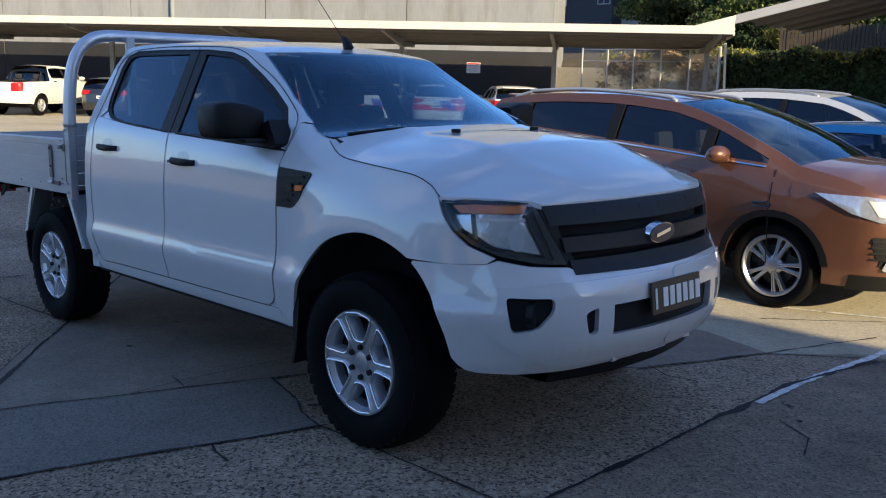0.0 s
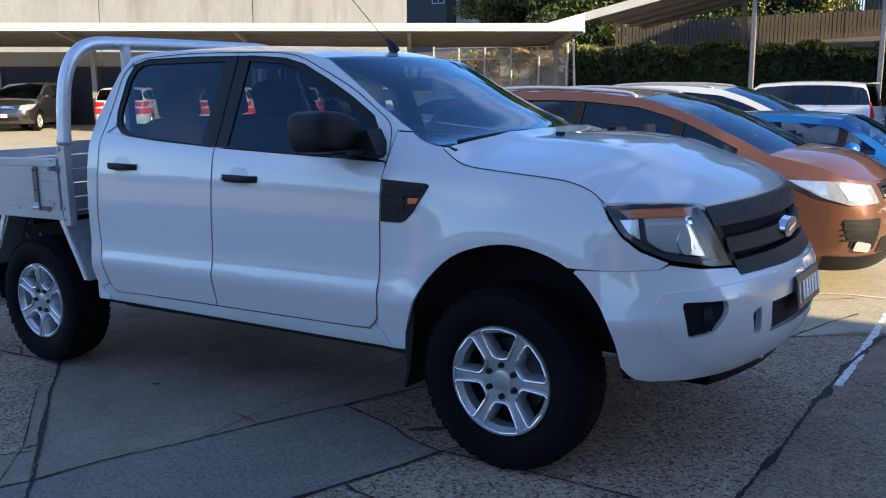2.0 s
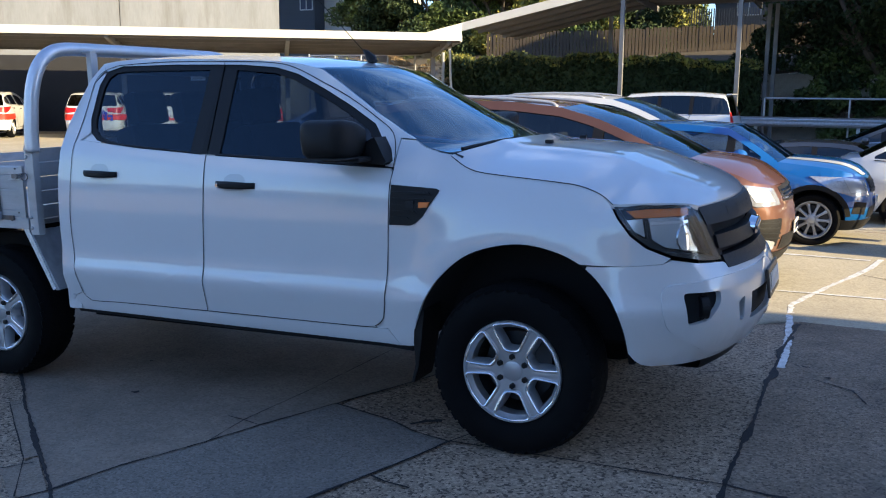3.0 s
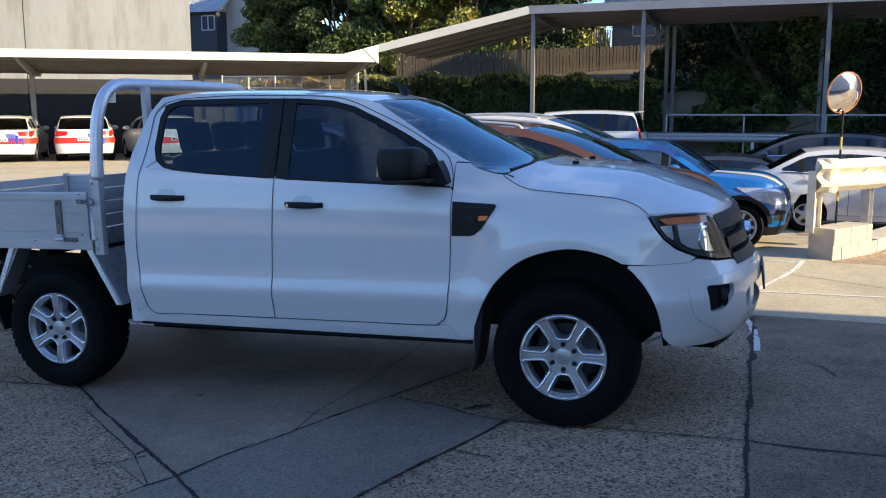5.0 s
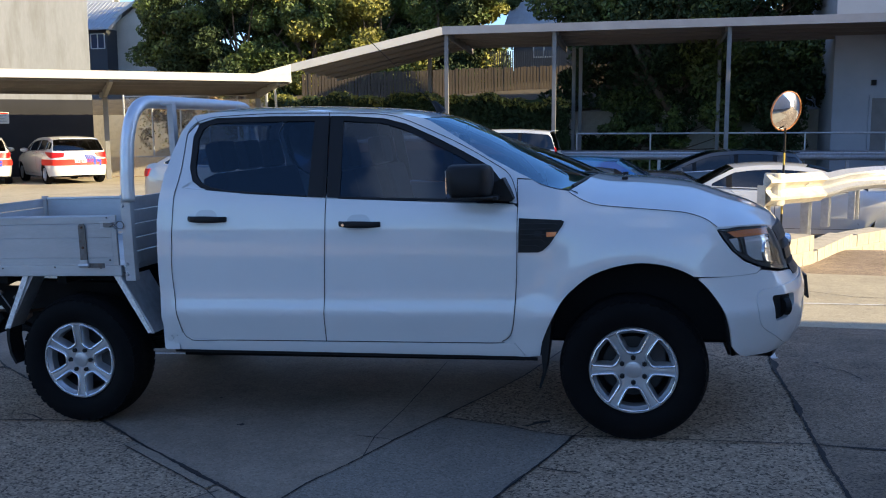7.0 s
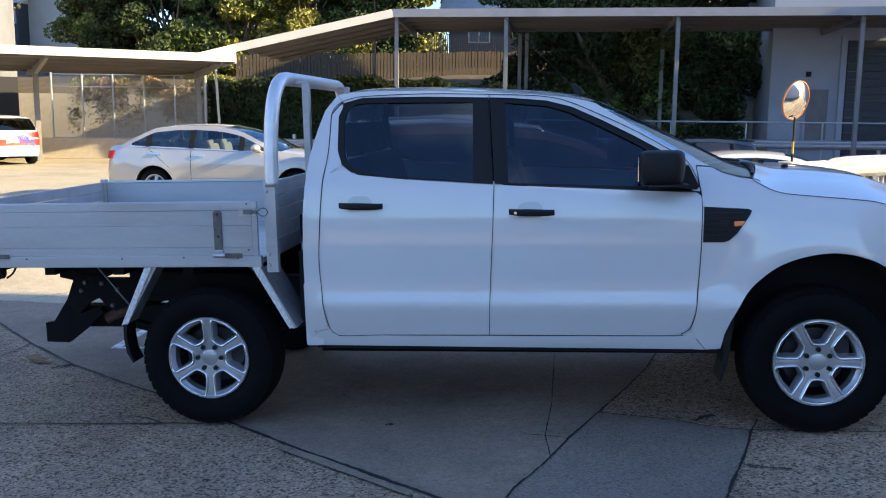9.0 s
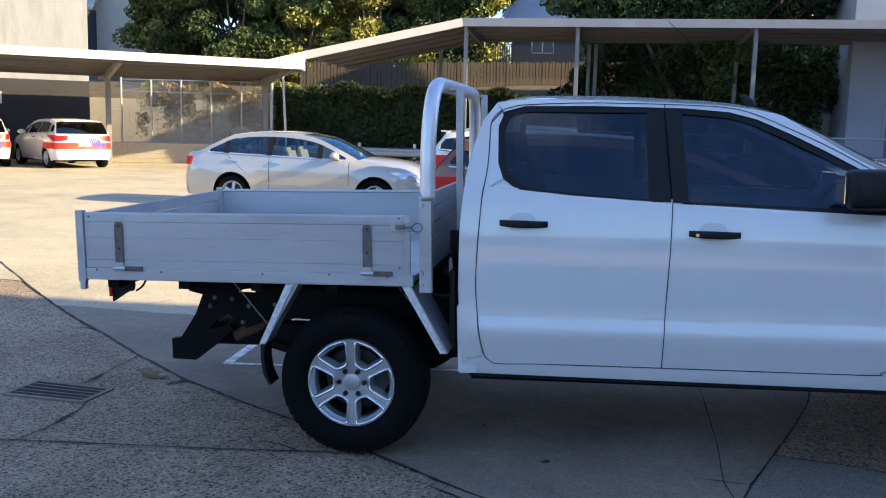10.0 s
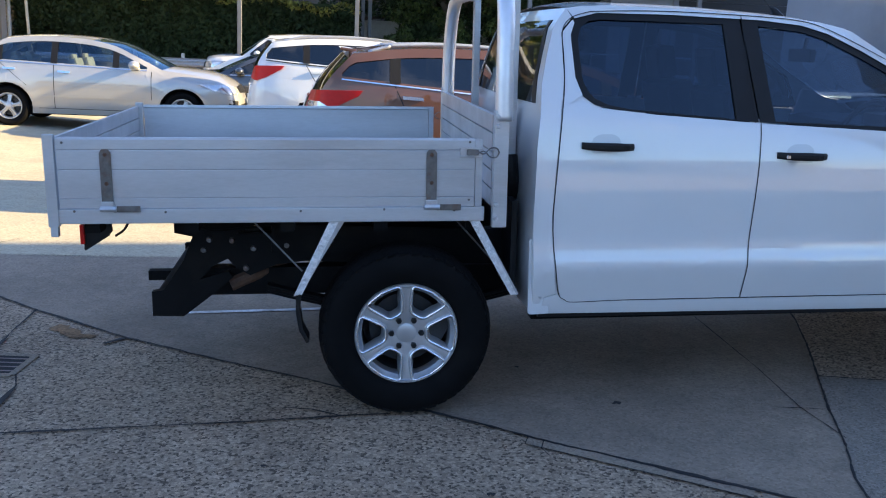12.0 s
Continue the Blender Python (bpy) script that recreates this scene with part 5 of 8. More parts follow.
            bm = bmesh.new()
            fl_ = [(0.262, 0.905), (0.306, 0.905), (0.486, 0.558), (0.462, 0.552)] if front else [(-0.325, 0.905), (-0.285, 0.905), (-0.452, 0.572), (-0.488, 0.566)]
            prism(bm, fl_, sd * 0.897, sd * 0.905)
            part("mudguard_flange", bm, TREADPLATE, mg, "bright dimpled edge flange")
        bm = bmesh.new()
        prism(bm, [(-0.478, 0.572), (-0.455, 0.575), (-0.462, 0.50), (-0.452, 0.42), (-0.425, 0.36), (-0.436, 0.352), (-0.468, 0.41), (-0.48, 0.49)], sd * 0.79, sd * 0.905)
        part("mud_flap", bm, PLASTIC, root, "black rubber mud flap")
        bm = bmesh.new()
        tube(bm, [(-0.66, sd * 0.80, 0.88), (-0.45, sd * 0.86, 0.665)], 0.004, 6)
        part("guard_stay", bm, STRAP, root)
        bm = bmesh.new()
        tube(bm, [(0.22, sd * 0.80, 0.88), (0.42, sd * 0.86, 0.66)], 0.004, 6)
        part("guard_stay", bm, STRAP, root)
        # tail lamp on a bracket
        bm = bmesh.new()
        prism(bm, [(-1.365, 0.905), (-1.262, 0.905), (-1.256, 0.825), (-1.28, 0.80), (-1.372, 0.742), (-1.376, 0.75)], sd * 0.735, sd * 0.75)
        tl = part("tail_lamp", bm, PLASTIC, root, "tail lamp on a black bracket")
        bm = bmesh.new()
        bmesh.ops.create_cone(bm, cap_ends=True, segments=16, radius1=0.045, radius2=0.03, depth=0.07, matrix=Matrix.Translation((-1.315, sd * 0.70, 0.825)) @ Matrix.Rotation(math.pi / 2, 4, "Y"))
        part("lamp_body", bm, GRAPHITE, tl)
        bm = bmesh.new()
        box(bm, (-1.378, sd * 0.70, 0.815), (0.018, 0.13, 0.085), bevel=0.006)
        part("lens", bm, REDLENS, tl, "red and amber lens")
        bm = bmesh.new()
        tube(bm, spline([(-1.25, sd * 0.72, 0.80), (-1.21, sd * 0.72, 0.83), (-1.16, sd * 0.70, 0.90), (-1.05, sd * 0.6, 0.88)], 5), 0.006, 6)
        part("cable", bm, PLASTIC, tl)
        # chassis tail
        bm = bmesh.new()
        prism(bm, [(-1.035, 0.77), (-1.035, 0.83), (-0.97, 0.83), (-0.97, 0.885), (-0.90, 0.885), (-0.90, 0.83), (-0.60, 0.885), (-0.48, 0.885), (-0.76, 0.765), (-0.30, 0.76), (0.6, 0.72), (0.6, 0.60), (-0.1, 0.62), (-0.45, 0.63), (-0.58, 0.615), (-0.70, 0.565), (-0.76, 0.60), (-0.80, 0.645), (-0.87, 0.612),
                   (-0.93, 0.548), (-0.80, 0.585), (-0.78, 0.555), (-0.90, 0.455), (-1.01, 0.372), (-1.15, 0.376), (-1.15, 0.492), (-1.095, 0.50), (-1.0, 0.64), (-0.955, 0.752)], sd * 0.49, sd * 0.53)
        ch = part("chassis_rail", bm, CHASSIS, root, "black chassis rail end")
        bm = bmesh.new()
        box(bm, (0.05, sd * 0.50, 0.72), (1.3, 0.08, 0.14), pose(0, 0, 0, 0, 2, 0), bevel=0.01)
        tube(bm, spline([(-0.95, sd * 0.56, 0.83), (-0.86, sd * 0.58, 0.79), (-0.70, sd * 0.57, 0.80), (-0.5, sd * 0.57, 0.83)], 4), 0.007, 6)
        part("brake_pipe", bm, CHASSIS, ch)
        for u, z in ((-0.88, 0.737), (-0.778, 0.732), (-0.907, 0.689), (-0.681, 0.694), (-0.529, 0.707), (-0.718, 0.60)):
            bm = bmesh.new()
            bmesh.ops.create_cone(bm, cap_ends=True, segments=10, radius1=0.015, radius2=0.011, depth=0.016, matrix=Matrix.Translation((u, sd * 0.536, z)) @ Matrix.Rotation(math.pi / 2, 4, "X"))
            part("chassis_bolt", bm, STRAP, ch)
        bm = bmesh.new()
        pts = [(-0.62 + 1.25 * k / 10, sd * 0.56, 0.50 - 0.11 * math.sin(math.pi * k / 10)) for k in range(11)]
        for dz in (0, 0.014, 0.028):
            for p0, p1 in zip(pts, pts[1:]):
                beam(bm, (p0[0], p0[1], p0[2] + dz), (p1[0], p1[1], p1[2] + dz), 0.06, 0.011)
        part("leaf_spring", bm, CHASSIS, root)

    both(dropside)
    # far fittings: tail board, headboard hoop, rack, exhaust
    bm = bmesh.new()
    for z0 in (0.96, 1.03, 1.10, 1.17):
        box(bm, (x0 + 0.01, 0, z0 + 0.034), (0.02, 2 * hw - 0.07, 0.066), bevel=0.003)
    part("tail_board", bm, ALU, root, "ribbed aluminium tail board")
    bm = bmesh.new()
    for z0 in (0.95, 1.03, 1.11, 1.19, 1.27):
        box(bm, (0.375, 0, z0 + 0.036), (0.022, 2 * hw - 0.09, 0.074), bevel=0.003)
    part("headboard", bm, ALU, root, "ribbed aluminium headboard")
    c = [(0.405, -hw + 0.004, 1.32), (0.405, -hw + 0.010, 1.45), (0.408, -hw + 0.025, 1.60), (0.412, -hw + 0.045, 1.70), (0.416, -hw + 0.085, 1.79), (0.42, -hw + 0.15, 1.855), (0.424, -hw + 0.25, 1.887), (0.425, -0.45, 1.892), (0.425, 0, 1.893)]
    c = spline(c, 6)
    c = c + [(p[0], -p[1], p[2]) for p in c[-2::-1]]
    bm = bmesh.new()
    tube(bm, c, 0.038, 18)
    part("headboard_hoop", bm, TUBE, root, "polished aluminium tube hoop", smooth=True)
    for v in (-0.54, 0.54):
        bm = bmesh.new()
        box(bm, (0.515, v, 1.385), (0.038, 0.05, 0.96), bevel=0.005)
        box(bm, (0.478, v, 1.872), (0.11, 0.045, 0.014), bevel=0.003)
        st_ = part("hoop_strut", bm, ALU, root, "flat aluminium strut")
        bm = bmesh.new()
        box(bm, (0.48, v, 0.95), (0.05, 0.06, 0.07), bevel=0.006)
        part("strut_foot", bm, STEEL, st_)
    bm = bmesh.new()
    tube(bm, spline([(0.50, -0.62, 1.14), (0.505, -0.64, 1.05), (0.51, -0.60, 0.95), (0.50, -0.52, 0.82), (0.45, -0.40, 0.72)], 5), 0.03, 10)
    # added black board, stands in for the dark in the gap behind the cab
    box(bm, (0.50, 0.0, 0.74), (0.03, 1.5, 0.42), bevel=0.01)
    part("filler_hose", bm, PLASTIC, root, "black filler hose and added board that darkens the gap behind the cab")
    for sd in (-1, 1):
        bm = bmesh.new()
        prism(bm, soft([(0.543, 0.80), (0.578, 0.80), (0.60, 0.66), (0.640, 0.50), (0.645, 0.455), (0.548, 0.452)], 0.015, 3), sd * 0.862, sd * 0.876)
        gp = part("cab_guard_plate", bm, WHITE, root, "white splash plate at the cab corner")
        bm = bmesh.new()
        bmesh.ops.create_cone(bm, cap_ends=True, segments=10, radius1=0.010, radius2=0.007, depth=0.01, matrix=Matrix.Translation((0.60, sd * 0.88, 0.535)) @ Matrix.Rotation(math.pi / 2, 4, "X"))
        part("bolt", bm, STEEL, gp)
    bm = bmesh.new()
    tube(bm, spline([(0.4, 0.3, 0.5), (-0.2, 0.35, 0.66), (-0.55, -0.36, 0.60), (-0.80, -0.46, 0.505)], 6), 0.036, 12)
    part("exhaust_pipe", bm, RUST, root, "rusty exhaust pipe")
    bm = bmesh.new()
    box(bm, (-1.10, 0, 0.43), (0.08, 1.0, 0.09), bevel=0.01)
    box(bm, (-1.18, 0, 0.44), (0.16, 0.06, 0.05), bevel=0.005)
    part("tow_bar", bm, CHASSIS, root, "black tow bar")
    bm = bmesh.new()
    box(bm, (0.2, 0.2, 0.72), (0.7, 0.5, 0.2), bevel=0.04)
    part("fuel_tank", bm, CHASSIS, root)
    return root


build_ute()

# ---------------------------------------------------------------- parked cars
WHEEL_SETS = {}


def wheel_set(R, rim, spokes, fat):
    key = (R, rim, spokes, fat)
    if key not in WHEEL_SETS:
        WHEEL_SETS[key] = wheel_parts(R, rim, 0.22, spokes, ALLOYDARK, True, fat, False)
    return WHEEL_SETS[key]


SHAPES = {
    "crossover": dict(L=4.60, W=1.84, wb=2.69, fo=1.02, sill=0.27, belt=(1.10, 1.35), lamp=(0.78, 0.98), tail=(1.03, 1.24), splits=(2.02, 1.06, 0.02), clad=0.40,
                      bonnet=[(3.46, 0.98), (3.28, 1.05), (3.08, 1.10), (2.80, 1.15)], pillar=[(2.80, 1.15), (2.42, 1.33), (2.0, 1.50), (1.62, 1.60)],
                      roof=[(1.62, 1.60), (1.0, 1.65), (0.2, 1.64), (-0.38, 1.57)], rear=[(-0.38, 1.57), (-0.56, 1.38), (-0.72, 1.15)], boot=[(-0.72, 1.15), (-0.78, 1.05), (-0.81, 0.95)]),
    # front to rear: bonnet, windscreen pillar, roof, rear glass, tail
    "suv": dict(L=4.52, W=1.84, wb=2.69, fo=0.93, sill=0.27, belt=(1.09, 1.32), lamp=(0.74, 0.95), tail=(1.03, 1.24), splits=(1.83, 0.86, -0.02), clad=0.40,
                bonnet=[(3.40, 0.94), (3.15, 1.0), (2.9, 1.05), (2.58, 1.10)], pillar=[(2.58, 1.10), (2.2, 1.29), (1.75, 1.49), (1.4, 1.60)],
                roof=[(1.4, 1.60), (0.8, 1.65), (0.1, 1.64), (-0.52, 1.57)], rear=[(-0.52, 1.57), (-0.66, 1.38), (-0.77, 1.15)], boot=[(-0.77, 1.15), (-0.80, 1.05), (-0.82, 0.95)]),
    "box": dict(L=4.95, W=1.95, wb=2.85, fo=0.90, sill=0.36, belt=(1.22, 1.25), lamp=(0.86, 1.08), tail=(0.95, 1.35), splits=(1.92, 1.0, 0.1), clad=0.50,
                bonnet=[(3.6, 1.12), (3.3, 1.16), (3.0, 1.19), (2.6, 1.22)], pillar=[(2.6, 1.22), (2.35, 1.42), (2.1, 1.63), (1.85, 1.80)],
                roof=[(1.85, 1.80), (1.0, 1.86), (0.0, 1.86), (-0.85, 1.80)], rear=[(-0.85, 1.80), (-0.98, 1.55), (-1.06, 1.25)], boot=[(-1.06, 1.25), (-1.10, 1.1), (-1.12, 1.0)]),
    "hatch": dict(L=4.34, W=1.86, wb=2.64, fo=0.88, sill=0.23, belt=(0.93, 1.05), lamp=(0.62, 0.82), tail=(0.80, 0.98), splits=(1.75, 0.8, -0.05), clad=0.0,
                  bonnet=[(3.3, 0.80), (3.05, 0.88), (2.8, 0.93), (2.5, 0.97)], pillar=[(2.5, 0.97), (2.1, 1.16), (1.65, 1.34), (1.3, 1.40)],
                  roof=[(1.3, 1.40), (0.8, 1.43), (0.1, 1.42), (-0.42, 1.35)], rear=[(-0.42, 1.35), (-0.55, 1.18), (-0.65, 1.02)], boot=[(-0.65, 1.02), (-0.68, 0.95), (-0.70, 0.88)]),
    "mini": dict(L=3.70, W=1.68, wb=2.47, fo=0.66, sill=0.22, belt=(0.93, 0.97), lamp=(0.60, 0.83), tail=(0.66, 0.90), splits=(1.5, 0.45), clad=0.30,
                 bonnet=[(2.90, 0.86), (2.7, 0.90), (2.4, 0.93), (2.05, 0.96)], pillar=[(2.05, 0.96), (1.85, 1.10), (1.62, 1.25), (1.45, 1.34)],
                 roof=[(1.45, 1.34), (0.9, 1.375), (0.2, 1.36), (-0.28, 1.30)], rear=[(-0.28, 1.30), (-0.38, 1.12), (-0.43, 0.98)], boot=[(-0.43, 0.98), (-0.46, 0.9), (-0.47, 0.84)]),
    "sedan": dict(L=4.80, W=1.83, wb=2.73, fo=0.98, sill=0.22, belt=(0.95, 1.04), lamp=(0.62, 0.80), tail=(0.80, 0.97), splits=(1.68, 0.72, -0.12), clad=0.0,
                  bonnet=[(3.45, 0.78), (3.2, 0.86), (2.85, 0.93), (2.4, 0.985)], pillar=[(2.4, 0.985), (2.05, 1.16), (1.65, 1.34), (1.3, 1.415)],
                  roof=[(1.3, 1.415), (0.9, 1.445), (0.4, 1.44), (-0.02, 1.395)], rear=[(-0.02, 1.395), (-0.35, 1.24), (-0.66, 1.08)], boot=[(-0.66, 1.08), (-0.85, 1.06), (-1.0, 1.0)]),
    "pickup": dict(L=5.35, W=1.86, wb=3.22, fo=0.90, sill=0.42, belt=(1.26, 1.34), lamp=(0.88, 1.10), tail=(0.88, 1.20), splits=(2.3, 1.55), clad=0.0,
                   bonnet=[(3.85, 1.10), (3.6, 1.16), (3.3, 1.20), (2.95, 1.27)], pillar=[(2.95, 1.27), (2.65, 1.45), (2.3, 1.66), (2.05, 1.75)],
                   roof=[(2.05, 1.75), (1.6, 1.79), (1.1, 1.80), (0.75, 1.77)], rear=[(0.75, 1.77), (0.62, 1.50), (0.56, 1.24)], boot=[(0.56, 1.24), (-0.5, 1.22), (-1.0, 1.20)]),
}


def build_car(kind, m, paint_mat, label, category, glass_mat=DARKTINT, H=1.0, lx=1.0, R=0.33, rim=0.21, spokes=5, fat=0.8, rails=False, trim=CHROME,
              band=None, name="car", roof_mat=None, plate=True, cladding=None, group="", seats=CABIN, black_roof=False, bonnet_stripe=False, grille_chrome=False):
    S = SHAPES[kind]
    sc = lambda pts: [(u * lx, z * H) for u, z in pts]
    wb, W = S["wb"] * lx, S["W"]
    hw = W / 2
    u1 = (S["wb"] + S["fo"]) * lx
    u0 = u1 - S["L"] * lx
    sill = S["sill"] * H
    root = empty(name, m, label, category, group)
    plan = [(u0, 0.0), (u0 + 0.015, hw * 0.4), (u0 + 0.06, hw * 0.7), (u0 + 0.16, hw * 0.89), (u0 + 0.38, hw * 0.97), (u0 + 0.75, hw), (u0 + 1.4, hw), (u1 - 1.5, hw), (u1 - 0.85, hw * 0.995),
            (u1 - 0.5, hw * 0.965), (u1 - 0.28, hw * 0.89), (u1 - 0.11, hw * 0.70), (u1 - 0.03, hw * 0.4), (u1, 0.0)]
    zt = S["roof"][1][1] * H
    zh = S["bonnet"][0][1] * H
    zb0, zb1 = S["belt"][0] * H, S["belt"][1] * H
    side = [(sill - 0.1, 0.09), (sill, 0.06), (sill + 0.1, 0.03), (sill + 0.25, 0.012), (0.6 * zb0, 0.006), (0.72 * zb0, 0.0), (0.85 * zb0, 0.006), (zb0, 0.03), (zt, 0.05)]
    nose = [(sill - 0.12, 0.2), (sill, 0.08), (sill + 0.14, 0.015), (sill + 0.3, 0.0), (zh - 0.28, 0.012), (zh - 0.14, 0.05), (zh, 0.12), (zh + 0.3, 0.4)]
    ztl = S["boot"][-1][1] * H
    tail = [(sill - 0.12, 0.14), (sill, 0.07), (sill + 0.14, 0.012), (sill + 0.34, 0.0), (sill + 0.40, 0.03), (ztl - 0.05, 0.045), (ztl + 0.2, 0.12), (zt, 0.3)]
    cu = S["bonnet"][-1][0] * lx
    ru = S["rear"][-1][0] * lx
    hb = S["bonnet"][-1][1] * H
    belt = [(u0, ztl - 0.1), (ru - 0.05, zb1 - 0.06), (ru + 0.3, zb1 - 0.02), (cu - 0.4, zb0 - 0.01), (cu, hb - 0.12), (cu + 0.3, hb - 0.15), (u1, zh - 0.1)]
    lean = [(u0, 0.5), (ru, 0.5), (ru + 0.3, 0.46), (cu - 0.4, 0.48), (cu - 0.05, 0.9), (cu + 0.2, 0.9), (u1, 0.8)]
    if kind == "pickup":
        belt = [(u0, 1.15), (0.45, 1.15), (0.6, zb1 - 0.02), (cu - 0.4, zb0 - 0.01), (cu, hb - 0.12), (cu + 0.3, hb - 0.15), (u1, zh - 0.1)]
    ra = R + 0.055
    B = Body(plan, wb / 2, side, nose, tail, belt, lean, arches=((0, R, ra), (wb, R, ra)), flare=0.018)
    su, sv = B.su, B.sv
    line = []
    segs = {}
    for key in ("bonnet", "pillar", "roof", "rear", "boot"):
        pts = spline(sc(S[key]), 3)
        segs[key] = pts
        line += pts if not line else pts[1:]
    sf, sr = sv(hw * 0.6), sv(hw * 0.6, False)
    z_n = zh - 0.03
    up = [(sv(0.001), z_n - 0.01), (sv(hw * 0.35), z_n - 0.005), (sf, z_n)] + [(su(u), z) for u, z in line if su(u) < sf - 0.02 and su(u) > sr + 0.02] + [(sr, ztl), (sv(0.001, False), ztl)]
    low = [(sv(0.001, False), sill + 0.05), (su(-ra - 0.12), sill + 0.02)]
    for c in (0.0, wb):
        low += [(c + ra * math.cos(math.pi - t), R + ra * math.sin(math.pi - t)) for t in [math.asin((sill - R) / ra) + (math.pi - 2 * math.asin((sill - R) / ra)) * k / 14 for k in range(15)]]
        if c == 0.0:
            low += [(wb / 2, sill)]
    low = [(su(a), b) for a, b in low[2:]]
    low = [(sv(0.001, False), sill + 0.05), (su(-ra - 0.1), sill + 0.03)] + low + [(su(wb + ra + 0.1), sill + 0.0), (sv(0.001), sill)]
    poly = low + up
    topz = lambda u: float(np.interp(u, [p[0] for p in line[::-1]], [p[1] for p in line[::-1]]))
    # window outlines
    zbu = lambda u: zb1 + (zb0 - zb1) * (u - ru) / (cu - ru)
    marks = [cu - 0.12] + [q * lx for q in S["splits"]] + [ru + 0.02 if kind not in ("sedan", "pickup") else (ru + 0.16 if kind == "sedan" else 0.68)]
    wins = []
    for i in range(len(marks) - 1):
        hi, lo = marks[i] - (0.035 if i else 0), marks[i + 1] + 0.035
        if i == 0 and kind != "mini":
            lo += 0.0
        us = [lo + (hi - lo) * k / 10 for k in range(11)]
        us = [u for u in us if topz(u) - 0.085 * H > zbu(u) + 0.06]
        if len(us) < 3:
            continue
        w = [(us[0], zbu(us[0]) + 0.035), (us[-1], zbu(us[-1]) + 0.035)] + [(u, topz(u) - 0.08 * H) for u in us[::-1]]
        wins.append(w)
    win_s = [[(su(a), b) for a, b in w] for w in wins]
    bm = bmesh.new()
    for sd in (-1, 1):
        B.panel(bm, poly, 0.0, lip=0.03, step=0.13, side=sd, holes=win_s)
    body = skin("body", bm, paint_mat, root)

    def pan(nm, pl, mat, off, lab="", parent=root, sides=(-1, 1), lip=0.01, step=0.12):
        for sd in sides:
            b = bmesh.new()
            B.panel(b, pl, off, lip=lip, step=step, side=sd)
            skin(nm, b, mat, parent, lab)

    for w in win_s:
        pan("side_window", w, glass_mat, -0.012, "dark side window", lip=0, step=0.2)
    for w0, w1 in zip(wins[1:], wins):
        ua, ub = w0[1][0] - 0.014, w1[0][0] + 0.014
        pan("window_pillar", [(su(ua), zbu(ua) + 0.03), (su(ub), zbu(ub) + 0.03), (su(ub), topz(ub) - 0.078 * H), (su(ua), topz(ua) - 0.078 * H)], PLASTIC, 0.012, "black window pillar", step=0.07)
    # chrome or black line under the glass, door gaps, handles
    x0, x1 = wins[-1][0][0], wins[0][1][0]
    pan("window_strip", [(su(x0), zbu(x0) + 0.006), (su(x1), zbu(x1) + 0.006), (su(x1), zbu(x1) + 0.018), (su(x0), zbu(x0) + 0.018)], trim, 0.006, "", step=0.1)
    doors = [cu - 0.16] + [q * lx for q in S["splits"][1 if kind != "mini" and kind != "pickup" else 0:]][: (2 if kind != "mini" else 1)]
    if kind == "pickup":
        doors = [cu - 0.2, 1.55, 0.68]
    for i, d in enumerate(doors):
        w = 0.005
        bot = sill + 0.09
        pan("door_gap", [(d - w, bot), (d + w, bot), (d + w, zbu(d)), (d - w, zbu(d))] if i < len(doors) - 1 or kind == "pickup" else
            [(max(d, ra * 0.8) - w, R + 0.34), (max(d, ra * 0.8) + w, R + 0.34), (d + w, zbu(d)), (d - w, zbu(d))], GAP, 0.0015, "", body, lip=0)
        if i:
            hz = zbu(d) - 0.11
            pan("door_handle", [(d + 0.07, hz), (d + 0.26, hz - 0.008), (d + 0.26, hz + 0.022), (d + 0.07, hz + 0.03)], paint_mat if trim is not CHROME else CHROME, 0.03, "", root, lip=0.028)
    pan("sill_gap", [(ra + 0.1, sill + 0.085), (wb - ra - 0.12, sill + 0.085), (wb - ra - 0.12, sill + 0.092), (ra + 0.1, sill + 0.092)], GAP, 0.0015, "", body, lip=0)
    pan("rub_strip", [(ra + 0.14, 0.52 * zb0), (wb - ra - 0.2, 0.52 * zb0), (wb - ra - 0.2, 0.52 * zb0 + 0.035), (ra + 0.14, 0.52 * zb0 + 0.035)], paint_mat, 0.014, "", root) if kind == "sedan" else None
    if cladding:
        zc = S["clad"] * H
        for a_, b_ in ((ra + 0.02, wb - ra - 0.02),):
            pan("sill_cladding", [(su(a_), sill - 0.02), (su(b_), sill - 0.02), (su(b_), zc), (su(a_), zc)], cladding, 0.012, "black lower cladding")
        for c in (0.0, wb):
            arc = [math.radians(8) + math.radians(164) * k / 14 for k in range(15)]
            pan("arch_trim", [(su(c + (ra - 0.005) * math.cos(t)), R + (ra - 0.005) * math.sin(t)) for t in arc] + [(su(c + (ra + 0.05) * math.cos(t)), R + (ra + 0.05) * math.sin(t)) for t in arc[::-1]], cladding, 0.01, "black wheel arch trim")
        b = bmesh.new()
        for sd in (-1, 1):
            B.panel(b, [(sv(0.001), sill - 0.02), (su(u1 - 0.45), sill - 0.02), (su(u1 - 0.42), sill + 0.1), (sv(0.001), sill + 0.1)], 0.01, side=sd, step=0.1)
        skin("lower_bumper", b, cladding, root, "black lower bumper trim")
        b = bmesh.new()
        for sd in (-1, 1):
            B.panel(b, [(sv(0.001, False), sill + 0.02), (su(u0 + 0.4), sill), (su(u0 + 0.4), sill + 0.16), (sv(0.001, False), sill + 0.2)], 0.01, side=sd, step=0.1)
        skin("lower_bumper", b, cladding, root, "black lower bumper trim")
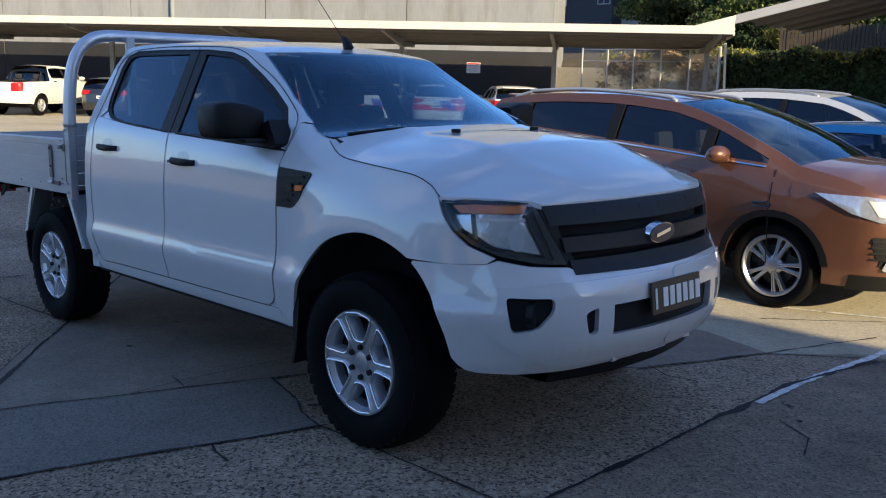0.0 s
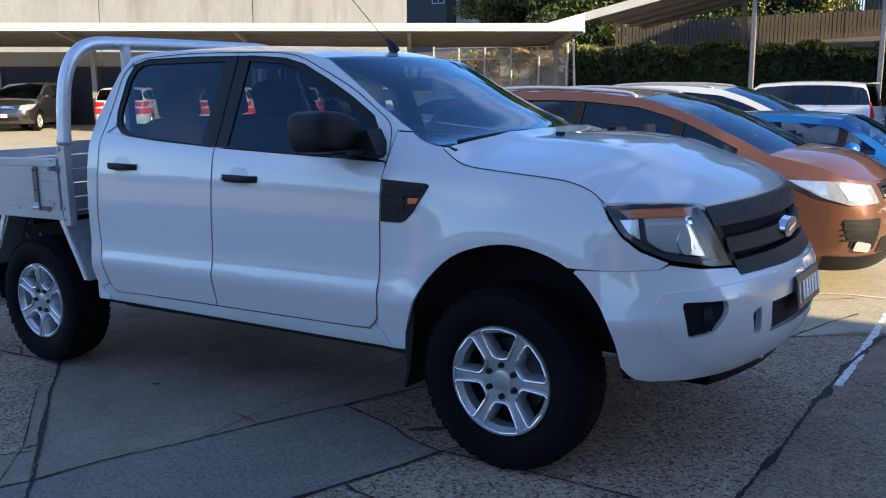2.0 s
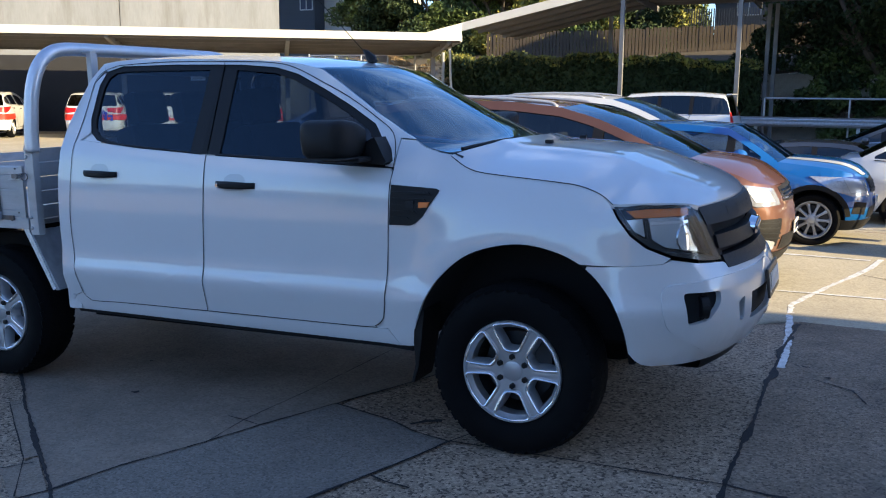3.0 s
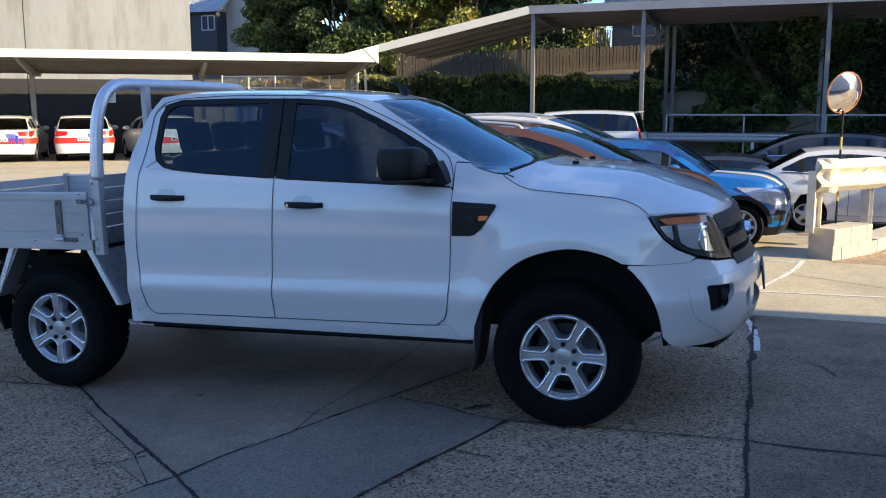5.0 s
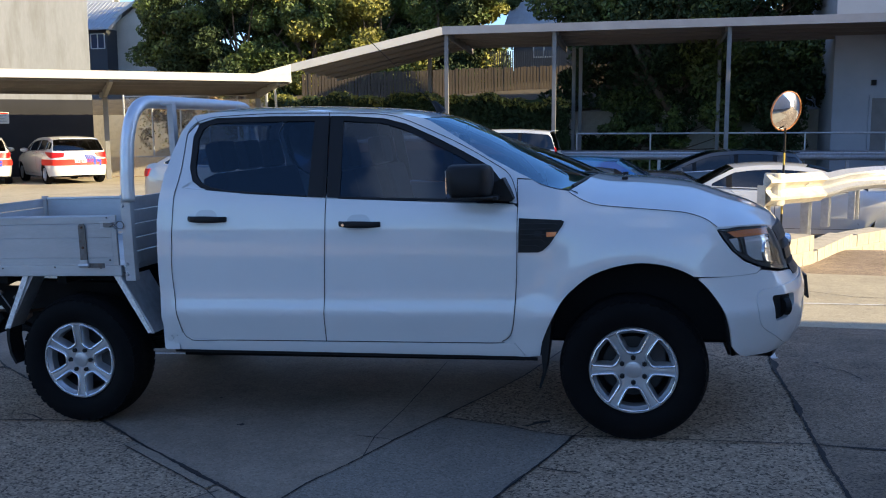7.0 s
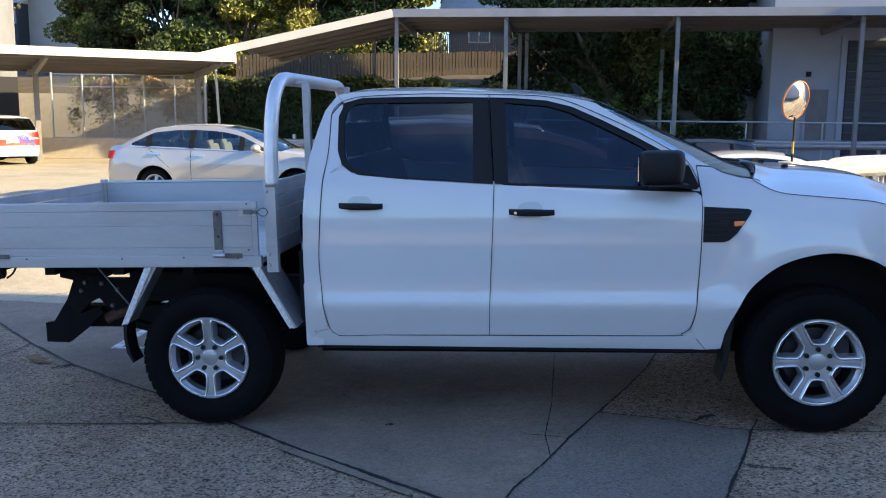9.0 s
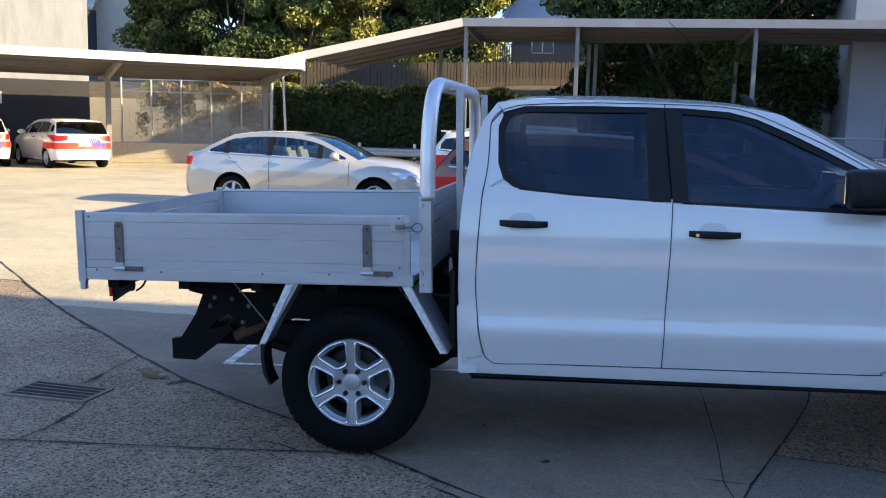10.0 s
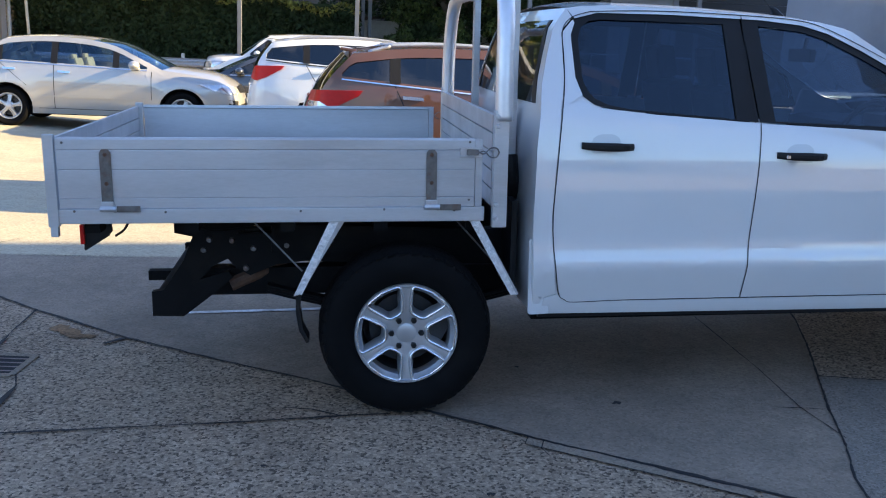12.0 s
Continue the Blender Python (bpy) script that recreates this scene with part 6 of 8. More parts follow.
    # centre sheets
    def sheet(nm, pts, crowns, mat, lab="", p=2.2, off=0.0):
        n = len(pts)
        rows = []
        for i, (u, z) in enumerate(pts):
            t = i / (n - 1)
            du = crowns[0][0] + (crowns[1][0] - crowns[0][0]) * t
            dz = crowns[0][1] + (crowns[1][1] - crowns[0][1]) * t
            rows.append((B.at(su(u), z, off), du, dz))
        b = bmesh.new()
        bridge(b, rows, 18, p)
        skin(nm, b, mat, root, lab)
        return rows

    hp = segs["bonnet"]
    rows = []
    e0 = B.at(sf, z_n)
    rows.append((e0, B.at(sv(0.001), z_n).x - e0.x, 0.0))
    for i, (u, z) in enumerate(hp):
        if su(u) < sf - 0.05:
            t = i / (len(hp) - 1)
            rows.append((B.at(su(u), z), 0.09 * (1 - t) + 0.12 * t, 0.05 + 0.02 * math.sin(math.pi * t)))
    b = bmesh.new()
    bridge(b, rows, 20, 2.6)
    bn = skin("bonnet", b, paint_mat, root)
    if bonnet_stripe:
        for v0, v1 in ((-0.48, -0.34), (0.34, 0.48)):
            b = bmesh.new()
            prev = None
            for pt, du, dz in rows:
                pair = []
                for v in (v0, v1):
                    q = v / abs(pt[1])
                    pair.append(b.verts.new((pt[0] + du * (1 - q * q), v, pt[2] + dz * (1 - abs(q) ** 2.6) + 0.004)))
                if prev:
                    b.faces.new((prev[0], pair[0], pair[1], prev[1])).smooth = True
                prev = pair
            part("bonnet_stripe", b, WHITE, bn, "white bonnet stripe")
    sheet("windscreen", segs["pillar"], ((0.13, 0.03), (0.10, 0.035)), SCREEN if glass_mat is not TINT else SCREEN, "windscreen", 2.0, -0.006)
    sheet("roof", segs["roof"], ((0.10, 0.035), (-0.06, 0.035)), roof_mat or paint_mat)
    if kind == "pickup":
        sheet("cab_rear", segs["rear"], ((-0.02, 0.02), (-0.02, 0.0)), glass_mat, "rear cab window")
        sheet("tub_cover", segs["boot"], ((0, 0.01), (0, 0.01)), PLASTIC, "black tub cover")
        b = bmesh.new()
        tube(b, [(0.35, -0.62, 1.24), (0.50, -0.60, 1.55), (0.55, -0.5, 1.60), (0.55, 0.5, 1.60), (0.50, 0.60, 1.55), (0.35, 0.62, 1.24)], 0.035, 10)
        part("sports_bar", b, PLASTIC, root, "black sports bar")
    else:
        sheet("rear_window", segs["rear"], ((-0.06, 0.03), (-0.09, 0.0)), glass_mat, "rear window", 2.0, -0.005)
        rr = [(B.at(su(u), z), -0.06 if kind == "sedan" else -0.10, 0.03 if kind == "sedan" else 0.0) for u, z in segs["boot"] if su(u) > sr + 0.03]
        er = B.at(sr, ztl)
        rr.append((er, B.at(sv(0.001, False), ztl).x - er.x, 0.0))
        b = bmesh.new()
        bridge(b, rr, 18, 2.4)
        skin("boot_lid", b, paint_mat, root)
    if kind in ("suv", "crossover", "hatch", "mini", "box"):
        u, z = S["roof"][-1][0] * lx, S["roof"][-1][1] * H
        b = bmesh.new()
        box(b, (u - 0.02, 0, z + 0.032), (0.15, hw * 1.15, 0.03), pose(0, 0, 0, 0, 6, 0), bevel=0.012)
        part("roof_spoiler", b, paint_mat, root)
    # lamps
    l0, l1 = S["lamp"][0] * H, S["lamp"][1] * H
    pan("headlamp", [(su(u1 - 0.72), l1 - 0.01), (su(u1 - 0.35), l1 - 0.012), (sv(hw * 0.66), l1 - 0.05), (sv(hw * 0.60), l0 + 0.01), (su(u1 - 0.25), l0), (su(u1 - 0.45), l0 + 0.06)], WHITELENS, 0.014, "clear headlamp", lip=0.02, step=0.06)
    pan("lamp_bowl", [(su(u1 - 0.34), l1 - 0.04), (sv(hw * 0.76), l1 - 0.06), (sv(hw * 0.70), l0 + 0.04), (su(u1 - 0.27), l0 + 0.045)], GREYP, 0.019, "grey lamp bowl", lip=0.006, step=0.06)
    t0, t1 = S["tail"][0] * H, S["tail"][1] * H
    if kind in ("suv", "crossover", "hatch"):
        tl = [(sv(hw * 0.52, False), t1 - 0.02), (su(u0 + 0.25), t1), (su(u0 + 0.62), t1 + 0.01), (su(u0 + 0.58), t1 - 0.04), (su(u0 + 0.34), t0 + 0.05), (su(u0 + 0.2), t0), (sv(hw * 0.56, False), t0 + 0.04)]
    elif kind == "box":
        tl = [(sv(hw * 0.80, False), t1), (su(u0 + 0.20), t1), (su(u0 + 0.2), t0), (sv(hw * 0.80, False), t0)]
    else:
        tl = [(sv(hw * 0.60, False), t1 - 0.02), (su(u0 + 0.16), t1), (su(u0 + 0.30), t1), (su(u0 + 0.25), t0 + 0.02), (sv(hw * 0.60, False), t0)]
    pan("tail_lamp", tl, REDLENS, 0.018, "red tail lamp", lip=0.03, step=0.06)
    if kind == "crossover":
        pan("reversing_lamp", [(sv(hw * 0.62, False), t0 + 0.055), (su(u0 + 0.20), t0 + 0.03), (su(u0 + 0.30), t0 + 0.07), (su(u0 + 0.22), t0 + 0.11), (sv(hw * 0.62, False), t0 + 0.10)], WHITELENS, 0.024, "clear reversing lamp", lip=0.01, step=0.06)
    # grille, intakes, plates
    b = bmesh.new()
    for sd in (-1, 1):
        B.panel(b, [(sv(0.0005), l1 - 0.02), (sv(hw * 0.50), l1 - 0.05), (sv(hw * 0.46), l0 + 0.03), (sv(0.0005), l0 + 0.01)], 0.003, side=sd, lip=0.01, step=0.1)
    gr = skin("grille", b, PLASTIC, root, "black grille")
    for k in range(3):
        b = bmesh.new()
        z = l0 + 0.045 + k * (l1 - l0 - 0.10) / 3
        for sd in (-1, 1):
            B.panel(b, [(sv(0.0005), z + 0.022), (sv(hw * 0.46), z + 0.02), (sv(hw * 0.46), z), (sv(0.0005), z)], 0.012, side=sd, lip=0.01, step=0.2)
        skin("grille_slat", b, CHROME if grille_chrome else GRAPHITE, gr)
    b = bmesh.new()
    for sd in (-1, 1):
        B.panel(b, [(sv(0.0005), sill + 0.25), (sv(hw * 0.55), sill + 0.24), (sv(hw * 0.6), sill + 0.12), (sv(0.0005), sill + 0.1)], 0.003, side=sd, lip=0.01, step=0.1)
    skin("lower_intake", b, PLASTIC, root, "black lower air intake")
    pan("fog_surround", [(sv(hw * 0.66), sill + 0.30), (sv(hw * 0.84), sill + 0.32), (sv(hw * 0.86), sill + 0.18), (sv(hw * 0.68), sill + 0.16)], PLASTIC, 0.003, "black fog lamp surround")
    if kind == "crossover":
        pan("side_grille", soft([(sv(hw * 0.58), sill + 0.40), (su(u1 - 0.30), sill + 0.40), (su(u1 - 0.26), sill + 0.24), (sv(hw * 0.66), sill + 0.15)], 0.03, 3), PLASTIC, 0.006, "black slatted side grille")
        for k in range(4):
            z = sill + 0.22 + 0.045 * k
            pan("grille_slat", [(sv(hw * 0.62), z), (su(u1 - 0.29), z + 0.01), (su(u1 - 0.29), z + 0.022), (sv(hw * 0.62), z + 0.012)], GRAPHITE, 0.014, "", gr, lip=0.008)
        pan("fog_lamp", soft([(sv(hw * 0.70), sill + 0.20), (su(u1 - 0.20), sill + 0.23), (su(u1 - 0.22), sill + 0.15), (sv(hw * 0.72), sill + 0.13)], 0.02, 3), WHITELENS, 0.018, "chrome-edged fog lamp", lip=0.012)
        pan("fender_vent", [(cu - 0.30, zb0 - 0.245), (cu - 0.16, zb0 - 0.235), (cu - 0.13, zb0 - 0.262), (cu - 0.15, zb0 - 0.285), (cu - 0.29, zb0 - 0.278)], CHROME, 0.012, "chrome fender vent")
        pan("vent_opening", [(cu - 0.285, zb0 - 0.252), (cu - 0.17, zb0 - 0.244), (cu - 0.15, zb0 - 0.262), (cu - 0.165, zb0 - 0.276), (cu - 0.28, zb0 - 0.270)], GAP, 0.016, lip=0.004)
    if plate:
        for x, rz in ((u1 + 0.008, 0), (u0 - 0.006, 180)):
            b = bmesh.new()
            z = sill + 0.28 if rz == 0 else sill + (0.5 if kind in ("suv", "crossover", "hatch", "mini", "box") else 0.32)
            x_ = x if rz == 0 else float(B.at(sv(0.001, False), z).x) - 0.008
            box(b, (x_, 0, z), (0.012, 0.37, 0.11), bevel=0.003)
            pl_ = part("number_plate", b, PLATEW, root, "white number plate")
            for k in range(6):
                b = bmesh.new()
                box(b, (x_ + (0.007 if rz == 0 else -0.007), -0.125 + 0.05 * k, z), (0.004, 0.03, 0.062))
                part("plate_bar", b, BADGE, pl_)
    # mirrors, cabin, underbody
    for sd in (-1, 1):
        b = bmesh.new()
        p = B.at(su(cu - (0.62 if kind == "crossover" else 0.42)), zb0 + 0.10, 0.10, sd)
        bmesh.ops.create_uvsphere(b, u_segments=14, v_segments=10, radius=1, matrix=Matrix.Translation(p) @ Matrix.Diagonal((0.09, 0.13, 0.075, 1)))
        box(b, p + Vector((0.02, -sd * 0.12, -0.05)), (0.08, 0.10, 0.03))
        part("door_mirror", b, paint_mat, root, smooth=True)
    b = bmesh.new()
    box(b, ((cu + ru) / 2 + 0.1, 0, sill + 0.10), (cu - ru - 0.5, W - 0.26, 0.06))
    box(b, (cu - 0.30, 0, zb0 - 0.10), (0.5, W - 0.34, 0.18), bevel=0.05)
    part("cabin_lining", b, CABIN, root, "dark cabin lining")
    for u in ((cu - 1.35, cu - 2.25) if kind != "mini" else (cu - 1.2,)):
        for v in (-0.37, 0.37):
            b = bmesh.new()
            box(b, (u + 0.2, v, sill + 0.30), (0.5, 0.48, 0.18), bevel=0.05)
            box(b, (u - 0.06, v, sill + 0.62), (0.14, 0.46, 0.55), pose(0, 0, 0, 0, -14, 0), bevel=0.05)
            box(b, (u - 0.15, v, zb0 + 0.14), (0.09, 0.25, 0.17), pose(0, 0, 0, 0, -8, 0), bevel=0.04)
            part("seat", b, seats, root, "seat with headrest")
    b = bmesh.new()
    box(b, (wb / 2, 0, sill + 0.02), (u1 - u0 - 0.7, W - 0.3, 0.08))
    for c in (0.0, wb):
        box(b, (c, 0, R + 0.16), (ra * 2 + 0.02, W - 0.62, 0.5))
    part("underbody", b, GAP, root)
    for c in (0.0, wb):
        for sd in (-1, 1):
            b = bmesh.new()
            ring = []
            for k in range(15):
                t = math.radians(-5 + 190 * k / 14)
                u, z = c + (ra + 0.004) * math.cos(t), R + (ra + 0.004) * math.sin(t)
                ring.append((b.verts.new(B.at(su(u), z, -0.014, sd)), b.verts.new((u, sd * (hw - 0.34), z))))
            for a_, c_ in zip(ring, ring[1:]):
                b.faces.new((a_[0], c_[0], c_[1], a_[1]))
            part("wheel_arch_liner", b, GAP, root)
    ws = wheel_set(R, rim, spokes, fat)
    for i, c in enumerate((0.0, wb)):
        add_wheel(root, ws, c, -(hw - 0.125), R, False, 13 * i + 7)
        add_wheel(root, ws, c, hw - 0.125, R, True, 31 * i)
    if rails:
        for sd in (-1, 1):
            b = bmesh.new()
            pts = [B.at(su(u), topz(u) , -0.05, sd) + Vector((0, 0, h_)) for u, h_ in ((S["roof"][0][0] - 0.05, 0.0), (S["roof"][0][0] - 0.2, 0.032), (0.6, 0.036), (0.0, 0.036), (S["roof"][-1][0] + 0.35, 0.032), (S["roof"][-1][0] + 0.15, 0.0))]
            tube(b, spline(pts, 5), 0.018, 8)
            part("roof_rail", b, ALU, root, "satin roof rail", smooth=True)
    if band:
        # coloured tape round the lower body and a slanted mark on the tail
        zb_, zt_ = 0.585 * H, 0.765 * H
        pan("tape_band", [(sv(0.002, False), zb_), (su(u0 + 0.4), zb_), (su(u0 + 0.9), zb_), (su(u0 + 0.9), zt_), (su(u0 + 0.4), zt_), (sv(0.002, False), zt_)], RED, 0.012, "red tape band", body, lip=0, step=0.06)
        for k in range(5):
            v = 0.20 + 0.06 * k
            b = bmesh.new()
            B.panel(b, [(sv(v, False), 0.66 * H), (sv(v + 0.034, False), 0.66 * H), (sv(v - 0.04, False), 0.90 * H), (sv(v - 0.074, False), 0.90 * H)], 0.019, side=-1, lip=0, step=0.05)
            skin("tape_mark", b, BLUEBAND, body, "blue slanted tape mark")
        for pl_ in ([(0.42, 0.86), (0.50, 0.84), (0.47, 0.58), (0.40, 0.60)], [(0.505, 0.76), (0.66, 0.74), (0.66, 0.66), (0.505, 0.68)], [(0.60, 0.655), (0.66, 0.655), (0.64, 0.56), (0.58, 0.57)]):
            b = bmesh.new()
            B.panel(b, [(sv(v, False), z * H) for v, z in pl_], 0.020, side=-1, lip=0, step=0.05)
            skin("tape_mark", b, BLUEBAND, body, "blue tape shape")
    return root


def place(x, y, heading, dz=0.0):
    return Matrix.Translation((x, y, gz(x, y) + dz)) @ Matrix.Rotation(radians(heading), 4, "Z")


build_car("crossover", place(0.22, 4.54, 0.0), BRONZE, "metallic bronze sport utility wagon with roof rails", "car", R=0.35, rim=0.245, spokes=-5, fat=0.40, rails=True, name="bronze_wagon", cladding=PLASTIC, seats=BEIGE, grille_chrome=True)
build_car("suv", place(-0.65, 10.05, 0.0), WHITE, "white sport utility wagon with black roof rails", "car", H=1.045, lx=1.07, R=0.37, rim=0.24, spokes=5, fat=0.7, rails=True, name="white_wagon", trim=PLASTIC)
build_car("mini", place(1.47, 7.70, 0.0), BLUE, "blue small hatchback with white bonnet stripes", "car", R=0.31, rim=0.215, spokes=10, fat=0.4, name="blue_hatchback", cladding=PLASTIC, bonnet_stripe=True, glass_mat=TINT, trim=PLASTIC)
build_car("box", place(-0.1, 22.4, 180.0, -0.05), WHITE, "large white off-road wagon parked nose in", "car", R=0.38, rim=0.23, spokes=6, fat=0.8, name="white_off_roader")
build_car("sedan", place(-5.45, 11.75, 0.0), SILVER, "silver four-door sedan with rub strips", "car", H=1.0, R=0.325, rim=0.205, spokes=5, fat=0.8, name="silver_sedan", trim=CHROME, glass_mat=SCREEN, seats=BEIGE)
build_car("sedan", place(4.95, 12.1, 0.0), WHITE, "small white sedan beside the guard rail", "car", H=0.97, lx=0.92, R=0.30, rim=0.18, spokes=5, fat=0.8, name="white_sedan", trim=PLASTIC)
build_car("sedan", place(4.2, 15.2, 180.0, -0.3), NAVY, "dark blue two-tone sedan", "car", H=0.98, R=0.32, rim=0.21, spokes=5, fat=0.8, name="dark_sedan")
build_car("suv", place(6.6, 19.2, 180.0, -0.25), BLACKP, "black wagon parked under the tree", "car", H=1.06, lx=1.05, R=0.36, rim=0.23, spokes=5, fat=0.8, name="black_wagon")
build_car("sedan", place(-0.1, 14.9, 180.0), NAVY, "dark grey sedan behind the silver sedan", "car", R=0.32, rim=0.2, spokes=5, fat=0.8, name="grey_sedan")
build_car("suv", place(12.6, 15.5, 180.0, -0.35), GREYP, "silver wagon behind the guard rail", "car", H=1.0, lx=1.02, R=0.345, rim=0.22, spokes=5, fat=0.8, rails=True, name="silver_wagon")

# cars under the long carport, tails to the yard
CP_DIR = math.radians(36.0)
CP_T = Vector((math.cos(CP_DIR), math.sin(CP_DIR), 0))        # along the carport
CP_N = Vector((-math.sin(CP_DIR), math.cos(CP_DIR), 0))       # into it
CP_0 = Vector((-8.2, 23.7, 0))                               # its near corner


def bay(s, d, dz=0.0):
    p = CP_0 + s * CP_T + d * CP_N
    return p


for s, d, turn in ((-6.9, 1.5, 15), (-9.65, 2.1, 2), (-12.05, 2.0, -1), (-15.6, 2.1, 1)):
    p = bay(s, d)
    build_car("hatch", place(p.x, p.y, 126.0 + turn), WHITE, "white hatchback with red band and blue tape marks", "car", R=0.315, rim=0.2, spokes=5, fat=0.8, H=1.04, name="taped_hatchback", band=True, group="taped hatchbacks under the carport")
p = bay(-19.5, 4.9)
build_car("suv", place(p.x, p.y, -54.0), BLACKP, "black wagon parked nose out under the carport", "car", R=0.35, rim=0.22, spokes=5, fat=0.8, name="black_wagon", grille_chrome=True)
p = Vector((-26.6, 11.95, 0))
build_car("hatch", place(p.x, p.y, 128.0), BLACKP, "black hatchback under the carport", "car", R=0.315, rim=0.2, spokes=5, fat=0.8, name="black_hatchback")
p = Vector((-28.7, 9.4, 0))
build_car("pickup", place(p.x, p.y, 124.0), WHITE, "white dual-cab pickup with black sports bar", "truck", R=0.385, rim=0.222, spokes=6, fat=1.0, name="white_pickup")

# ---------------------------------------------------------------- long carport and the concrete building
def cp(s, d, z):
    p = CP_0 + s * CP_T + d * CP_N
    return Vector((p.x, p.y, z))


def slab(bm, pts, thick):
    """A thick sheet: its corner points and their copies below."""
    a = [bm.verts.new(p) for p in pts]
    b = [bm.verts.new(Vector(p) - Vector((0, 0, thick))) for p in pts]
    n = len(a)
    bm.faces.new(a)
    bm.faces.new(b[::-1])
    for i in range(n):
        bm.faces.new((a[i], b[i], b[(i + 1) % n], a[(i + 1) % n]))
    return bm


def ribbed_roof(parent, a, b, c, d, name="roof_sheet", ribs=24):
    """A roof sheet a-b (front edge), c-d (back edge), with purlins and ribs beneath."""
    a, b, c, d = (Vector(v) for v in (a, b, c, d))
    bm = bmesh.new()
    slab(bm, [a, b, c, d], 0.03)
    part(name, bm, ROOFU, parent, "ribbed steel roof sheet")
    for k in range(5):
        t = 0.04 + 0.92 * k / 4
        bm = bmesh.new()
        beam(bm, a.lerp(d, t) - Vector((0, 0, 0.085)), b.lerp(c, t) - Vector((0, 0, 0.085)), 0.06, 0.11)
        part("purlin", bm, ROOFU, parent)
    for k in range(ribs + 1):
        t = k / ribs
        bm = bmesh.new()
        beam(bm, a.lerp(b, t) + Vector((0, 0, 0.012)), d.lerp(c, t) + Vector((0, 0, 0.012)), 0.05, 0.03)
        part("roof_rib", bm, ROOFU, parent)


def build_carport_long():
    root = empty("carport", Matrix.Identity(4), "long steel carport with white fascia over parked cars", "carport", kind="structure")
    L = 34.0
    zf, zb = 3.42, 3.12
    bm = bmesh.new()
    beam(bm, cp(0, 0, 3.36), cp(-L, 0, 3.36), 0.06, 0.25)
    part("fascia", bm, ROOFW, root, "white fascia gutter")
    bm = bmesh.new()
    beam(bm, cp(0.0, 0.03, 3.31), cp(0.0, 5.5, 3.06), 0.05, 0.22)
    part("end_fascia", bm, ROOFW, root)
    ribbed_roof(root, cp(0, 0.03, 3.32), cp(-L, 0.03, 3.32), cp(-L, 5.6, 3.07), cp(0, 5.6, 3.07), ribs=60)
    for s in (-0.4, -5.7, -11.3, -17.0, -22.8, -28.5):
        base = cp(s, 3.3, 0)
        bm = bmesh.new()
        box(bm, cp(s, 3.3, (3.05 + gz(base.x, base.y)) / 2), (0.16, 0.16, 3.05 - gz(base.x, base.y)), Matrix.Rotation(CP_DIR, 4, "Z"), bevel=0.01)
        part("post", bm, POST, root, "grey steel post")
        bm = bmesh.new()
        a, b = cp(s, 0.12, 3.21), cp(s, 3.4, 2.90)
        pts = [(a + Vector((0, 0, 0.07)), a - Vector((0, 0, 0.06))), (b + Vector((0, 0, 0.14)), b - Vector((0, 0, 0.14)))]
        w = CP_T * 0.06
        vs = [[bm.verts.new(p + q) for p in (pts[i][0] + w, pts[i][0] - w, pts[i][1] - w, pts[i][1] + w)] for i in (0, 1) for q in (Vector(),)]
        for i in range(4):
            bm.faces.new((vs[0][i], vs[0][(i + 1) % 4], vs[1][(i + 1) % 4], vs[1][i]))
        bm.faces.new(vs[0])
        bm.faces.new(vs[1][::-1])
        part("bracket", bm, POST, root, "tapered cantilever bracket")
        bm = bmesh.new()
        beam(bm, cp(s, 3.3, 2.87), cp(s, 5.5, 2.93), 0.1, 0.2)
        part("bracket", bm, POST, root)
    bm = bmesh.new()
    tube(bm, [cp(0.30, 2.9, -0.1), cp(0.15, 2.9, 3.10)], 0.045, 10)
    part("downpipe", bm, ROOFW, root, "pale downpipe")
    return root


build_carport_long()


def build_warehouse():
    root = empty("warehouse", Matrix.Identity(4), "tall grey concrete tilt-up warehouse with charcoal band", "building", kind="structure")
    d, s0, s1, h = 7.0, -60.0, -5.9, 13.0
    rot = Matrix.Rotation(CP_DIR, 4, "Z")
    n = 9
    w = (s1 - s0) / n
    for k in range(n):
        bm = bmesh.new()
        c = cp(s0 + (k + 0.5) * w, d + 6.0, h / 2 - 0.5)
        box(bm, c, (w - 0.03, 12.0, h + 1.0), rot, bevel=0.015)
        part("wall_panel", bm, RENDERW, root, "grey concrete wall panel with water stains")
    bm = bmesh.new()
    box(bm, cp((s0 + s1) / 2, d + 6.05, h / 2 - 0.5), (s1 - s0 - 0.06, 11.9, h + 0.9), rot)
    part("wall_core", bm, RENDERW, root)
    for k in range(n):
        bm = bmesh.new()
        box(bm, cp(s0 + (k + 0.5) * w, d - 0.006, 1.3), (w - 0.03, 0.014, 3.0), rot)
        part("painted_band", bm, BANDW, root, "charcoal painted band")
    bm = bmesh.new()
    box(bm, cp(-9.1, d - 0.035, 2.12), (0.56, 0.02, 0.42), rot, bevel=0.004)
    sg = part("notice_board", bm, PLATEW, root, "white notice with red header")
    bm = bmesh.new()
    box(bm, cp(-9.1, d - 0.048, 2.285), (0.50, 0.006, 0.05), rot)
    part("notice_header", bm, RED, sg)
    for k in range(5):
        bm = bmesh.new()
        box(bm, cp(-9.1, d - 0.048, 2.21 - 0.055 * k), (0.44 - 0.06 * (k % 3), 0.006, 0.010), rot)
        part("notice_line", bm, POST, sg)
    bm = bmesh.new()
    tube(bm, [cp(-22.0, d - 0.08, 0.0), cp(-22.0, d - 0.08, 12.0)], 0.09, 10)
    part("downpipe", bm, RENDERW, root)


build_warehouse()


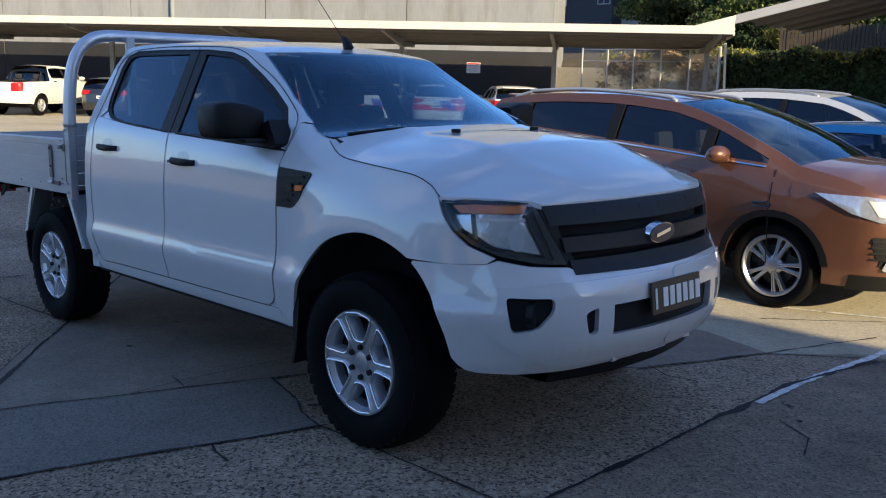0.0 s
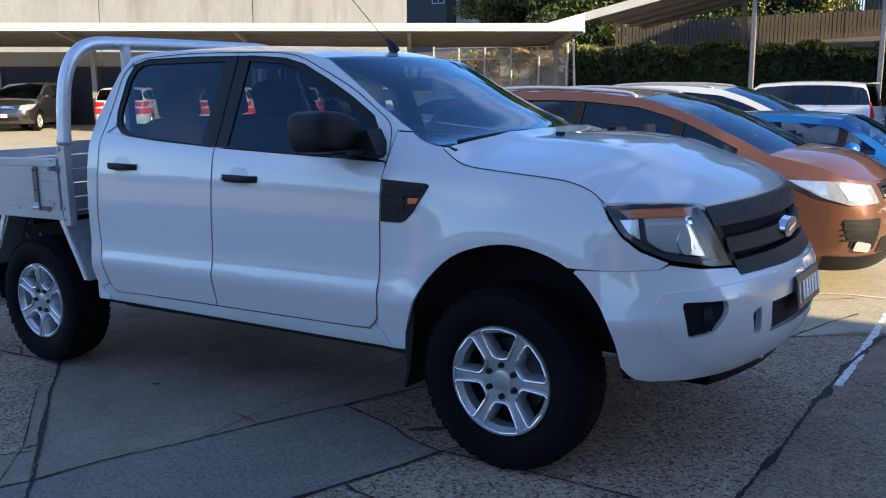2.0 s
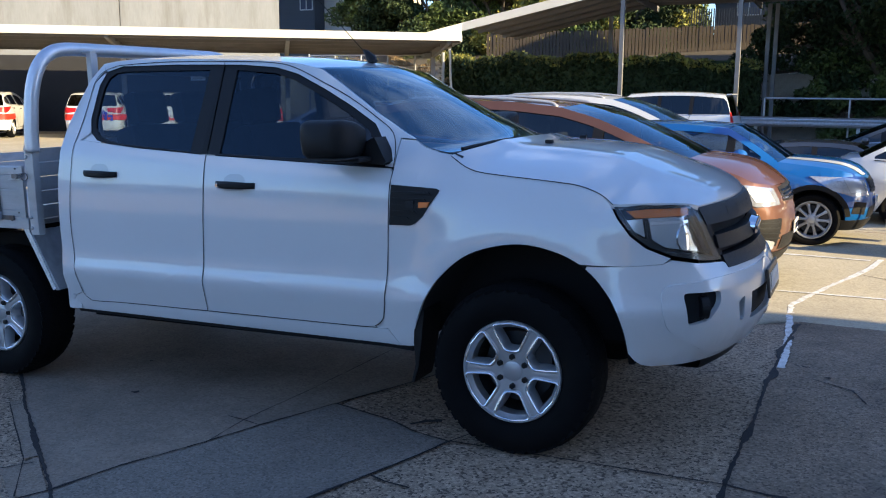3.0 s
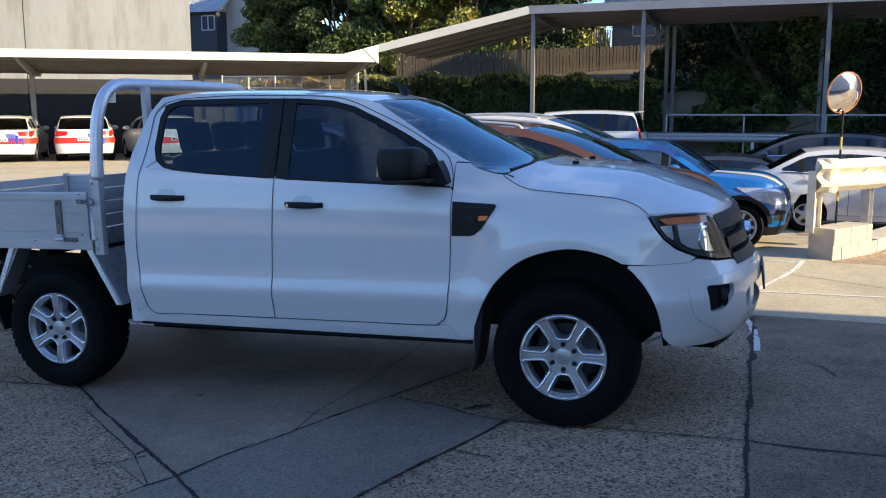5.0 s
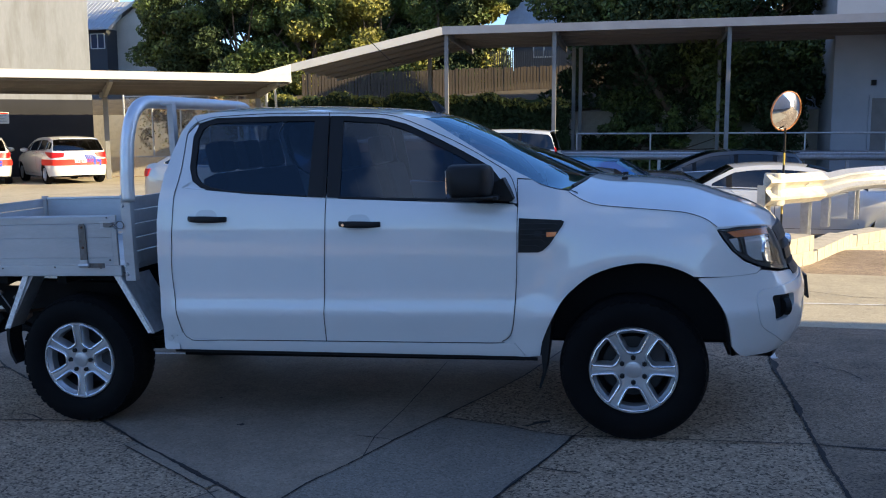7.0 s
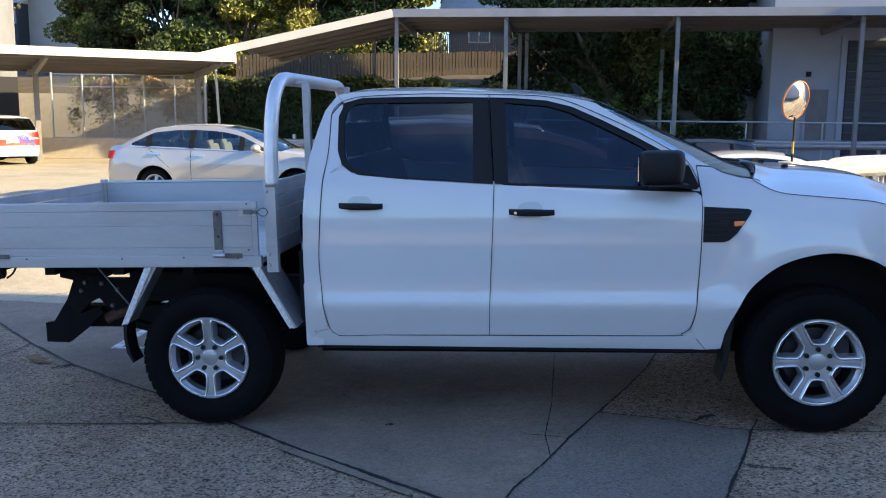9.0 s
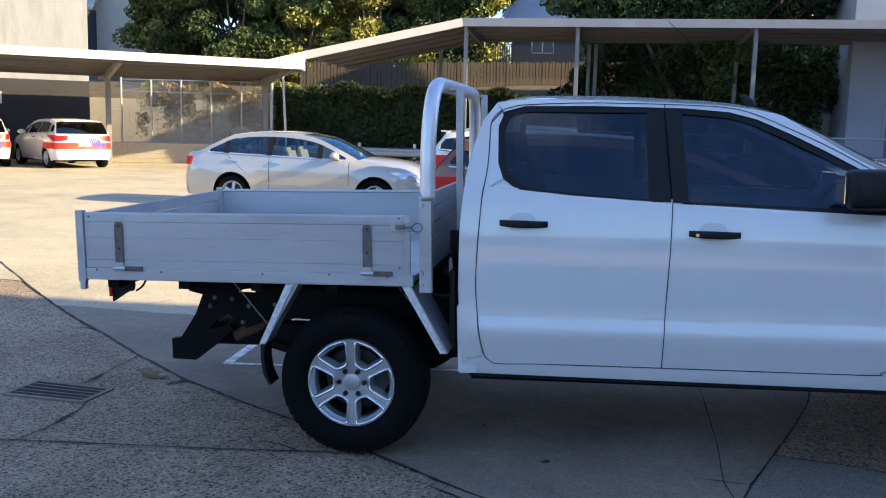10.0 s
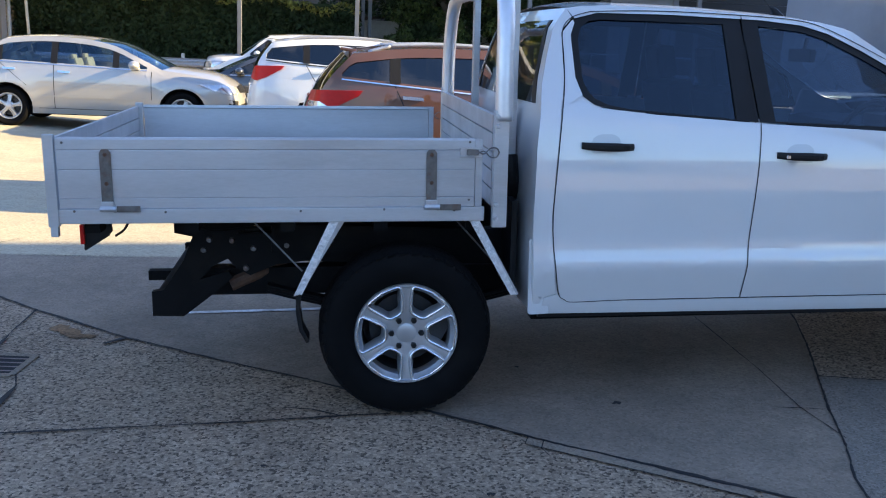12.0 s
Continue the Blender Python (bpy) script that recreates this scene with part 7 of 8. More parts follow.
# ---------------------------------------------------------------- short carport over the far bays
def build_carport_far():
    root = empty("carport", Matrix.Identity(4), "grey steel carport stepping up over the far bays", "carport", kind="structure")
    A, P = Vector((-8.2, 23.7, 3.82)), Vector((-3.15, 24.5, 5.0))
    Q = Vector((14.5, 24.1, 5.0))
    back = Vector((0.1, 4.75, -0.2))
    for a, b, lab, mt in ((A, P, "white sloping fascia", ROOFW), (P, Q, "white level fascia greyed for shade", SHADEFASCIA)):
        bm = bmesh.new()
        beam(bm, a - Vector((0, 0, 0.13)), b - Vector((0, 0, 0.13)), 0.06, 0.26)
        part("fascia", bm, mt, root, lab)
    bm = bmesh.new()
    e, dn = CP_T, Vector((0, 0, 1))
    tri = [A - e * 1.25 - dn * 0.34, A - dn * 0.34, A]
    f0 = [bm.verts.new(p - CP_N * 0.035) for p in tri]
    f1 = [bm.verts.new(p + CP_N * 0.02) for p in tri]
    bm.faces.new(f0)
    bm.faces.new(f1[::-1])
    for i in range(3):
        bm.faces.new((f0[i], f1[i], f1[(i + 1) % 3], f0[(i + 1) % 3]))
    part("flashing", bm, ROOFW, root, "triangular white flashing")
    off = Vector((0, 0.03, -0.1))
    ribbed_roof(root, A + off, P + off, P + back, A + back, ribs=12)
    ribbed_roof(root, P + off, Q + off, Q + back, P + back, ribs=36)
    for x, y, top in ((-3.05, 24.7, 4.8), (0.55, 24.65, 4.8), (6.0, 24.55, 4.8), (11.6, 24.5, 4.8), (-4.6, 29.0, 4.5), (0.9, 29.0, 4.6), (1.15, 29.0, 4.6), (6.1, 29.0, 4.6), (11.6, 29.0, 4.6)):
        bm = bmesh.new()
        z0 = gz(x, y) - 0.3
        box(bm, (x, y, (z0 + top) / 2), (0.13, 0.13, top - z0), bevel=0.01)
        part("post", bm, POST, root, "grey steel post")
    for x in (-3.05, 0.55, 6.0, 11.6):
        bm = bmesh.new()
        beam(bm, (x, 24.6, 4.78), (x, 29.6, 4.58), 0.1, 0.2)
        part("rafter", bm, POST, root)


build_carport_far()


# ---------------------------------------------------------------- foliage
def leaf_mesh(name, pts, size, rng, mat, parent, label=""):
    """Leaf blades at the given points, each a small folded-free quad turned at random."""
    n = len(pts)
    a = rng.normal(size=(n, 3))
    a /= np.linalg.norm(a, axis=1)[:, None]
    b = np.cross(a, rng.normal(size=(n, 3)))
    b /= np.linalg.norm(b, axis=1)[:, None]
    s = (size * rng.uniform(0.6, 1.4, n))[:, None]
    a, b = a * s, b * s * 0.45
    co = np.stack([pts - a * 0.5, pts + b * 0.5, pts + a * 0.5, pts - b * 0.5], axis=1).reshape(-1, 3)
    me = bpy.data.meshes.new(name)
    me.vertices.add(4 * n)
    me.vertices.foreach_set("co", co.astype(np.float32).ravel())
    me.loops.add(4 * n)
    me.loops.foreach_set("vertex_index", np.arange(4 * n, dtype=np.int32))
    me.polygons.add(n)
    me.polygons.foreach_set("loop_start", np.arange(0, 4 * n, 4, dtype=np.int32))
    me.update(calc_edges=True)
    me.materials.append(mat)
    ob = new(name, me)
    ob.parent = parent
    if label:
        ob["label"] = label
    return ob


def cloud(rng, centre, rad, n, lumps=8):
    """Points on an uneven cloud made of lumps."""
    v = rng.normal(size=(lumps, 3))
    v /= np.linalg.norm(v, axis=1)[:, None]
    cs = np.array(centre) + v * np.array(rad) * rng.uniform(0.25, 0.75, (lumps, 1))
    ks = rng.uniform(0.3, 0.6, lumps)
    i = rng.integers(lumps, size=n)
    d = rng.normal(size=(n, 3))
    d /= np.linalg.norm(d, axis=1)[:, None]
    return cs[i] + d * np.array(rad) * (ks[i] * rng.uniform(0.5, 1.0, n) ** 0.5)[:, None]


def build_tree(name, base, height, crowns, mats, seed, label, trunk=0.2, limbs=6, size=0.22):
    rng = np.random.default_rng(seed)
    root = empty(name, Matrix.Translation(base), label, "tree")
    bm = bmesh.new()
    tube(bm, spline([(0, 0, -0.4), (0.05, 0.02, height * 0.2), (-0.06, 0.05, height * 0.42), (0.05, 0, height * 0.7)], 4), [trunk * (1 - 0.7 * i / 12) for i in range(13)], 10)
    part("trunk", bm, BARK, root, "rough brown trunk")
    for (cx, cy, cz), rad, n, mt in crowns:
        bm = bmesh.new()
        st = Vector((0, 0, height * float(rng.uniform(0.2, 0.5))))
        en = Vector((cx, cy, cz))
        mid = st.lerp(en, 0.5) + Vector((float(rng.normal() * 0.2), float(rng.normal() * 0.2), -0.1 * height * 0.3))
        tube(bm, spline([tuple(st), tuple(mid), tuple(en)], 4), [trunk * 0.5 * (1 - 0.8 * i / 8) for i in range(9)], 7)
        part("limb", bm, BARK, root)
        leaf_mesh("crown", cloud(rng, (cx, cy, cz), rad, n), size, rng, mats[mt], root)
    return root


def crown_ring(rng, n, rx, ry, z0, z1, r, cnt, mats_n):
    out = []
    for i in range(n):
        t = rng.uniform(0, 1)
        a = rng.uniform(0, 2 * math.pi)
        k = rng.uniform(0.2, 1.0)
        out.append(((rx * k * math.cos(a), ry * k * math.sin(a), z0 + (z1 - z0) * t), (r * rng.uniform(0.8, 1.25),) * 2 + (r * rng.uniform(0.65, 1.0),), cnt, int(rng.integers(mats_n))))
    return out


def build_planting():
    r = np.random.default_rng(5)
    # trees on the bank behind the carports
    for i, (x, y, z, w, h, mats, lab) in enumerate((
            (-19.6, 39, 2.4, 2.5, 7.2, (LEAF, LEAFD), "dark green leafy tree on the bank"), (-16.2, 38, 2.4, 2.4, 6.8, (LEAF, LEAFD, LEAF), "olive green leafy tree on the bank"),
            (-12.9, 39, 2.4, 2.6, 8.2, (LEAF, LEAFY, LEAF), "bright green sunlit tree on the bank"), (-9.6, 38.8, 2.6, 2.3, 7.6, (LEAFY, LEAF), "yellow-green sunlit tree on the bank"),
            (-6.2, 39.6, 2.8, 2.5, 8.4, (LEAFD, LEAF), "dark green tree behind the paling fence"), (-6.0, 41.2, 4.3, 1.9, 5.5, (LEAF, LEAFY), "green and yellow tree beside the paling fence"),
            (4.0, 44, 4.0, 4.2, 11.0, (LEAFD, LEAF), "tall dark tree behind the houses"), (-15.5, 46, 4, 4.4, 12.0, (LEAFD, LEAF), "tall dark green tree further back"),
            (-7.5, 47, 4, 4.4, 12.0, (LEAFD, LEAF, LEAFY), "tall green tree further back"), (10.5, 45, 4, 4.4, 12.0, (LEAFD, LEAF), "tall dark tree behind the white building"), (-11.5, 48, 4, 4.6, 13.0, (LEAF, LEAFD), "tall leafy tree between the others"), (-1.0, 52, 4, 4.4, 12.5, (LEAFD, LEAF), "tall tree far behind the grey house"), (-20.8, 50, 4, 4.0, 11.5, (LEAFD, LEAF), "tall dark tree behind the bank"))):
        cr = crown_ring(r, 30, w * 1.08, w * 0.7, h * 0.1, h * 1.0, 1.25, 2100, len(mats))
        build_tree("tree", (x, y, z - 0.8), h, cr, mats, 20 + i, lab, size=0.205)
    # the big dark tree behind the far bays
    cr = crown_ring(r, 96, 5.3, 1.7, 2.25, 9.6, 1.4, 2300, 4)
    build_tree("fig_tree", (4.9, 31.2, 0.0), 7.5, cr, (LEAFD, LEAFD, LEAFD, LEAF), 70, "large dense dark green tree overhanging the bays", trunk=0.38, size=0.19)
    cr = crown_ring(r, 12, 1.0, 0.5, 0.6, 3.6, 0.8, 900, 2)
    build_tree("shrub_tree", (8.3, 29.6, 0.0), 3.5, cr, (LEAFD, LEAFD), 71, "dark shrub against the white building", trunk=0.12, size=0.18)
    cr = crown_ring(r, 22, 4.2, 0.35, 0.2, 2.0, 0.6, 750, 2)
    build_tree("shrub_tree", (3.4, 30.2, 0.0), 1.8, cr, (LEAFD, LEAF), 72, "low dark shrub before the retaining wall", trunk=0.08, size=0.18)
    # clipped hedge: yellow top leaves carry the sun, dark body leaves the shade
    rng = np.random.default_rng(9)
    root = empty("hedge", Matrix.Identity(4), "dense clipped hedge with sun on top and shade below put into leaf colours", "hedge")
    x0, x1 = -11.2, 0.8
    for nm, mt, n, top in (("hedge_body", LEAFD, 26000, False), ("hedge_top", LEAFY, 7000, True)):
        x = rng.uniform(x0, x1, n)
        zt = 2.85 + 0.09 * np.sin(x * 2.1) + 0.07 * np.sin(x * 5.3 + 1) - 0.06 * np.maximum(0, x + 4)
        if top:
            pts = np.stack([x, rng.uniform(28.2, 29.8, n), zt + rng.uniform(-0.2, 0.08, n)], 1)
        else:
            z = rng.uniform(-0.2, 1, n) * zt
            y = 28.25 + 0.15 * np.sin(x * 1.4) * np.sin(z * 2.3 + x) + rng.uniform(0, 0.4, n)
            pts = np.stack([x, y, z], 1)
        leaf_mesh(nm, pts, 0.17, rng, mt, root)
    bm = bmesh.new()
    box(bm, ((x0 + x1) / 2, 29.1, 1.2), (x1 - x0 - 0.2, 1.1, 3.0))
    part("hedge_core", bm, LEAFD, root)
    # dry creeper on the wire fence and weeds on the wall
    root = empty("creeper", Matrix.Identity(4), "dry brown creeper with green patches on the fence", "creeper")
    for mt, n, ph in ((LEAFB, 15000, 0.0), (LEAFY, 3000, 2.0)):
        x = rng.uniform(-16.2, -10.8, n)
        z = 0.7 + rng.uniform(0, 1, n) ** 0.42 * (2.2 + 0.35 * np.sin(x * 1.7 + ph))
        keep = np.sin(x * 2.3 + z * 1.9 + ph) + np.sin(x * 5.1 - z * 3.0) * 0.6 > -0.3
        pts = np.stack([x, 27.5 + 0.07 * (x + 16) + rng.uniform(0, 0.7, n), z], 1)[keep]
        leaf_mesh("foliage", pts, 0.12, rng, mt, root)
    root = empty("weeds", Matrix.Identity(4), "low weeds at the foot of the block wall", "weeds", kind="stuff")
    x = rng.uniform(-15.2, -9.5, 1100)
    pts = np.stack([x, 25.75 + 0.07 * (x + 16) + rng.uniform(-0.2, 0.1, 1100), rng.uniform(-0.1, 0.2, 1100) + 0.1 * np.maximum(0, np.sin(x * 3))], 1)
    leaf_mesh("foliage", pts, 0.12, rng, LEAFY, root)


build_planting()


# ---------------------------------------------------------------- bank, walls, fences
def build_bank():
    bm = bmesh.new()
    xs = [-60, -40, -30, -20, -14, -8, -2, 4, 10, 20, 40, 80]
    ys = [(31.2, 0.0), (31.6, 1.4), (34, 2.4), (37, 3.3), (42, 4.0), (60, 5.0), (120, 9.0)]
    vs = [[bm.verts.new((x, y, z + 0.25 * noise.noise(Vector((x * 0.2, y * 0.2, 0))) - (0.6 if z == 0 else 0))) for y, z in ys] for x in xs]
    for i in range(len(xs) - 1):
        for j in range(len(ys) - 1):
            bm.faces.new((vs[i][j], vs[i + 1][j], vs[i + 1][j + 1], vs[i][j + 1])).smooth = True
    ob = skin("bank", bm, EARTH, None)
    tagged(ob, "earth bank rising behind the hedge", "bank", kind="structure")


build_bank()


def block_wall(name, a, b, z0, z1, label, thick=0.2, bl=0.39, bh=0.19, cap=True):
    a, b = Vector((*a, 0)), Vector((*b, 0))
    root = tagged(empty(name, Matrix.Identity(4), label, "wall"), kind="structure")
    d = (b - a)
    ln = d.length
    ang = math.atan2(d.y, d.x)
    rot = Matrix.Rotation(ang, 4, "Z")
    bm = bmesh.new()
    box(bm, (a + b) / 2 + Vector((0, 0, (z0 + z1) / 2 - 0.01)), (ln, thick - 0.02, z1 - z0 - 0.02), rot)
    part("wall_core", bm, BLOCK, root)
    me = None
    rows = max(1, round((z1 - z0) / bh))
    for r in range(rows):
        n = int(ln / bl)
        for k in range(n + 1):
            x = (k + (0.5 if r % 2 else 0)) * bl
            w = min(bl, ln - x)
            if w < 0.1:
                continue
            c = a + d * ((x + w / 2) / ln) + Vector((0, 0, z0 + (r + 0.5) * (z1 - z0) / rows))
            if me is None or abs(w - bl) > 1e-3:
                bm = bmesh.new()
                box(bm, (0, 0, 0), (w - 0.012, thick, (z1 - z0) / rows - 0.012), bevel=0.006)
                ob = part("block", bm, BLOCK, root)
                if me is None and abs(w - bl) < 1e-3:
                    me = ob.data
            else:
                ob = new("block", me)
                ob.parent = root
            ob.matrix_basis = Matrix.Translation(c) @ rot
    return root


block_wall("block_wall", (-16.6, 24.95), (-9.8, 26.5), -0.1, 0.66, "low sunlit concrete block wall below the wire fence")
block_wall("retaining_wall", (-22.0, 29.6), (-10.0, 30.2), -0.3, 2.3, "pale concrete retaining wall behind the wire fence", bl=0.8, bh=0.52)
block_wall("retaining_wall", (-1.5, 31.0), (10.2, 31.0), -0.3, 2.3, "cream block retaining wall in dappled sun")


def build_wire_fence():
    root = tagged(empty("wire_fence", Matrix.Identity(4), "galvanised chain-link fence with pipe rails", "fence"), kind="structure")
    a, b = Vector((-16.4, 26.9, 0)), Vector((-10.7, 27.5, 0))
    d = b - a
    z0, z1 = 0.62, 2.95
    for k in range(6):
        p = a + d * k / 5
        bm = bmesh.new()
        tube(bm, [p + Vector((0, 0, -0.1)), p + Vector((0, 0, z1 + (0.1 if k in (0, 5) else 0)))], 0.035 if k < 5 else 0.06, 8)
        part("fence_post", bm, STEEL, root)
    for z in (z0, z1 - 0.45, z1):
        bm = bmesh.new()
        tube(bm, [a + Vector((0, 0, z)), b + Vector((0, 0, z))], 0.022, 6)
        part("fence_rail", bm, STEEL, root)
    bm = bmesh.new()
    h, ln = z1 - z0, d.length
    n = int((ln + h) / 0.1)
    for k in range(n):
        for sg in (1, -1):
            x = k * 0.1 - (h if sg > 0 else 0)
            p0, p1 = (x, z0), (x + h, z1)
            if sg < 0:
                p0, p1 = (x, z1), (x + h, z0)
            t0, t1 = max(0, -p0[0] / h), min(1, (ln - p0[0]) / h)
            if t1 - t0 < 0.02:
                continue
            q = []
            for t in (t0, t1):
                u = a + d * ((p0[0] + h * t) / ln)
                q.append(u + Vector((0, sg * 0.004, p0[1] + (p1[1] - p0[1]) * t)))
            w = Vector((0, 0, 0.006))
            vs = [bm.verts.new(v) for v in (q[0] - w, q[1] - w, q[1] + w, q[0] + w)]
            bm.faces.new(vs)
    tagged(part("wire_mesh", bm, STEEL, root, "diamond wire mesh"), kind="stuff")


build_wire_fence()


def build_paling_fence():
    root = tagged(empty("paling_fence", Matrix.Identity(4), "weathered grey-brown timber paling fence on the bank", "fence"), kind="structure")
    rng = np.random.default_rng(4)
    bm = bmesh.new()
    box(bm, (0, 0, 0), (0.13, 0.02, 1.75), bevel=0.003)
    first = part("paling", bm, TIMBER, root)
    first.matrix_basis = pose(-12.0, 35.0, 3.31, 0, 0, 14)
    for k in range(1, 108):
        x = -12.0 + 0.148 * k
        o = new("paling", first.data)
        o.parent = root
        o.matrix_basis = pose(x, 37.0 + 0.25 * (x + 4) + float(rng.uniform(-0.012, 0.012)), 3.55 + 0.05 * (x + 4) * 0.6 + float(rng.uniform(-0.04, 0.04)), 0, float(rng.uniform(-1, 1)), 14)
    for z in (3.1, 4.0):
        bm = bmesh.new()
        beam(bm, (-12, 35.04, z - 0.25), (4.0, 39.04, z + 0.25), 0.05, 0.09)
        part("fence_rail", bm, TIMBER, root)
    # slatted screen above, towards the grey roof
    bm = bmesh.new()
    box(bm, (0, 0, 0), (0.05, 0.03, 1.1), bevel=0.003)
    f2 = part("screen_slat", bm, CHAR, root)
    f2.matrix_basis = pose(-4.2, 39.4, 4.85)
    for k in range(1, 52):
        o = new("screen_slat", f2.data)
        o.parent = root
        o.matrix_basis = pose(-4.2 + 0.11 * k, 39.4, 4.85)


build_paling_fence()


def build_house(name, m, w, d, h, wall_mat, label, windows, ridge=1.6):
    root = tagged(empty(name, m, label, "house"), kind="")
    bm = bmesh.new()
    box(bm, (0, 0, h / 2), (w, d, h))
    part("wall", bm, wall_mat, root)
    bm = bmesh.new()
    e = 0.45
    prof = [(-d / 2 - e, h - 0.1), (0, h + ridge), (d / 2 + e, h - 0.1), (d / 2 + e, h - 0.02), (0, h + ridge + 0.1), (-d / 2 - e, h - 0.02)]
    a = [bm.verts.new((-w / 2 - e, y, z)) for y, z in prof]
    b = [bm.verts.new((w / 2 + e, y, z)) for y, z in prof]
    bm.faces.new(a)
    bm.faces.new(b[::-1])
    for i in range(6):
        bm.faces.new((a[i], b[i], b[(i + 1) % 6], a[(i + 1) % 6]))
    rf = part("roof", bm, IRON, root, "corrugated iron roof")
    for k in range(int((w + 2 * e) / 0.3)):
        x = -w / 2 - e + 0.3 * k
        bm = bmesh.new()
        beam(bm, (x, -d / 2 - e, h + 0.0), (x, 0, h + ridge + 0.11), 0.05, 0.04)
        part("roof_rib", bm, IRON, rf)
    g = [(-d / 2, h), (0, h + ridge - 0.05), (d / 2, h)]
    for x in (-w / 2 + 0.02, w / 2 - 0.02):
        bm = bmesh.new()
        lo = [bm.verts.new((x - 0.02, y, z)) for y, z in g]
        hi = [bm.verts.new((x + 0.02, y, z)) for y, z in g]
        bm.faces.new(lo)
        bm.faces.new(hi[::-1])
        for i in range(3):
            bm.faces.new((lo[i], hi[i], hi[(i + 1) % 3], lo[(i + 1) % 3]))
        part("gable", bm, CREAM, root)
    for x in (-w / 2 - e, w / 2 + e):
        bm = bmesh.new()
        beam(bm, (x, -d / 2 - e, h - 0.08), (x, 0, h + ridge), 0.05, 0.2)
        beam(bm, (x, d / 2 + e, h - 0.08), (x, 0, h + ridge), 0.05, 0.2)
        part("barge_board", bm, ROOFW, rf)
    for x, z, ww, hh in windows:
        bm = bmesh.new()
        for dx in (-ww / 2, 0, ww / 2):
            box(bm, (x + dx, -d / 2 - 0.03, z), (0.06, 0.06, hh))
        for dz in (-hh / 2, hh / 2):
            box(bm, (x, -d / 2 - 0.03, z + dz), (ww, 0.06, 0.06))
        wf = part("window", bm, ROOFW, root, "white framed window")
        bm = bmesh.new()
        box(bm, (x, -d / 2 - 0.012, z), (ww, 0.01, hh))
        part("pane", bm, BADGE, wf)
    return root


build_house("house", pose(-35.2, 52.5, 2.0, 0, 0, 0), 8.0, 5.5, 6.3, CHAR, "charcoal weatherboard house with iron roof", [(3.35, 5.5, 1.0, 0.95), (-0.5, 5.5, 1.2, 1.0)], ridge=2.0)
build_house("house", pose(-29.0, 54.0, 2.0, 0, 0, 90), 6.0, 5.0, 6.6, CREAM, "cream house with white trims behind the trees", [(0.0, 5.2, 1.2, 1.2)], ridge=1.8)
build_house("house", pose(-0.4, 46.0, 3.8, 0, 0, 0), 5.6, 6.0, 3.1, CHAR, "grey house with corrugated iron roof above the fence", [(-1.2, 2.0, 1.1, 0.9)], ridge=1.6)
build_house("house", pose(-44.0, 62.0, 3.0, 0, 0, 20), 10.0, 7.0, 7.5, CREAM, "pale house with iron roof up the hill", [(2.0, 5.8, 1.2, 1.1)], ridge=2.4)


def build_white_building():
    root = tagged(empty("white_building", Matrix.Identity(4), "white rendered building with a side door and roller door", "building"), kind="structure")
    x0, y0 = 9.9, 28.6
    bm = bmesh.new()
    box(bm, (x0 + 8, y0 + 3, 5.7), (16, 6, 12.0), bevel=0.02)
    part("wall", bm, WHITEWALL, root)
    bm = bmesh.new()
    for dx in (-0.42, 0.42):
        box(bm, (11.55 + dx, y0 - 0.03, 1.55), (0.09, 0.1, 2.2))
    box(bm, (11.55, y0 - 0.03, 2.66), (0.93, 0.1, 0.09))
    dr = part("door_frame", bm, WHITEWALL, root)
    bm = bmesh.new()
    box(bm, (11.55, y0 - 0.02, 1.55), (0.75, 0.05, 2.14))
    part("door", bm, POST, root, "grey side door")
    bm = bmesh.new()
    box(bm, (11.2, y0 - 0.06, 3.15), (0.16, 0.12, 0.18), bevel=0.02)
    part("wall_lamp", bm, PLASTIC, root)
    for k in range(16):
        bm = bmesh.new()
        box(bm, (14.6, y0 - 0.03, 0.15 + 0.27 * k), (4.2, 0.06, 0.262), bevel=0.01)
        part("roller_slat", bm, CHAR, root)
    bm = bmesh.new()
    box(bm, (12.35, y0 - 0.06, 2.2), (0.2, 0.14, 4.6), bevel=0.01)
    part("jamb", bm, WHITEWALL, root)


build_white_building()


# ---------------------------------------------------------------- rails round the ramp
def wbeam(parent, pts, z, mat=STEEL, scale=1.0, name="guard_beam"):
    """A W-section beam along plan points."""
    k_ = scale
    prof = [(o * k_, h * k_) for o, h in [(0.0, 0.155), (-0.02, 0.14), (-0.075, 0.10), (-0.08, 0.075), (-0.02, 0.03), (-0.005, 0.0), (-0.02, -0.03), (-0.08, -0.075), (-0.075, -0.10), (-0.02, -0.14), (0.0, -0.155)]]
    bm = bmesh.new()
    rows = []
    P3 = [Vector((*p, 0)) for p in pts]
    for i, p in enumerate(P3):
        t = (P3[min(i + 1, len(P3) - 1)] - P3[max(0, i - 1)]).normalized()
        n = Vector((-t.y, t.x, 0))
        rows.append([bm.verts.new(p + n * (o * 1.0) + Vector((0, 0, z + h))) for o, h in prof] + [bm.verts.new(p + n * (o + 0.006) + Vector((0, 0, z + h))) for o, h in prof[::-1]])
    m = len(rows[0])
    for a, b in zip(rows, rows[1:]):
        for k in range(m):
            bm.faces.new((a[k], b[k], b[(k + 1) % m], a[(k + 1) % m]))
    bm.faces.new(rows[0])
    bm.faces.new(rows[-1][::-1])
    return part(name, bm, mat, parent, "corrugated steel guard beam", smooth=False)


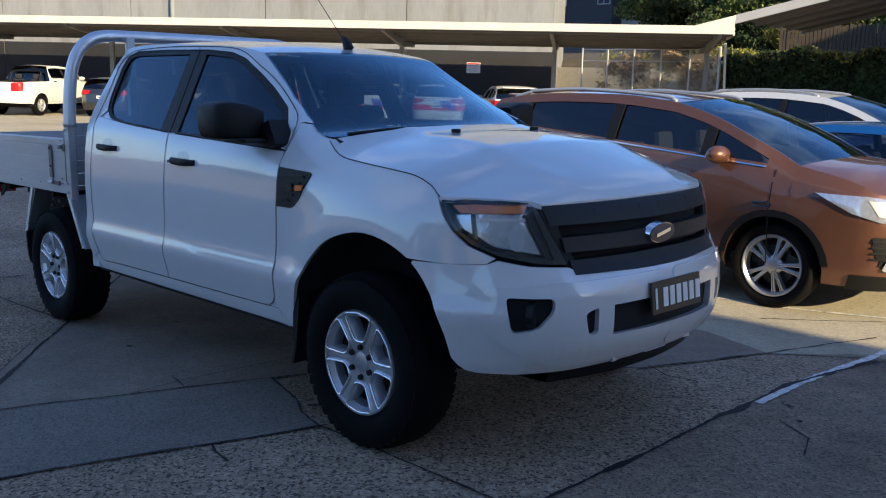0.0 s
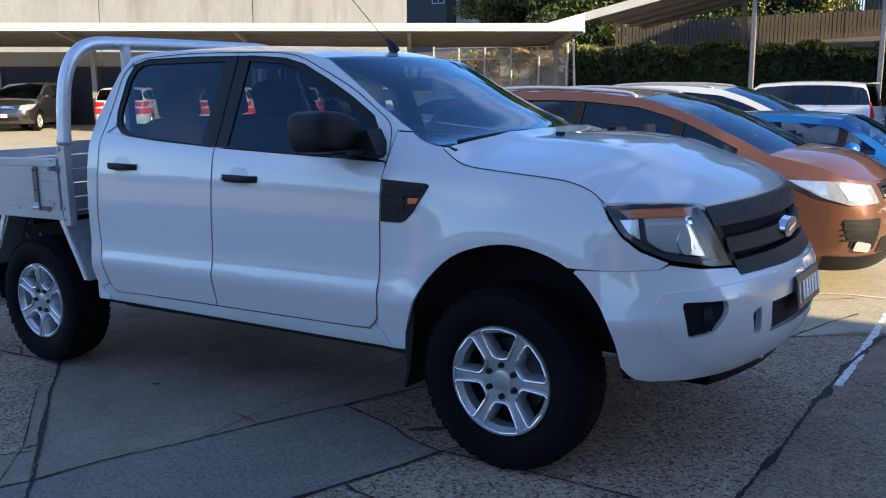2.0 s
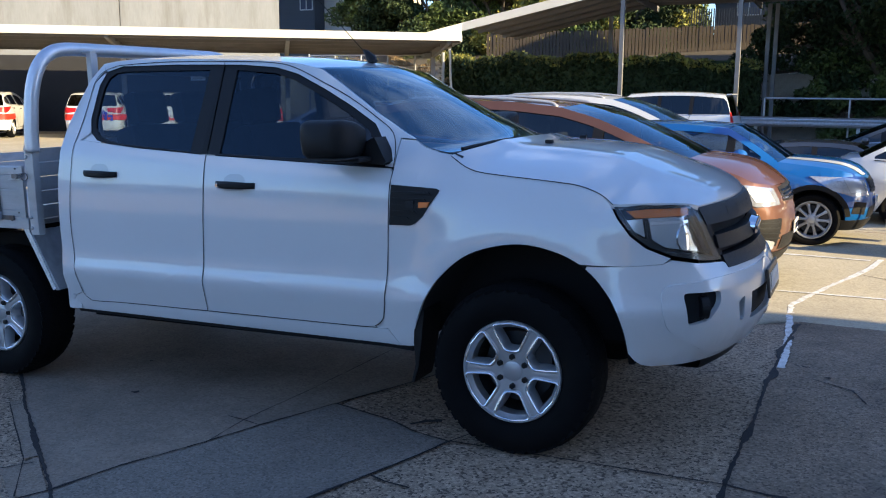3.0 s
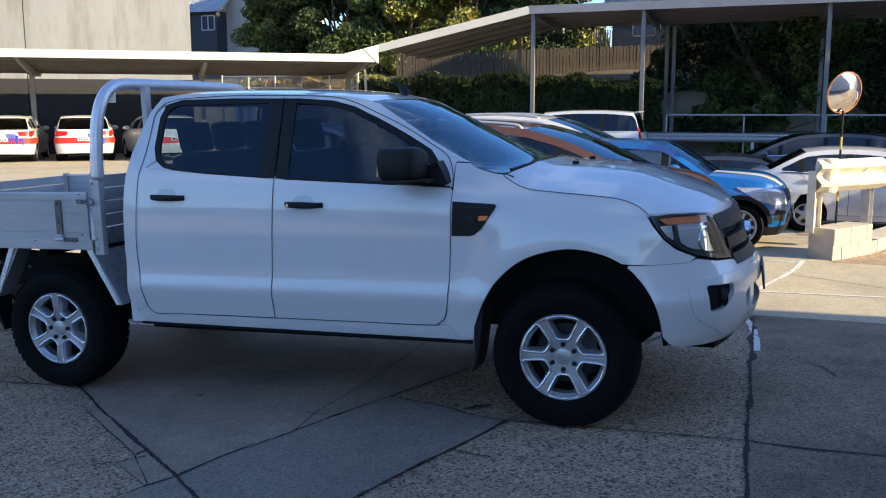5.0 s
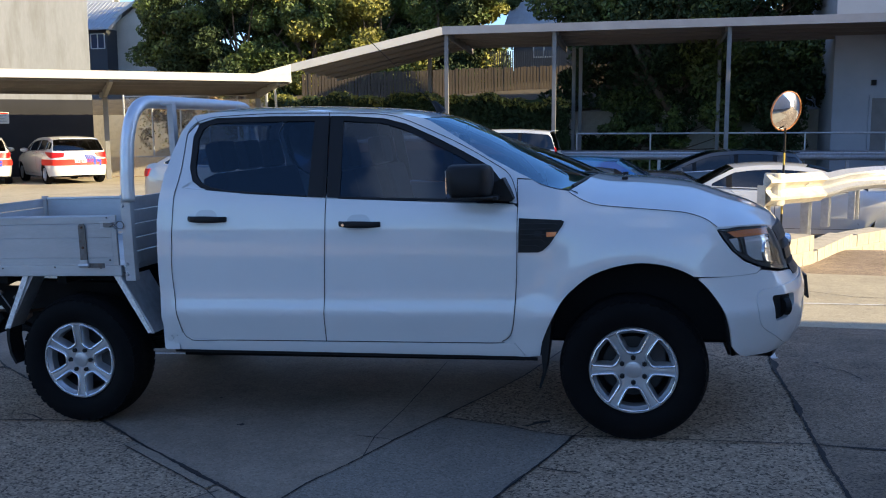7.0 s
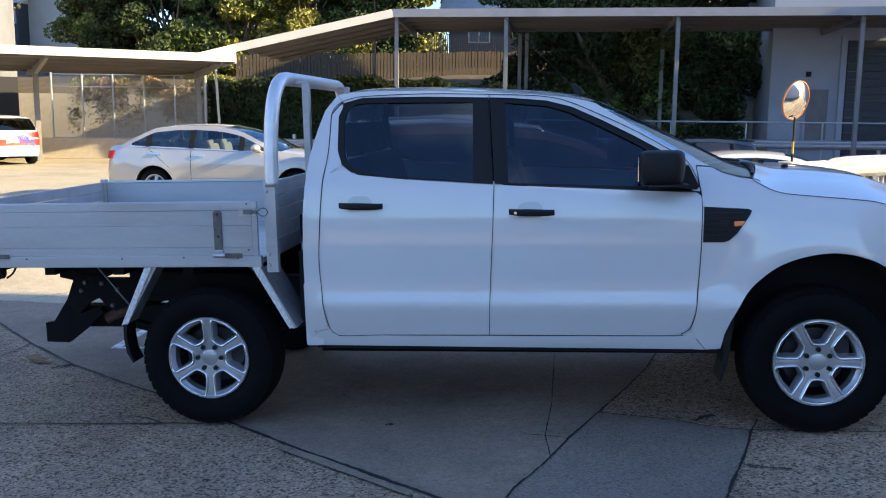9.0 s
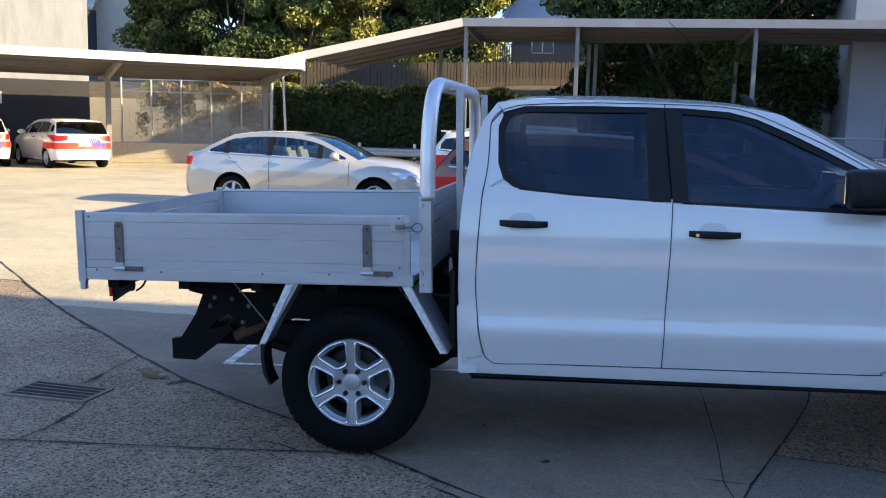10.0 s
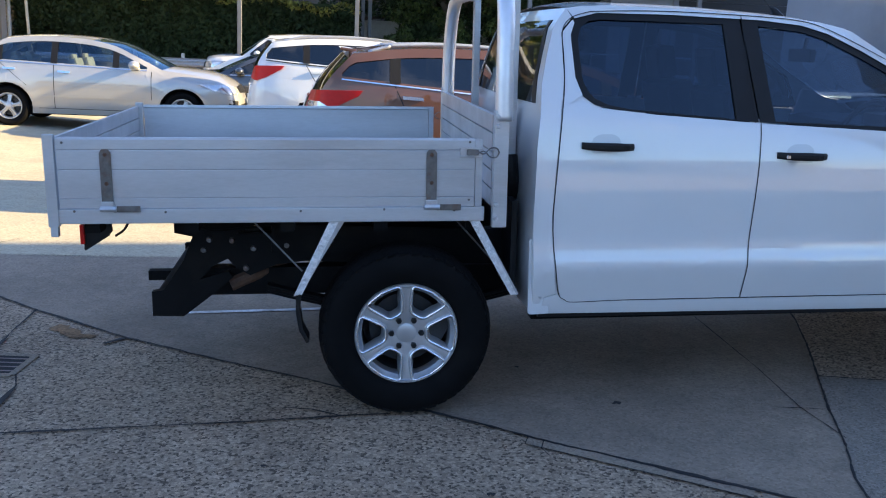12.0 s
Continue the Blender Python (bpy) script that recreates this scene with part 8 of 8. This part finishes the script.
# worn rail steel, paled and warmed to carry the sun on its near end
PALESTEEL = material("sun_paled_rail", (0.62, 0.58, 0.48), rough=0.6, metal=0.2, var=0.12, vscale=5, fine=0.08, fscale=60, dark=(0.3, 0.26, 0.2), dscale=6, damount=0.35)


FADED = material("faded_orange", (0.42, 0.16, 0.05), rough=0.55, var=0.15, vscale=8)
YELLOW = material("pole_yellow", (0.55, 0.38, 0.05), rough=0.55, var=0.15, vscale=8)


def build_barrier():
    root = tagged(empty("guard_rail", Matrix.Identity(4), "weathered steel guard rail on a block kerb along the ramp", "guard rail"), kind="structure")
    path = spline([(4.86, 6.46), (5.35, 7.15), (5.8, 8.1), (6.35, 9.4), (7.2, 10.5), (9.0, 11.6), (13.0, 12.4)], 6)
    end = spline([(4.80, 6.40), (4.98, 6.55), (5.3, 6.92), (5.62, 7.30)], 5)
    wbeam(root, end, 0.87, PALESTEEL, 1.25)
    # bull-nose terminal: a rolled plate round the end of the beam
    bm = bmesh.new()
    rows = []
    for k in range(13):
        t = radians(110 + 220 * k / 12)
        q = Vector((4.93 + 0.125 * math.cos(t + 0.75), 6.56 + 0.125 * math.sin(t + 0.75), 0))
        out_ = (q - Vector((4.93, 6.56, 0))).normalized()
        rows.append([bm.verts.new(q + out_ * o + Vector((0, 0, 0.87 + h))) for h, o in ((-0.205, -0.01), (-0.19, 0.0), (-0.10, 0.012), (0.0, 0.0), (0.10, 0.012), (0.19, 0.0), (0.205, -0.01))])
    for a, b in zip(rows, rows[1:]):
        for k in range(6):
            bm.faces.new((a[k], b[k], b[k + 1], a[k + 1]))
    bm.faces.new([r[-1] for r in rows])
    bm.faces.new([r[0] for r in rows])
    part("bull_nose", bm, PALESTEEL, root, "rolled pale steel rail end", smooth=False)
    wbeam(root, [(p[0] + 0.06, p[1] - 0.03) for p in path[5:]], 0.84, STEEL, 1.15)
    last = None
    acc = 0.0
    for i in range(len(path) - 1):
        a, b = Vector((*path[i], 0)), Vector((*path[i + 1], 0))
        t = (b - a).normalized()
        ang = math.atan2(t.y, t.x)
        acc += (b - a).length
        if last is None or acc > 1.25:
            bm = bmesh.new()
            box(bm, a + Vector((0, 0, 0.55)) + Vector((-t.y, t.x, 0)) * 0.07, (0.14, 0.012, 0.75), Matrix.Rotation(ang, 4, "Z"))
            for sx in (-0.07, 0.07):
                box(bm, a + t * sx + Vector((0, 0, 0.55)) + Vector((-t.y, t.x, 0)) * 0.07, (0.012, 0.11, 0.75), Matrix.Rotation(ang, 4, "Z"))
            part("rail_post", bm, PALESTEEL if i < 6 else STEEL, root, "steel channel post")
            last, acc = a, 0.0
    for a_, b_, z_, lab in (((4.90, 6.45), (5.40, 7.22), 0.24, "sunlit broken block kerb under the guard rail"), ((5.40, 7.22), (6.35, 9.4), 0.02, "block kerb along the ramp"),
                            ((6.35, 9.4), (7.2, 10.5), 0.0, "block kerb along the ramp"), ((7.2, 10.5), (9.0, 11.6), -0.02, "block kerb along the ramp"), ((9.0, 11.6), (13.0, 12.4), -0.02, "block kerb along the ramp")):
        block_wall("block_kerb", a_, b_, -0.4, z_, lab, thick=0.34)
    # convex traffic mirror on a striped pole
    mr = empty("traffic_mirror", pose(5.10, 7.02, 0.2), "round convex traffic mirror with orange rim on a striped pole", "mirror")
    for k in range(9):
        bm = bmesh.new()
        tube(bm, [(0, 0, 0.0 + 0.16 * k), (0, 0, 0.16 * (k + 1))], 0.014, 10, caps=True)
        part("pole_band", bm, YELLOW if k in (2, 4, 6) else PLASTIC, mr)
    rot = Matrix.Translation((0, 0, 1.66)) @ Matrix.Rotation(radians(39), 4, "Z") @ Matrix.Rotation(radians(11), 4, "X")
    bm = bmesh.new()
    prof = [(0.001 + 0.25 * k / 10, -0.075 * (1 - (k / 10) ** 2)) for k in range(11)]
    lathe(bm, prof, 40)
    bm.transform(rot)
    part("mirror_face", bm, MIRROR, mr, "convex mirror face", smooth=True)
    bm = bmesh.new()
    lathe(bm, [(0.248, -0.004), (0.252, -0.010), (0.260, -0.008), (0.260, 0.01), (0.245, 0.03), (0.10, 0.05), (0.001, 0.052)], 40)
    bm.transform(rot)
    part("rim", bm, FADED, mr, "faded orange rim")
    # hand rail and low rail in front of the bank
    hr = tagged(empty("hand_rail", Matrix.Identity(4), "grey pipe hand rail above a steel guard beam", "rail"), kind="structure")
    for z in (1.45,):
        bm = bmesh.new()
        tube(bm, [(1.2, 26.5, z), (14.0, 26.5, z)], 0.03, 8)
        part("rail_pipe", bm, STEEL, hr)
    for k in range(6):
        bm = bmesh.new()
        tube(bm, [(1.2 + 2.5 * k, 26.5, -0.4), (1.2 + 2.5 * k, 26.5, 1.45)], 0.03, 8)
        part("rail_post", bm, STEEL, hr)
    wbeam(hr, [(-9.5, 26.0), (-5.0, 26.1), (-3.2, 26.1)], 0.55, STEEL)
    wbeam(hr, [(-2.2, 26.2), (14.0, 26.2)], 0.72, STEEL)
    for x in (-9, -7, -5, -3.4, -2, 1, 4, 7, 10, 13):
        bm = bmesh.new()
        box(bm, (x, 26.3, 0.2), (0.1, 0.12, 1.3))
        part("beam_post", bm, STEEL, hr)


build_barrier()


# ---------------------------------------------------------------- unseen buildings placed to shade the yard and fill reflections
def build_surroundings():
    root = tagged(empty("showroom", Matrix.Identity(4), "plain grey showroom building that shades the yard", "building"), kind="structure")
    bm = bmesh.new()
    turn = Matrix.Rotation(radians(3), 4, "Z")
    box(bm, (28.8, -4.44, 4.1), (40.0, 11.4, 9.0), turn, bevel=0.03)
    part("wall", bm, SHOWROOM, root)
    bm = bmesh.new()
    box(bm, (28.8, -4.44, 8.66), (40.0, 11.4, 0.12), turn)
    part("roof", bm, IRON, root)
    # added out of view, only to throw shade over the far bays
    root = tagged(empty("far_bay_shade_block", Matrix.Identity(4), "unseen grey block added to shade the far bays", "building"), kind="structure")
    bm = bmesh.new()
    box(bm, (36.0, 21.2, 4.2), (30.0, 12.6, 9.6), bevel=0.03)
    part("wall", bm, SHOWROOM, root)
    # added behind the camera to give glass and paint something to reflect
    root = tagged(empty("opposite_building", Matrix.Identity(4), "unseen low cream building added for reflections", "building"), kind="structure")
    bm = bmesh.new()
    box(bm, (-14.0, -34.0, 1.3), (60.0, 14.0, 3.2), bevel=0.03)
    part("wall", bm, CREAM, root)
    for k in range(10):
        bm = bmesh.new()
        box(bm, (-38.0 + 5.2 * k, -26.98, 1.2), (3.4, 0.08, 1.8))
        part("window", bm, BADGE, root, "dark window")


build_surroundings()


# ---------------------------------------------------------------- slabs, joints, lines and the drain
def ground_sheet(bm, poly, lift, step=0.4):
    f = flat_mesh(poly, step)
    vm = {v: bm.verts.new((v.co.x, v.co.y, gz(v.co.x, v.co.y) + lift)) for v in f.verts}
    for fc in f.faces:
        bm.faces.new([vm[v] for v in fc.verts]).smooth = True
    f.free()
    return bm


PAVE = tagged(empty("pavement", Matrix.Identity(4), "smooth grey concrete slabs with tar-filled joints", "pavement"), kind="structure")
# the long diagonal joint, the joint across it, and the front edge of the slab under the utility
LONG = [(-5.44, 4.04), (-4.39, 3.02), (-3.74, 2.43), (-2.81, 1.62), (-2.10, 0.93), (-1.47, 0.36), (-0.92, -0.05), (-0.43, -0.39), (0.10, -0.81), (0.62, -1.22), (0.92, -1.44), (1.27, -1.69), (1.61, -1.93)]
CROSS = [(1.61, -1.93), (1.69, -1.62), (1.82, -1.34), (1.95, -0.99), (2.13, -0.56), (2.35, -0.03), (2.49, 0.34), (2.61, 0.76)]
NOSE = [(2.95, 0.86), (3.43, 1.02), (3.58, 1.46), (3.68, 2.05), (3.74, 2.9)]
SEAM = [(3.1, 2.35), (1.0, 2.3), (-1.0, 2.27), (-2.2, 2.33), (-3.6, 2.45)]


def slab_part(poly, mat, label="", step=0.4, lift=0.004):
    bm = ground_sheet(bmesh.new(), poly, lift, step)
    bmesh.ops.recalc_face_normals(bm, faces=bm.faces[:])
    for f in bm.faces:
        if f.normal.z < 0:
            f.normal_flip()
    return part("concrete_slab", bm, mat, PAVE, label, smooth=True)


# same concrete twice: shade darkens the colour under the utility, sun pales the yard's
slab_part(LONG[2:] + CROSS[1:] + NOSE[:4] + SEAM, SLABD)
slab_part([(-4.6, 3.2)] + LONG[1:3] + SEAM[::-1] + [NOSE[3], NOSE[4], (4.14, 2.75), (9.0, 2.4), (9.0, 6.0), (5.0, 6.2), (4.9, 9.0), (4.0, 26.0), (-14.0, 25.0), (-34.0, 11.0), (-36.0, 2.0), (-12.0, 3.0)], YARD, "yard concrete with its sunlight put into a paler tone", 0.7)
slab_part([(1.35, -2.60)] + CROSS[:5] + [(2.53, -0.68), (2.68, -0.765), (2.89, -0.82), (2.85, -1.0), (2.72, -1.37), (2.62, -1.65), (2.53, -1.93), (2.36, -2.6), (1.9, -2.75)], SLAB)
slab_part([(4.15, 2.6), (4.14, 1.4), (4.13, 0.58), (4.13, 0.0), (4.125, -0.45), (4.12, -0.83), (4.12, -1.22), (4.13, -1.62), (4.16, -2.4), (4.2, -3.2), (4.3, -6.0), (12.0, -6.0), (12.0, 2.3), (9.0, 2.4), (4.14, 2.75)], STAINED, "darker stained aggregate concrete", 0.5)
slab_part([(0.50, -1.13), (0.47, -1.20), (1.22, -1.735), (1.25, -1.685)], PATCH, "narrow mortar patch", 0.2, 0.006)
slab_part([(1.22, -1.86), (1.27, -1.70), (1.60, -1.94), (1.53, -2.06)], PATCH, "narrow mortar patch", 0.2, 0.006)


def joint(name, pts, width, mat, seed, lift=0.008, wob=0.5, parent=PAVE, blobs=0.0):
    """A ragged strip along plan points; blobs widens it here and there."""
    rng = np.random.default_rng(seed)
    P = spline(pts, 1)
    dense = []
    for a, b in zip(P, P[1:]):
        n = max(2, int(math.hypot(b[0] - a[0], b[1] - a[1]) / 0.03))
        dense += [(a[0] + (b[0] - a[0]) * k / n, a[1] + (b[1] - a[1]) * k / n) for k in range(n)]
    dense.append(P[-1])
    bm = bmesh.new()
    prev = None
    run = 0.0
    ph = rng.uniform(0, 50)
    for i, p in enumerate(dense):
        q = dense[min(i + 1, len(dense) - 1)]
        o = dense[max(i - 1, 0)]
        t = np.array((q[0] - o[0], q[1] - o[1]))
        run += np.linalg.norm(t) / 2
        t /= np.linalg.norm(t) + 1e-9
        side_ = []
        for sg in (0, 31.7):
            w = 0.5 + wob * 0.5 * rng.normal() * 0.5 + wob * 0.6 * noise.noise(Vector((run * 5.0, ph + sg, 0)))
            w += blobs * max(0.0, noise.noise(Vector((run * 3.0, ph + sg, 9))) - 0.12) * 3
            side_.append(width * max(0.12, w))
        j = wob * width * 0.8 * noise.noise(Vector((run * 2.2, ph, 4)))
        n = np.array((-t[1], t[0]))
        a_, b_ = np.array(p) + n * (side_[0] + j), np.array(p) - n * (side_[1] - j)
        pair = [bm.verts.new((*a_, gz(*a_) + lift)), bm.verts.new((*b_, gz(*b_) + lift))]
        if prev:
            bm.faces.new((prev[0], prev[1], pair[1], pair[0]))
        prev = pair
    bmesh.ops.recalc_face_normals(bm, faces=bm.faces[:])
    return part(name, bm, mat, parent)


for i, (pts, w, bl) in enumerate((
        (LONG + [(1.90, -2.16), (2.6, -2.68), (3.4, -3.3)], 0.014, 0.5), ([(1.35, -2.60), (1.51, -2.15)] + CROSS + [(2.75, 1.3)], 0.010, 0.4),
        ([(2.13, -0.56), (2.53, -0.68), (2.68, -0.765), (2.89, -0.82), (3.49, -0.825), (3.77, -0.83), (4.11, -0.83)], 0.010, 0.4), ([(4.11, -0.83), (4.22, -0.86), (4.47, -0.88), (5.2, -0.92), (6.5, -1.0)], 0.014, 1.3),
        ([(2.36, -2.6), (2.53, -1.93), (2.62, -1.65), (2.72, -1.37), (2.85, -1.0), (2.90, -0.83), (2.97, -0.66)], 0.010, 0.5),
        ([(4.15, 2.6), (4.14, 1.4), (4.13, 0.58), (4.13, 0.0), (4.125, -0.45), (4.12, -0.83), (4.12, -1.22), (4.13, -1.62), (4.16, -2.4), (4.2, -3.2)], 0.016, 1.5),
        ([(3.3, 0.9)] + NOSE[1:] + [(3.85, 3.4)], 0.009, 1.0), ([(2.6, 2.5), (2.93, 2.88), (3.09, 3.29), (3.73, 3.93)], 0.010, 0.8),
        ([(-3.4, -0.9), (-2.1, -0.9), (-1.83, -0.89), (-1.48, -0.88), (-0.87, -0.87), (-0.3, -0.84), (-0.07, -0.84)], 0.010, 0.7),
        ([(-2.3, -1.5), (-1.97, -1.08), (-1.89, -0.92), (-1.83, -0.70), (-1.83, -0.34), (-1.88, -0.18)], 0.009, 1.0), ([(-2.12, 0.2), (-2.12, 0.62), (-2.11, 0.93)], 0.009, 0.8),
        ([(-2.5, -0.1), (-2.9, -0.35), (-3.6, -0.7)], 0.006, 0.6), ([(1.86, -1.28), (1.83, -0.94), (1.87, -0.45), (1.89, 0.24), (1.9, 0.7)], 0.005, 0.4), ([(1.72, -0.93), (1.83, -0.95), (1.95, -0.98)], 0.005, 0.4),
        ([(2.76, -1.30), (2.84, -1.33), (2.97, -1.35)], 0.009, 1.0), ([(1.14, -1.90), (1.22, -1.85), (1.30, -1.75)], 0.008, 1.0), ([(0.50, -1.13), (0.47, -1.20), (0.8, -1.44), (1.22, -1.735), (1.53, -2.04)], 0.0045, 0.5),
        ([(-1.46, 0.36), (-1.50, 0.31), (-1.56, 0.25)], 0.013, 1.0), ([(-2.85, 1.66), (-3.0, 1.72), (-3.2, 1.74)], 0.008, 1.2), (SEAM[1:], 0.005, 0.3), ([(-3.1, 2.40), (-3.0, 2.62), (-2.8, 2.9)], 0.005, 0.3),
        ([(4.5, 5.2), (5.5, 4.6), (8.0, 4.4)], 0.008, 0.5), ([(4.35, 0.75), (4.55, 0.62), (4.62, 0.42)], 0.007, 1.5), ([(3.42, 1.1), (3.6, 1.0), (3.78, 1.02)], 0.006, 1.0), ([(-0.30, -0.83), (-0.42, -0.75), (-0.55, -0.72)], 0.005, 1.2),
        ([(0.56, -1.17), (0.53, -1.25), (0.55, -1.33)], 0.006, 1.0))):
    joint("joint", pts, w, TAR, 100 + i, wob=0.6, blobs=bl)
RUSTY = concrete("rust_stain", (0.25, 0.155, 0.082), (0.6, 0.55, 0.5), broad=0.25, grit=0.4, gscale=90.0, pits=0.1, amount=0.8, bump=0.3)
joint("stain", [(-1.94, 0.56), (-1.85, 0.50), (-1.74, 0.44), (-1.64, 0.39)], 0.075, RUSTY, 71, 0.0065, 1.1, blobs=0.6)
joint("stain", [(2.64, -0.70), (2.67, -0.66), (2.72, -0.62), (2.76, -0.61)], 0.030, TAR, 7, 0.009, 1.2, blobs=1.0)
for i, (x, y, r_) in enumerate(((0.985, -0.82, 0.02), (0.62, -0.30, 0.012), (4.30, 0.98, 0.022), (4.42, 0.80, 0.016), (0.25, -1.62, 0.014), (-0.6, -1.3, 0.012), (3.3, -1.4, 0.012))):
    joint("stain", [(x - r_, y), (x, y + 0.006), (x + r_, y - 0.004)], r_, TAR, 30 + i, 0.009, 1.3)
for i, (pts, w, wb_) in enumerate((([(4.43, 4.98), (4.18, 4.17), (4.02, 3.5), (4.12, 2.08), (4.165, 1.2), (4.175, 0.92)], 0.048, 0.3), ([(-1.39, 0.80), (-0.71, 0.81), (0.6, 0.84)], 0.045, 0.04), ([(-1.365, 0.80), (-1.40, 1.8), (-1.42, 2.6)], 0.075, 0.04),
                              ([(2.4, 3.62), (2.95, 3.72), (3.67, 4.05), (6.0, 4.2)], 0.045, 0.05), ([(-6.14, 8.15), (-5.94, 9.35), (-5.8, 10.2)], 0.07, 0.04), ([(-1.2, 6.1), (4.6, 6.1)], 0.07, 0.04), ([(-1.2, 8.75), (4.6, 8.75)], 0.07, 0.04), ([(4.43, 4.98), (4.6, 5.6), (4.7, 6.2)], 0.06, 0.06))):
    joint("painted_line", pts, w, LINE, 200 + i, 0.009 if i else 0.0075, wb_)


def build_drain():
    root = tagged(empty("drain_grate", Matrix.Identity(4), "rusty steel drain grate set in the concrete", "drain"), kind="")
    c = [(-2.50, -0.10), (-2.465, 0.215), (-1.865, 0.09), (-1.90, -0.19)]
    z = lambda p: gz(*p)
    # flat black sheet above the concrete, paints the dark below the bars
    bm = bmesh.new()
    bm.faces.new([bm.verts.new((*p, z(p) + 0.006)) for p in c][::-1])
    part("pit", bm, GAP, root)
    A, Bq, C, D = (Vector((*p, z(p) + 0.006)) for p in c)
    for k in range(6):
        t = k / 5
        bm = bmesh.new()
        beam(bm, A.lerp(Bq, t), D.lerp(C, t), 0.012 if 0 < k < 5 else 0.018, 0.004)
        part("bar", bm, GRATE, root)
    for t in (0.0, 1.0):
        bm = bmesh.new()
        beam(bm, A.lerp(D, t), Bq.lerp(C, t), 0.018, 0.005)
        part("cross_bar", bm, GRATE, root)
    # mortar rim round it
    for a, b in ((A, Bq), (Bq, C), (C, D), (D, A)):
        bm = bmesh.new()
        beam(bm, a, b, 0.034, 0.006)
        part("rim", bm, PATCH, root, "pale mortar rim")


build_drain()
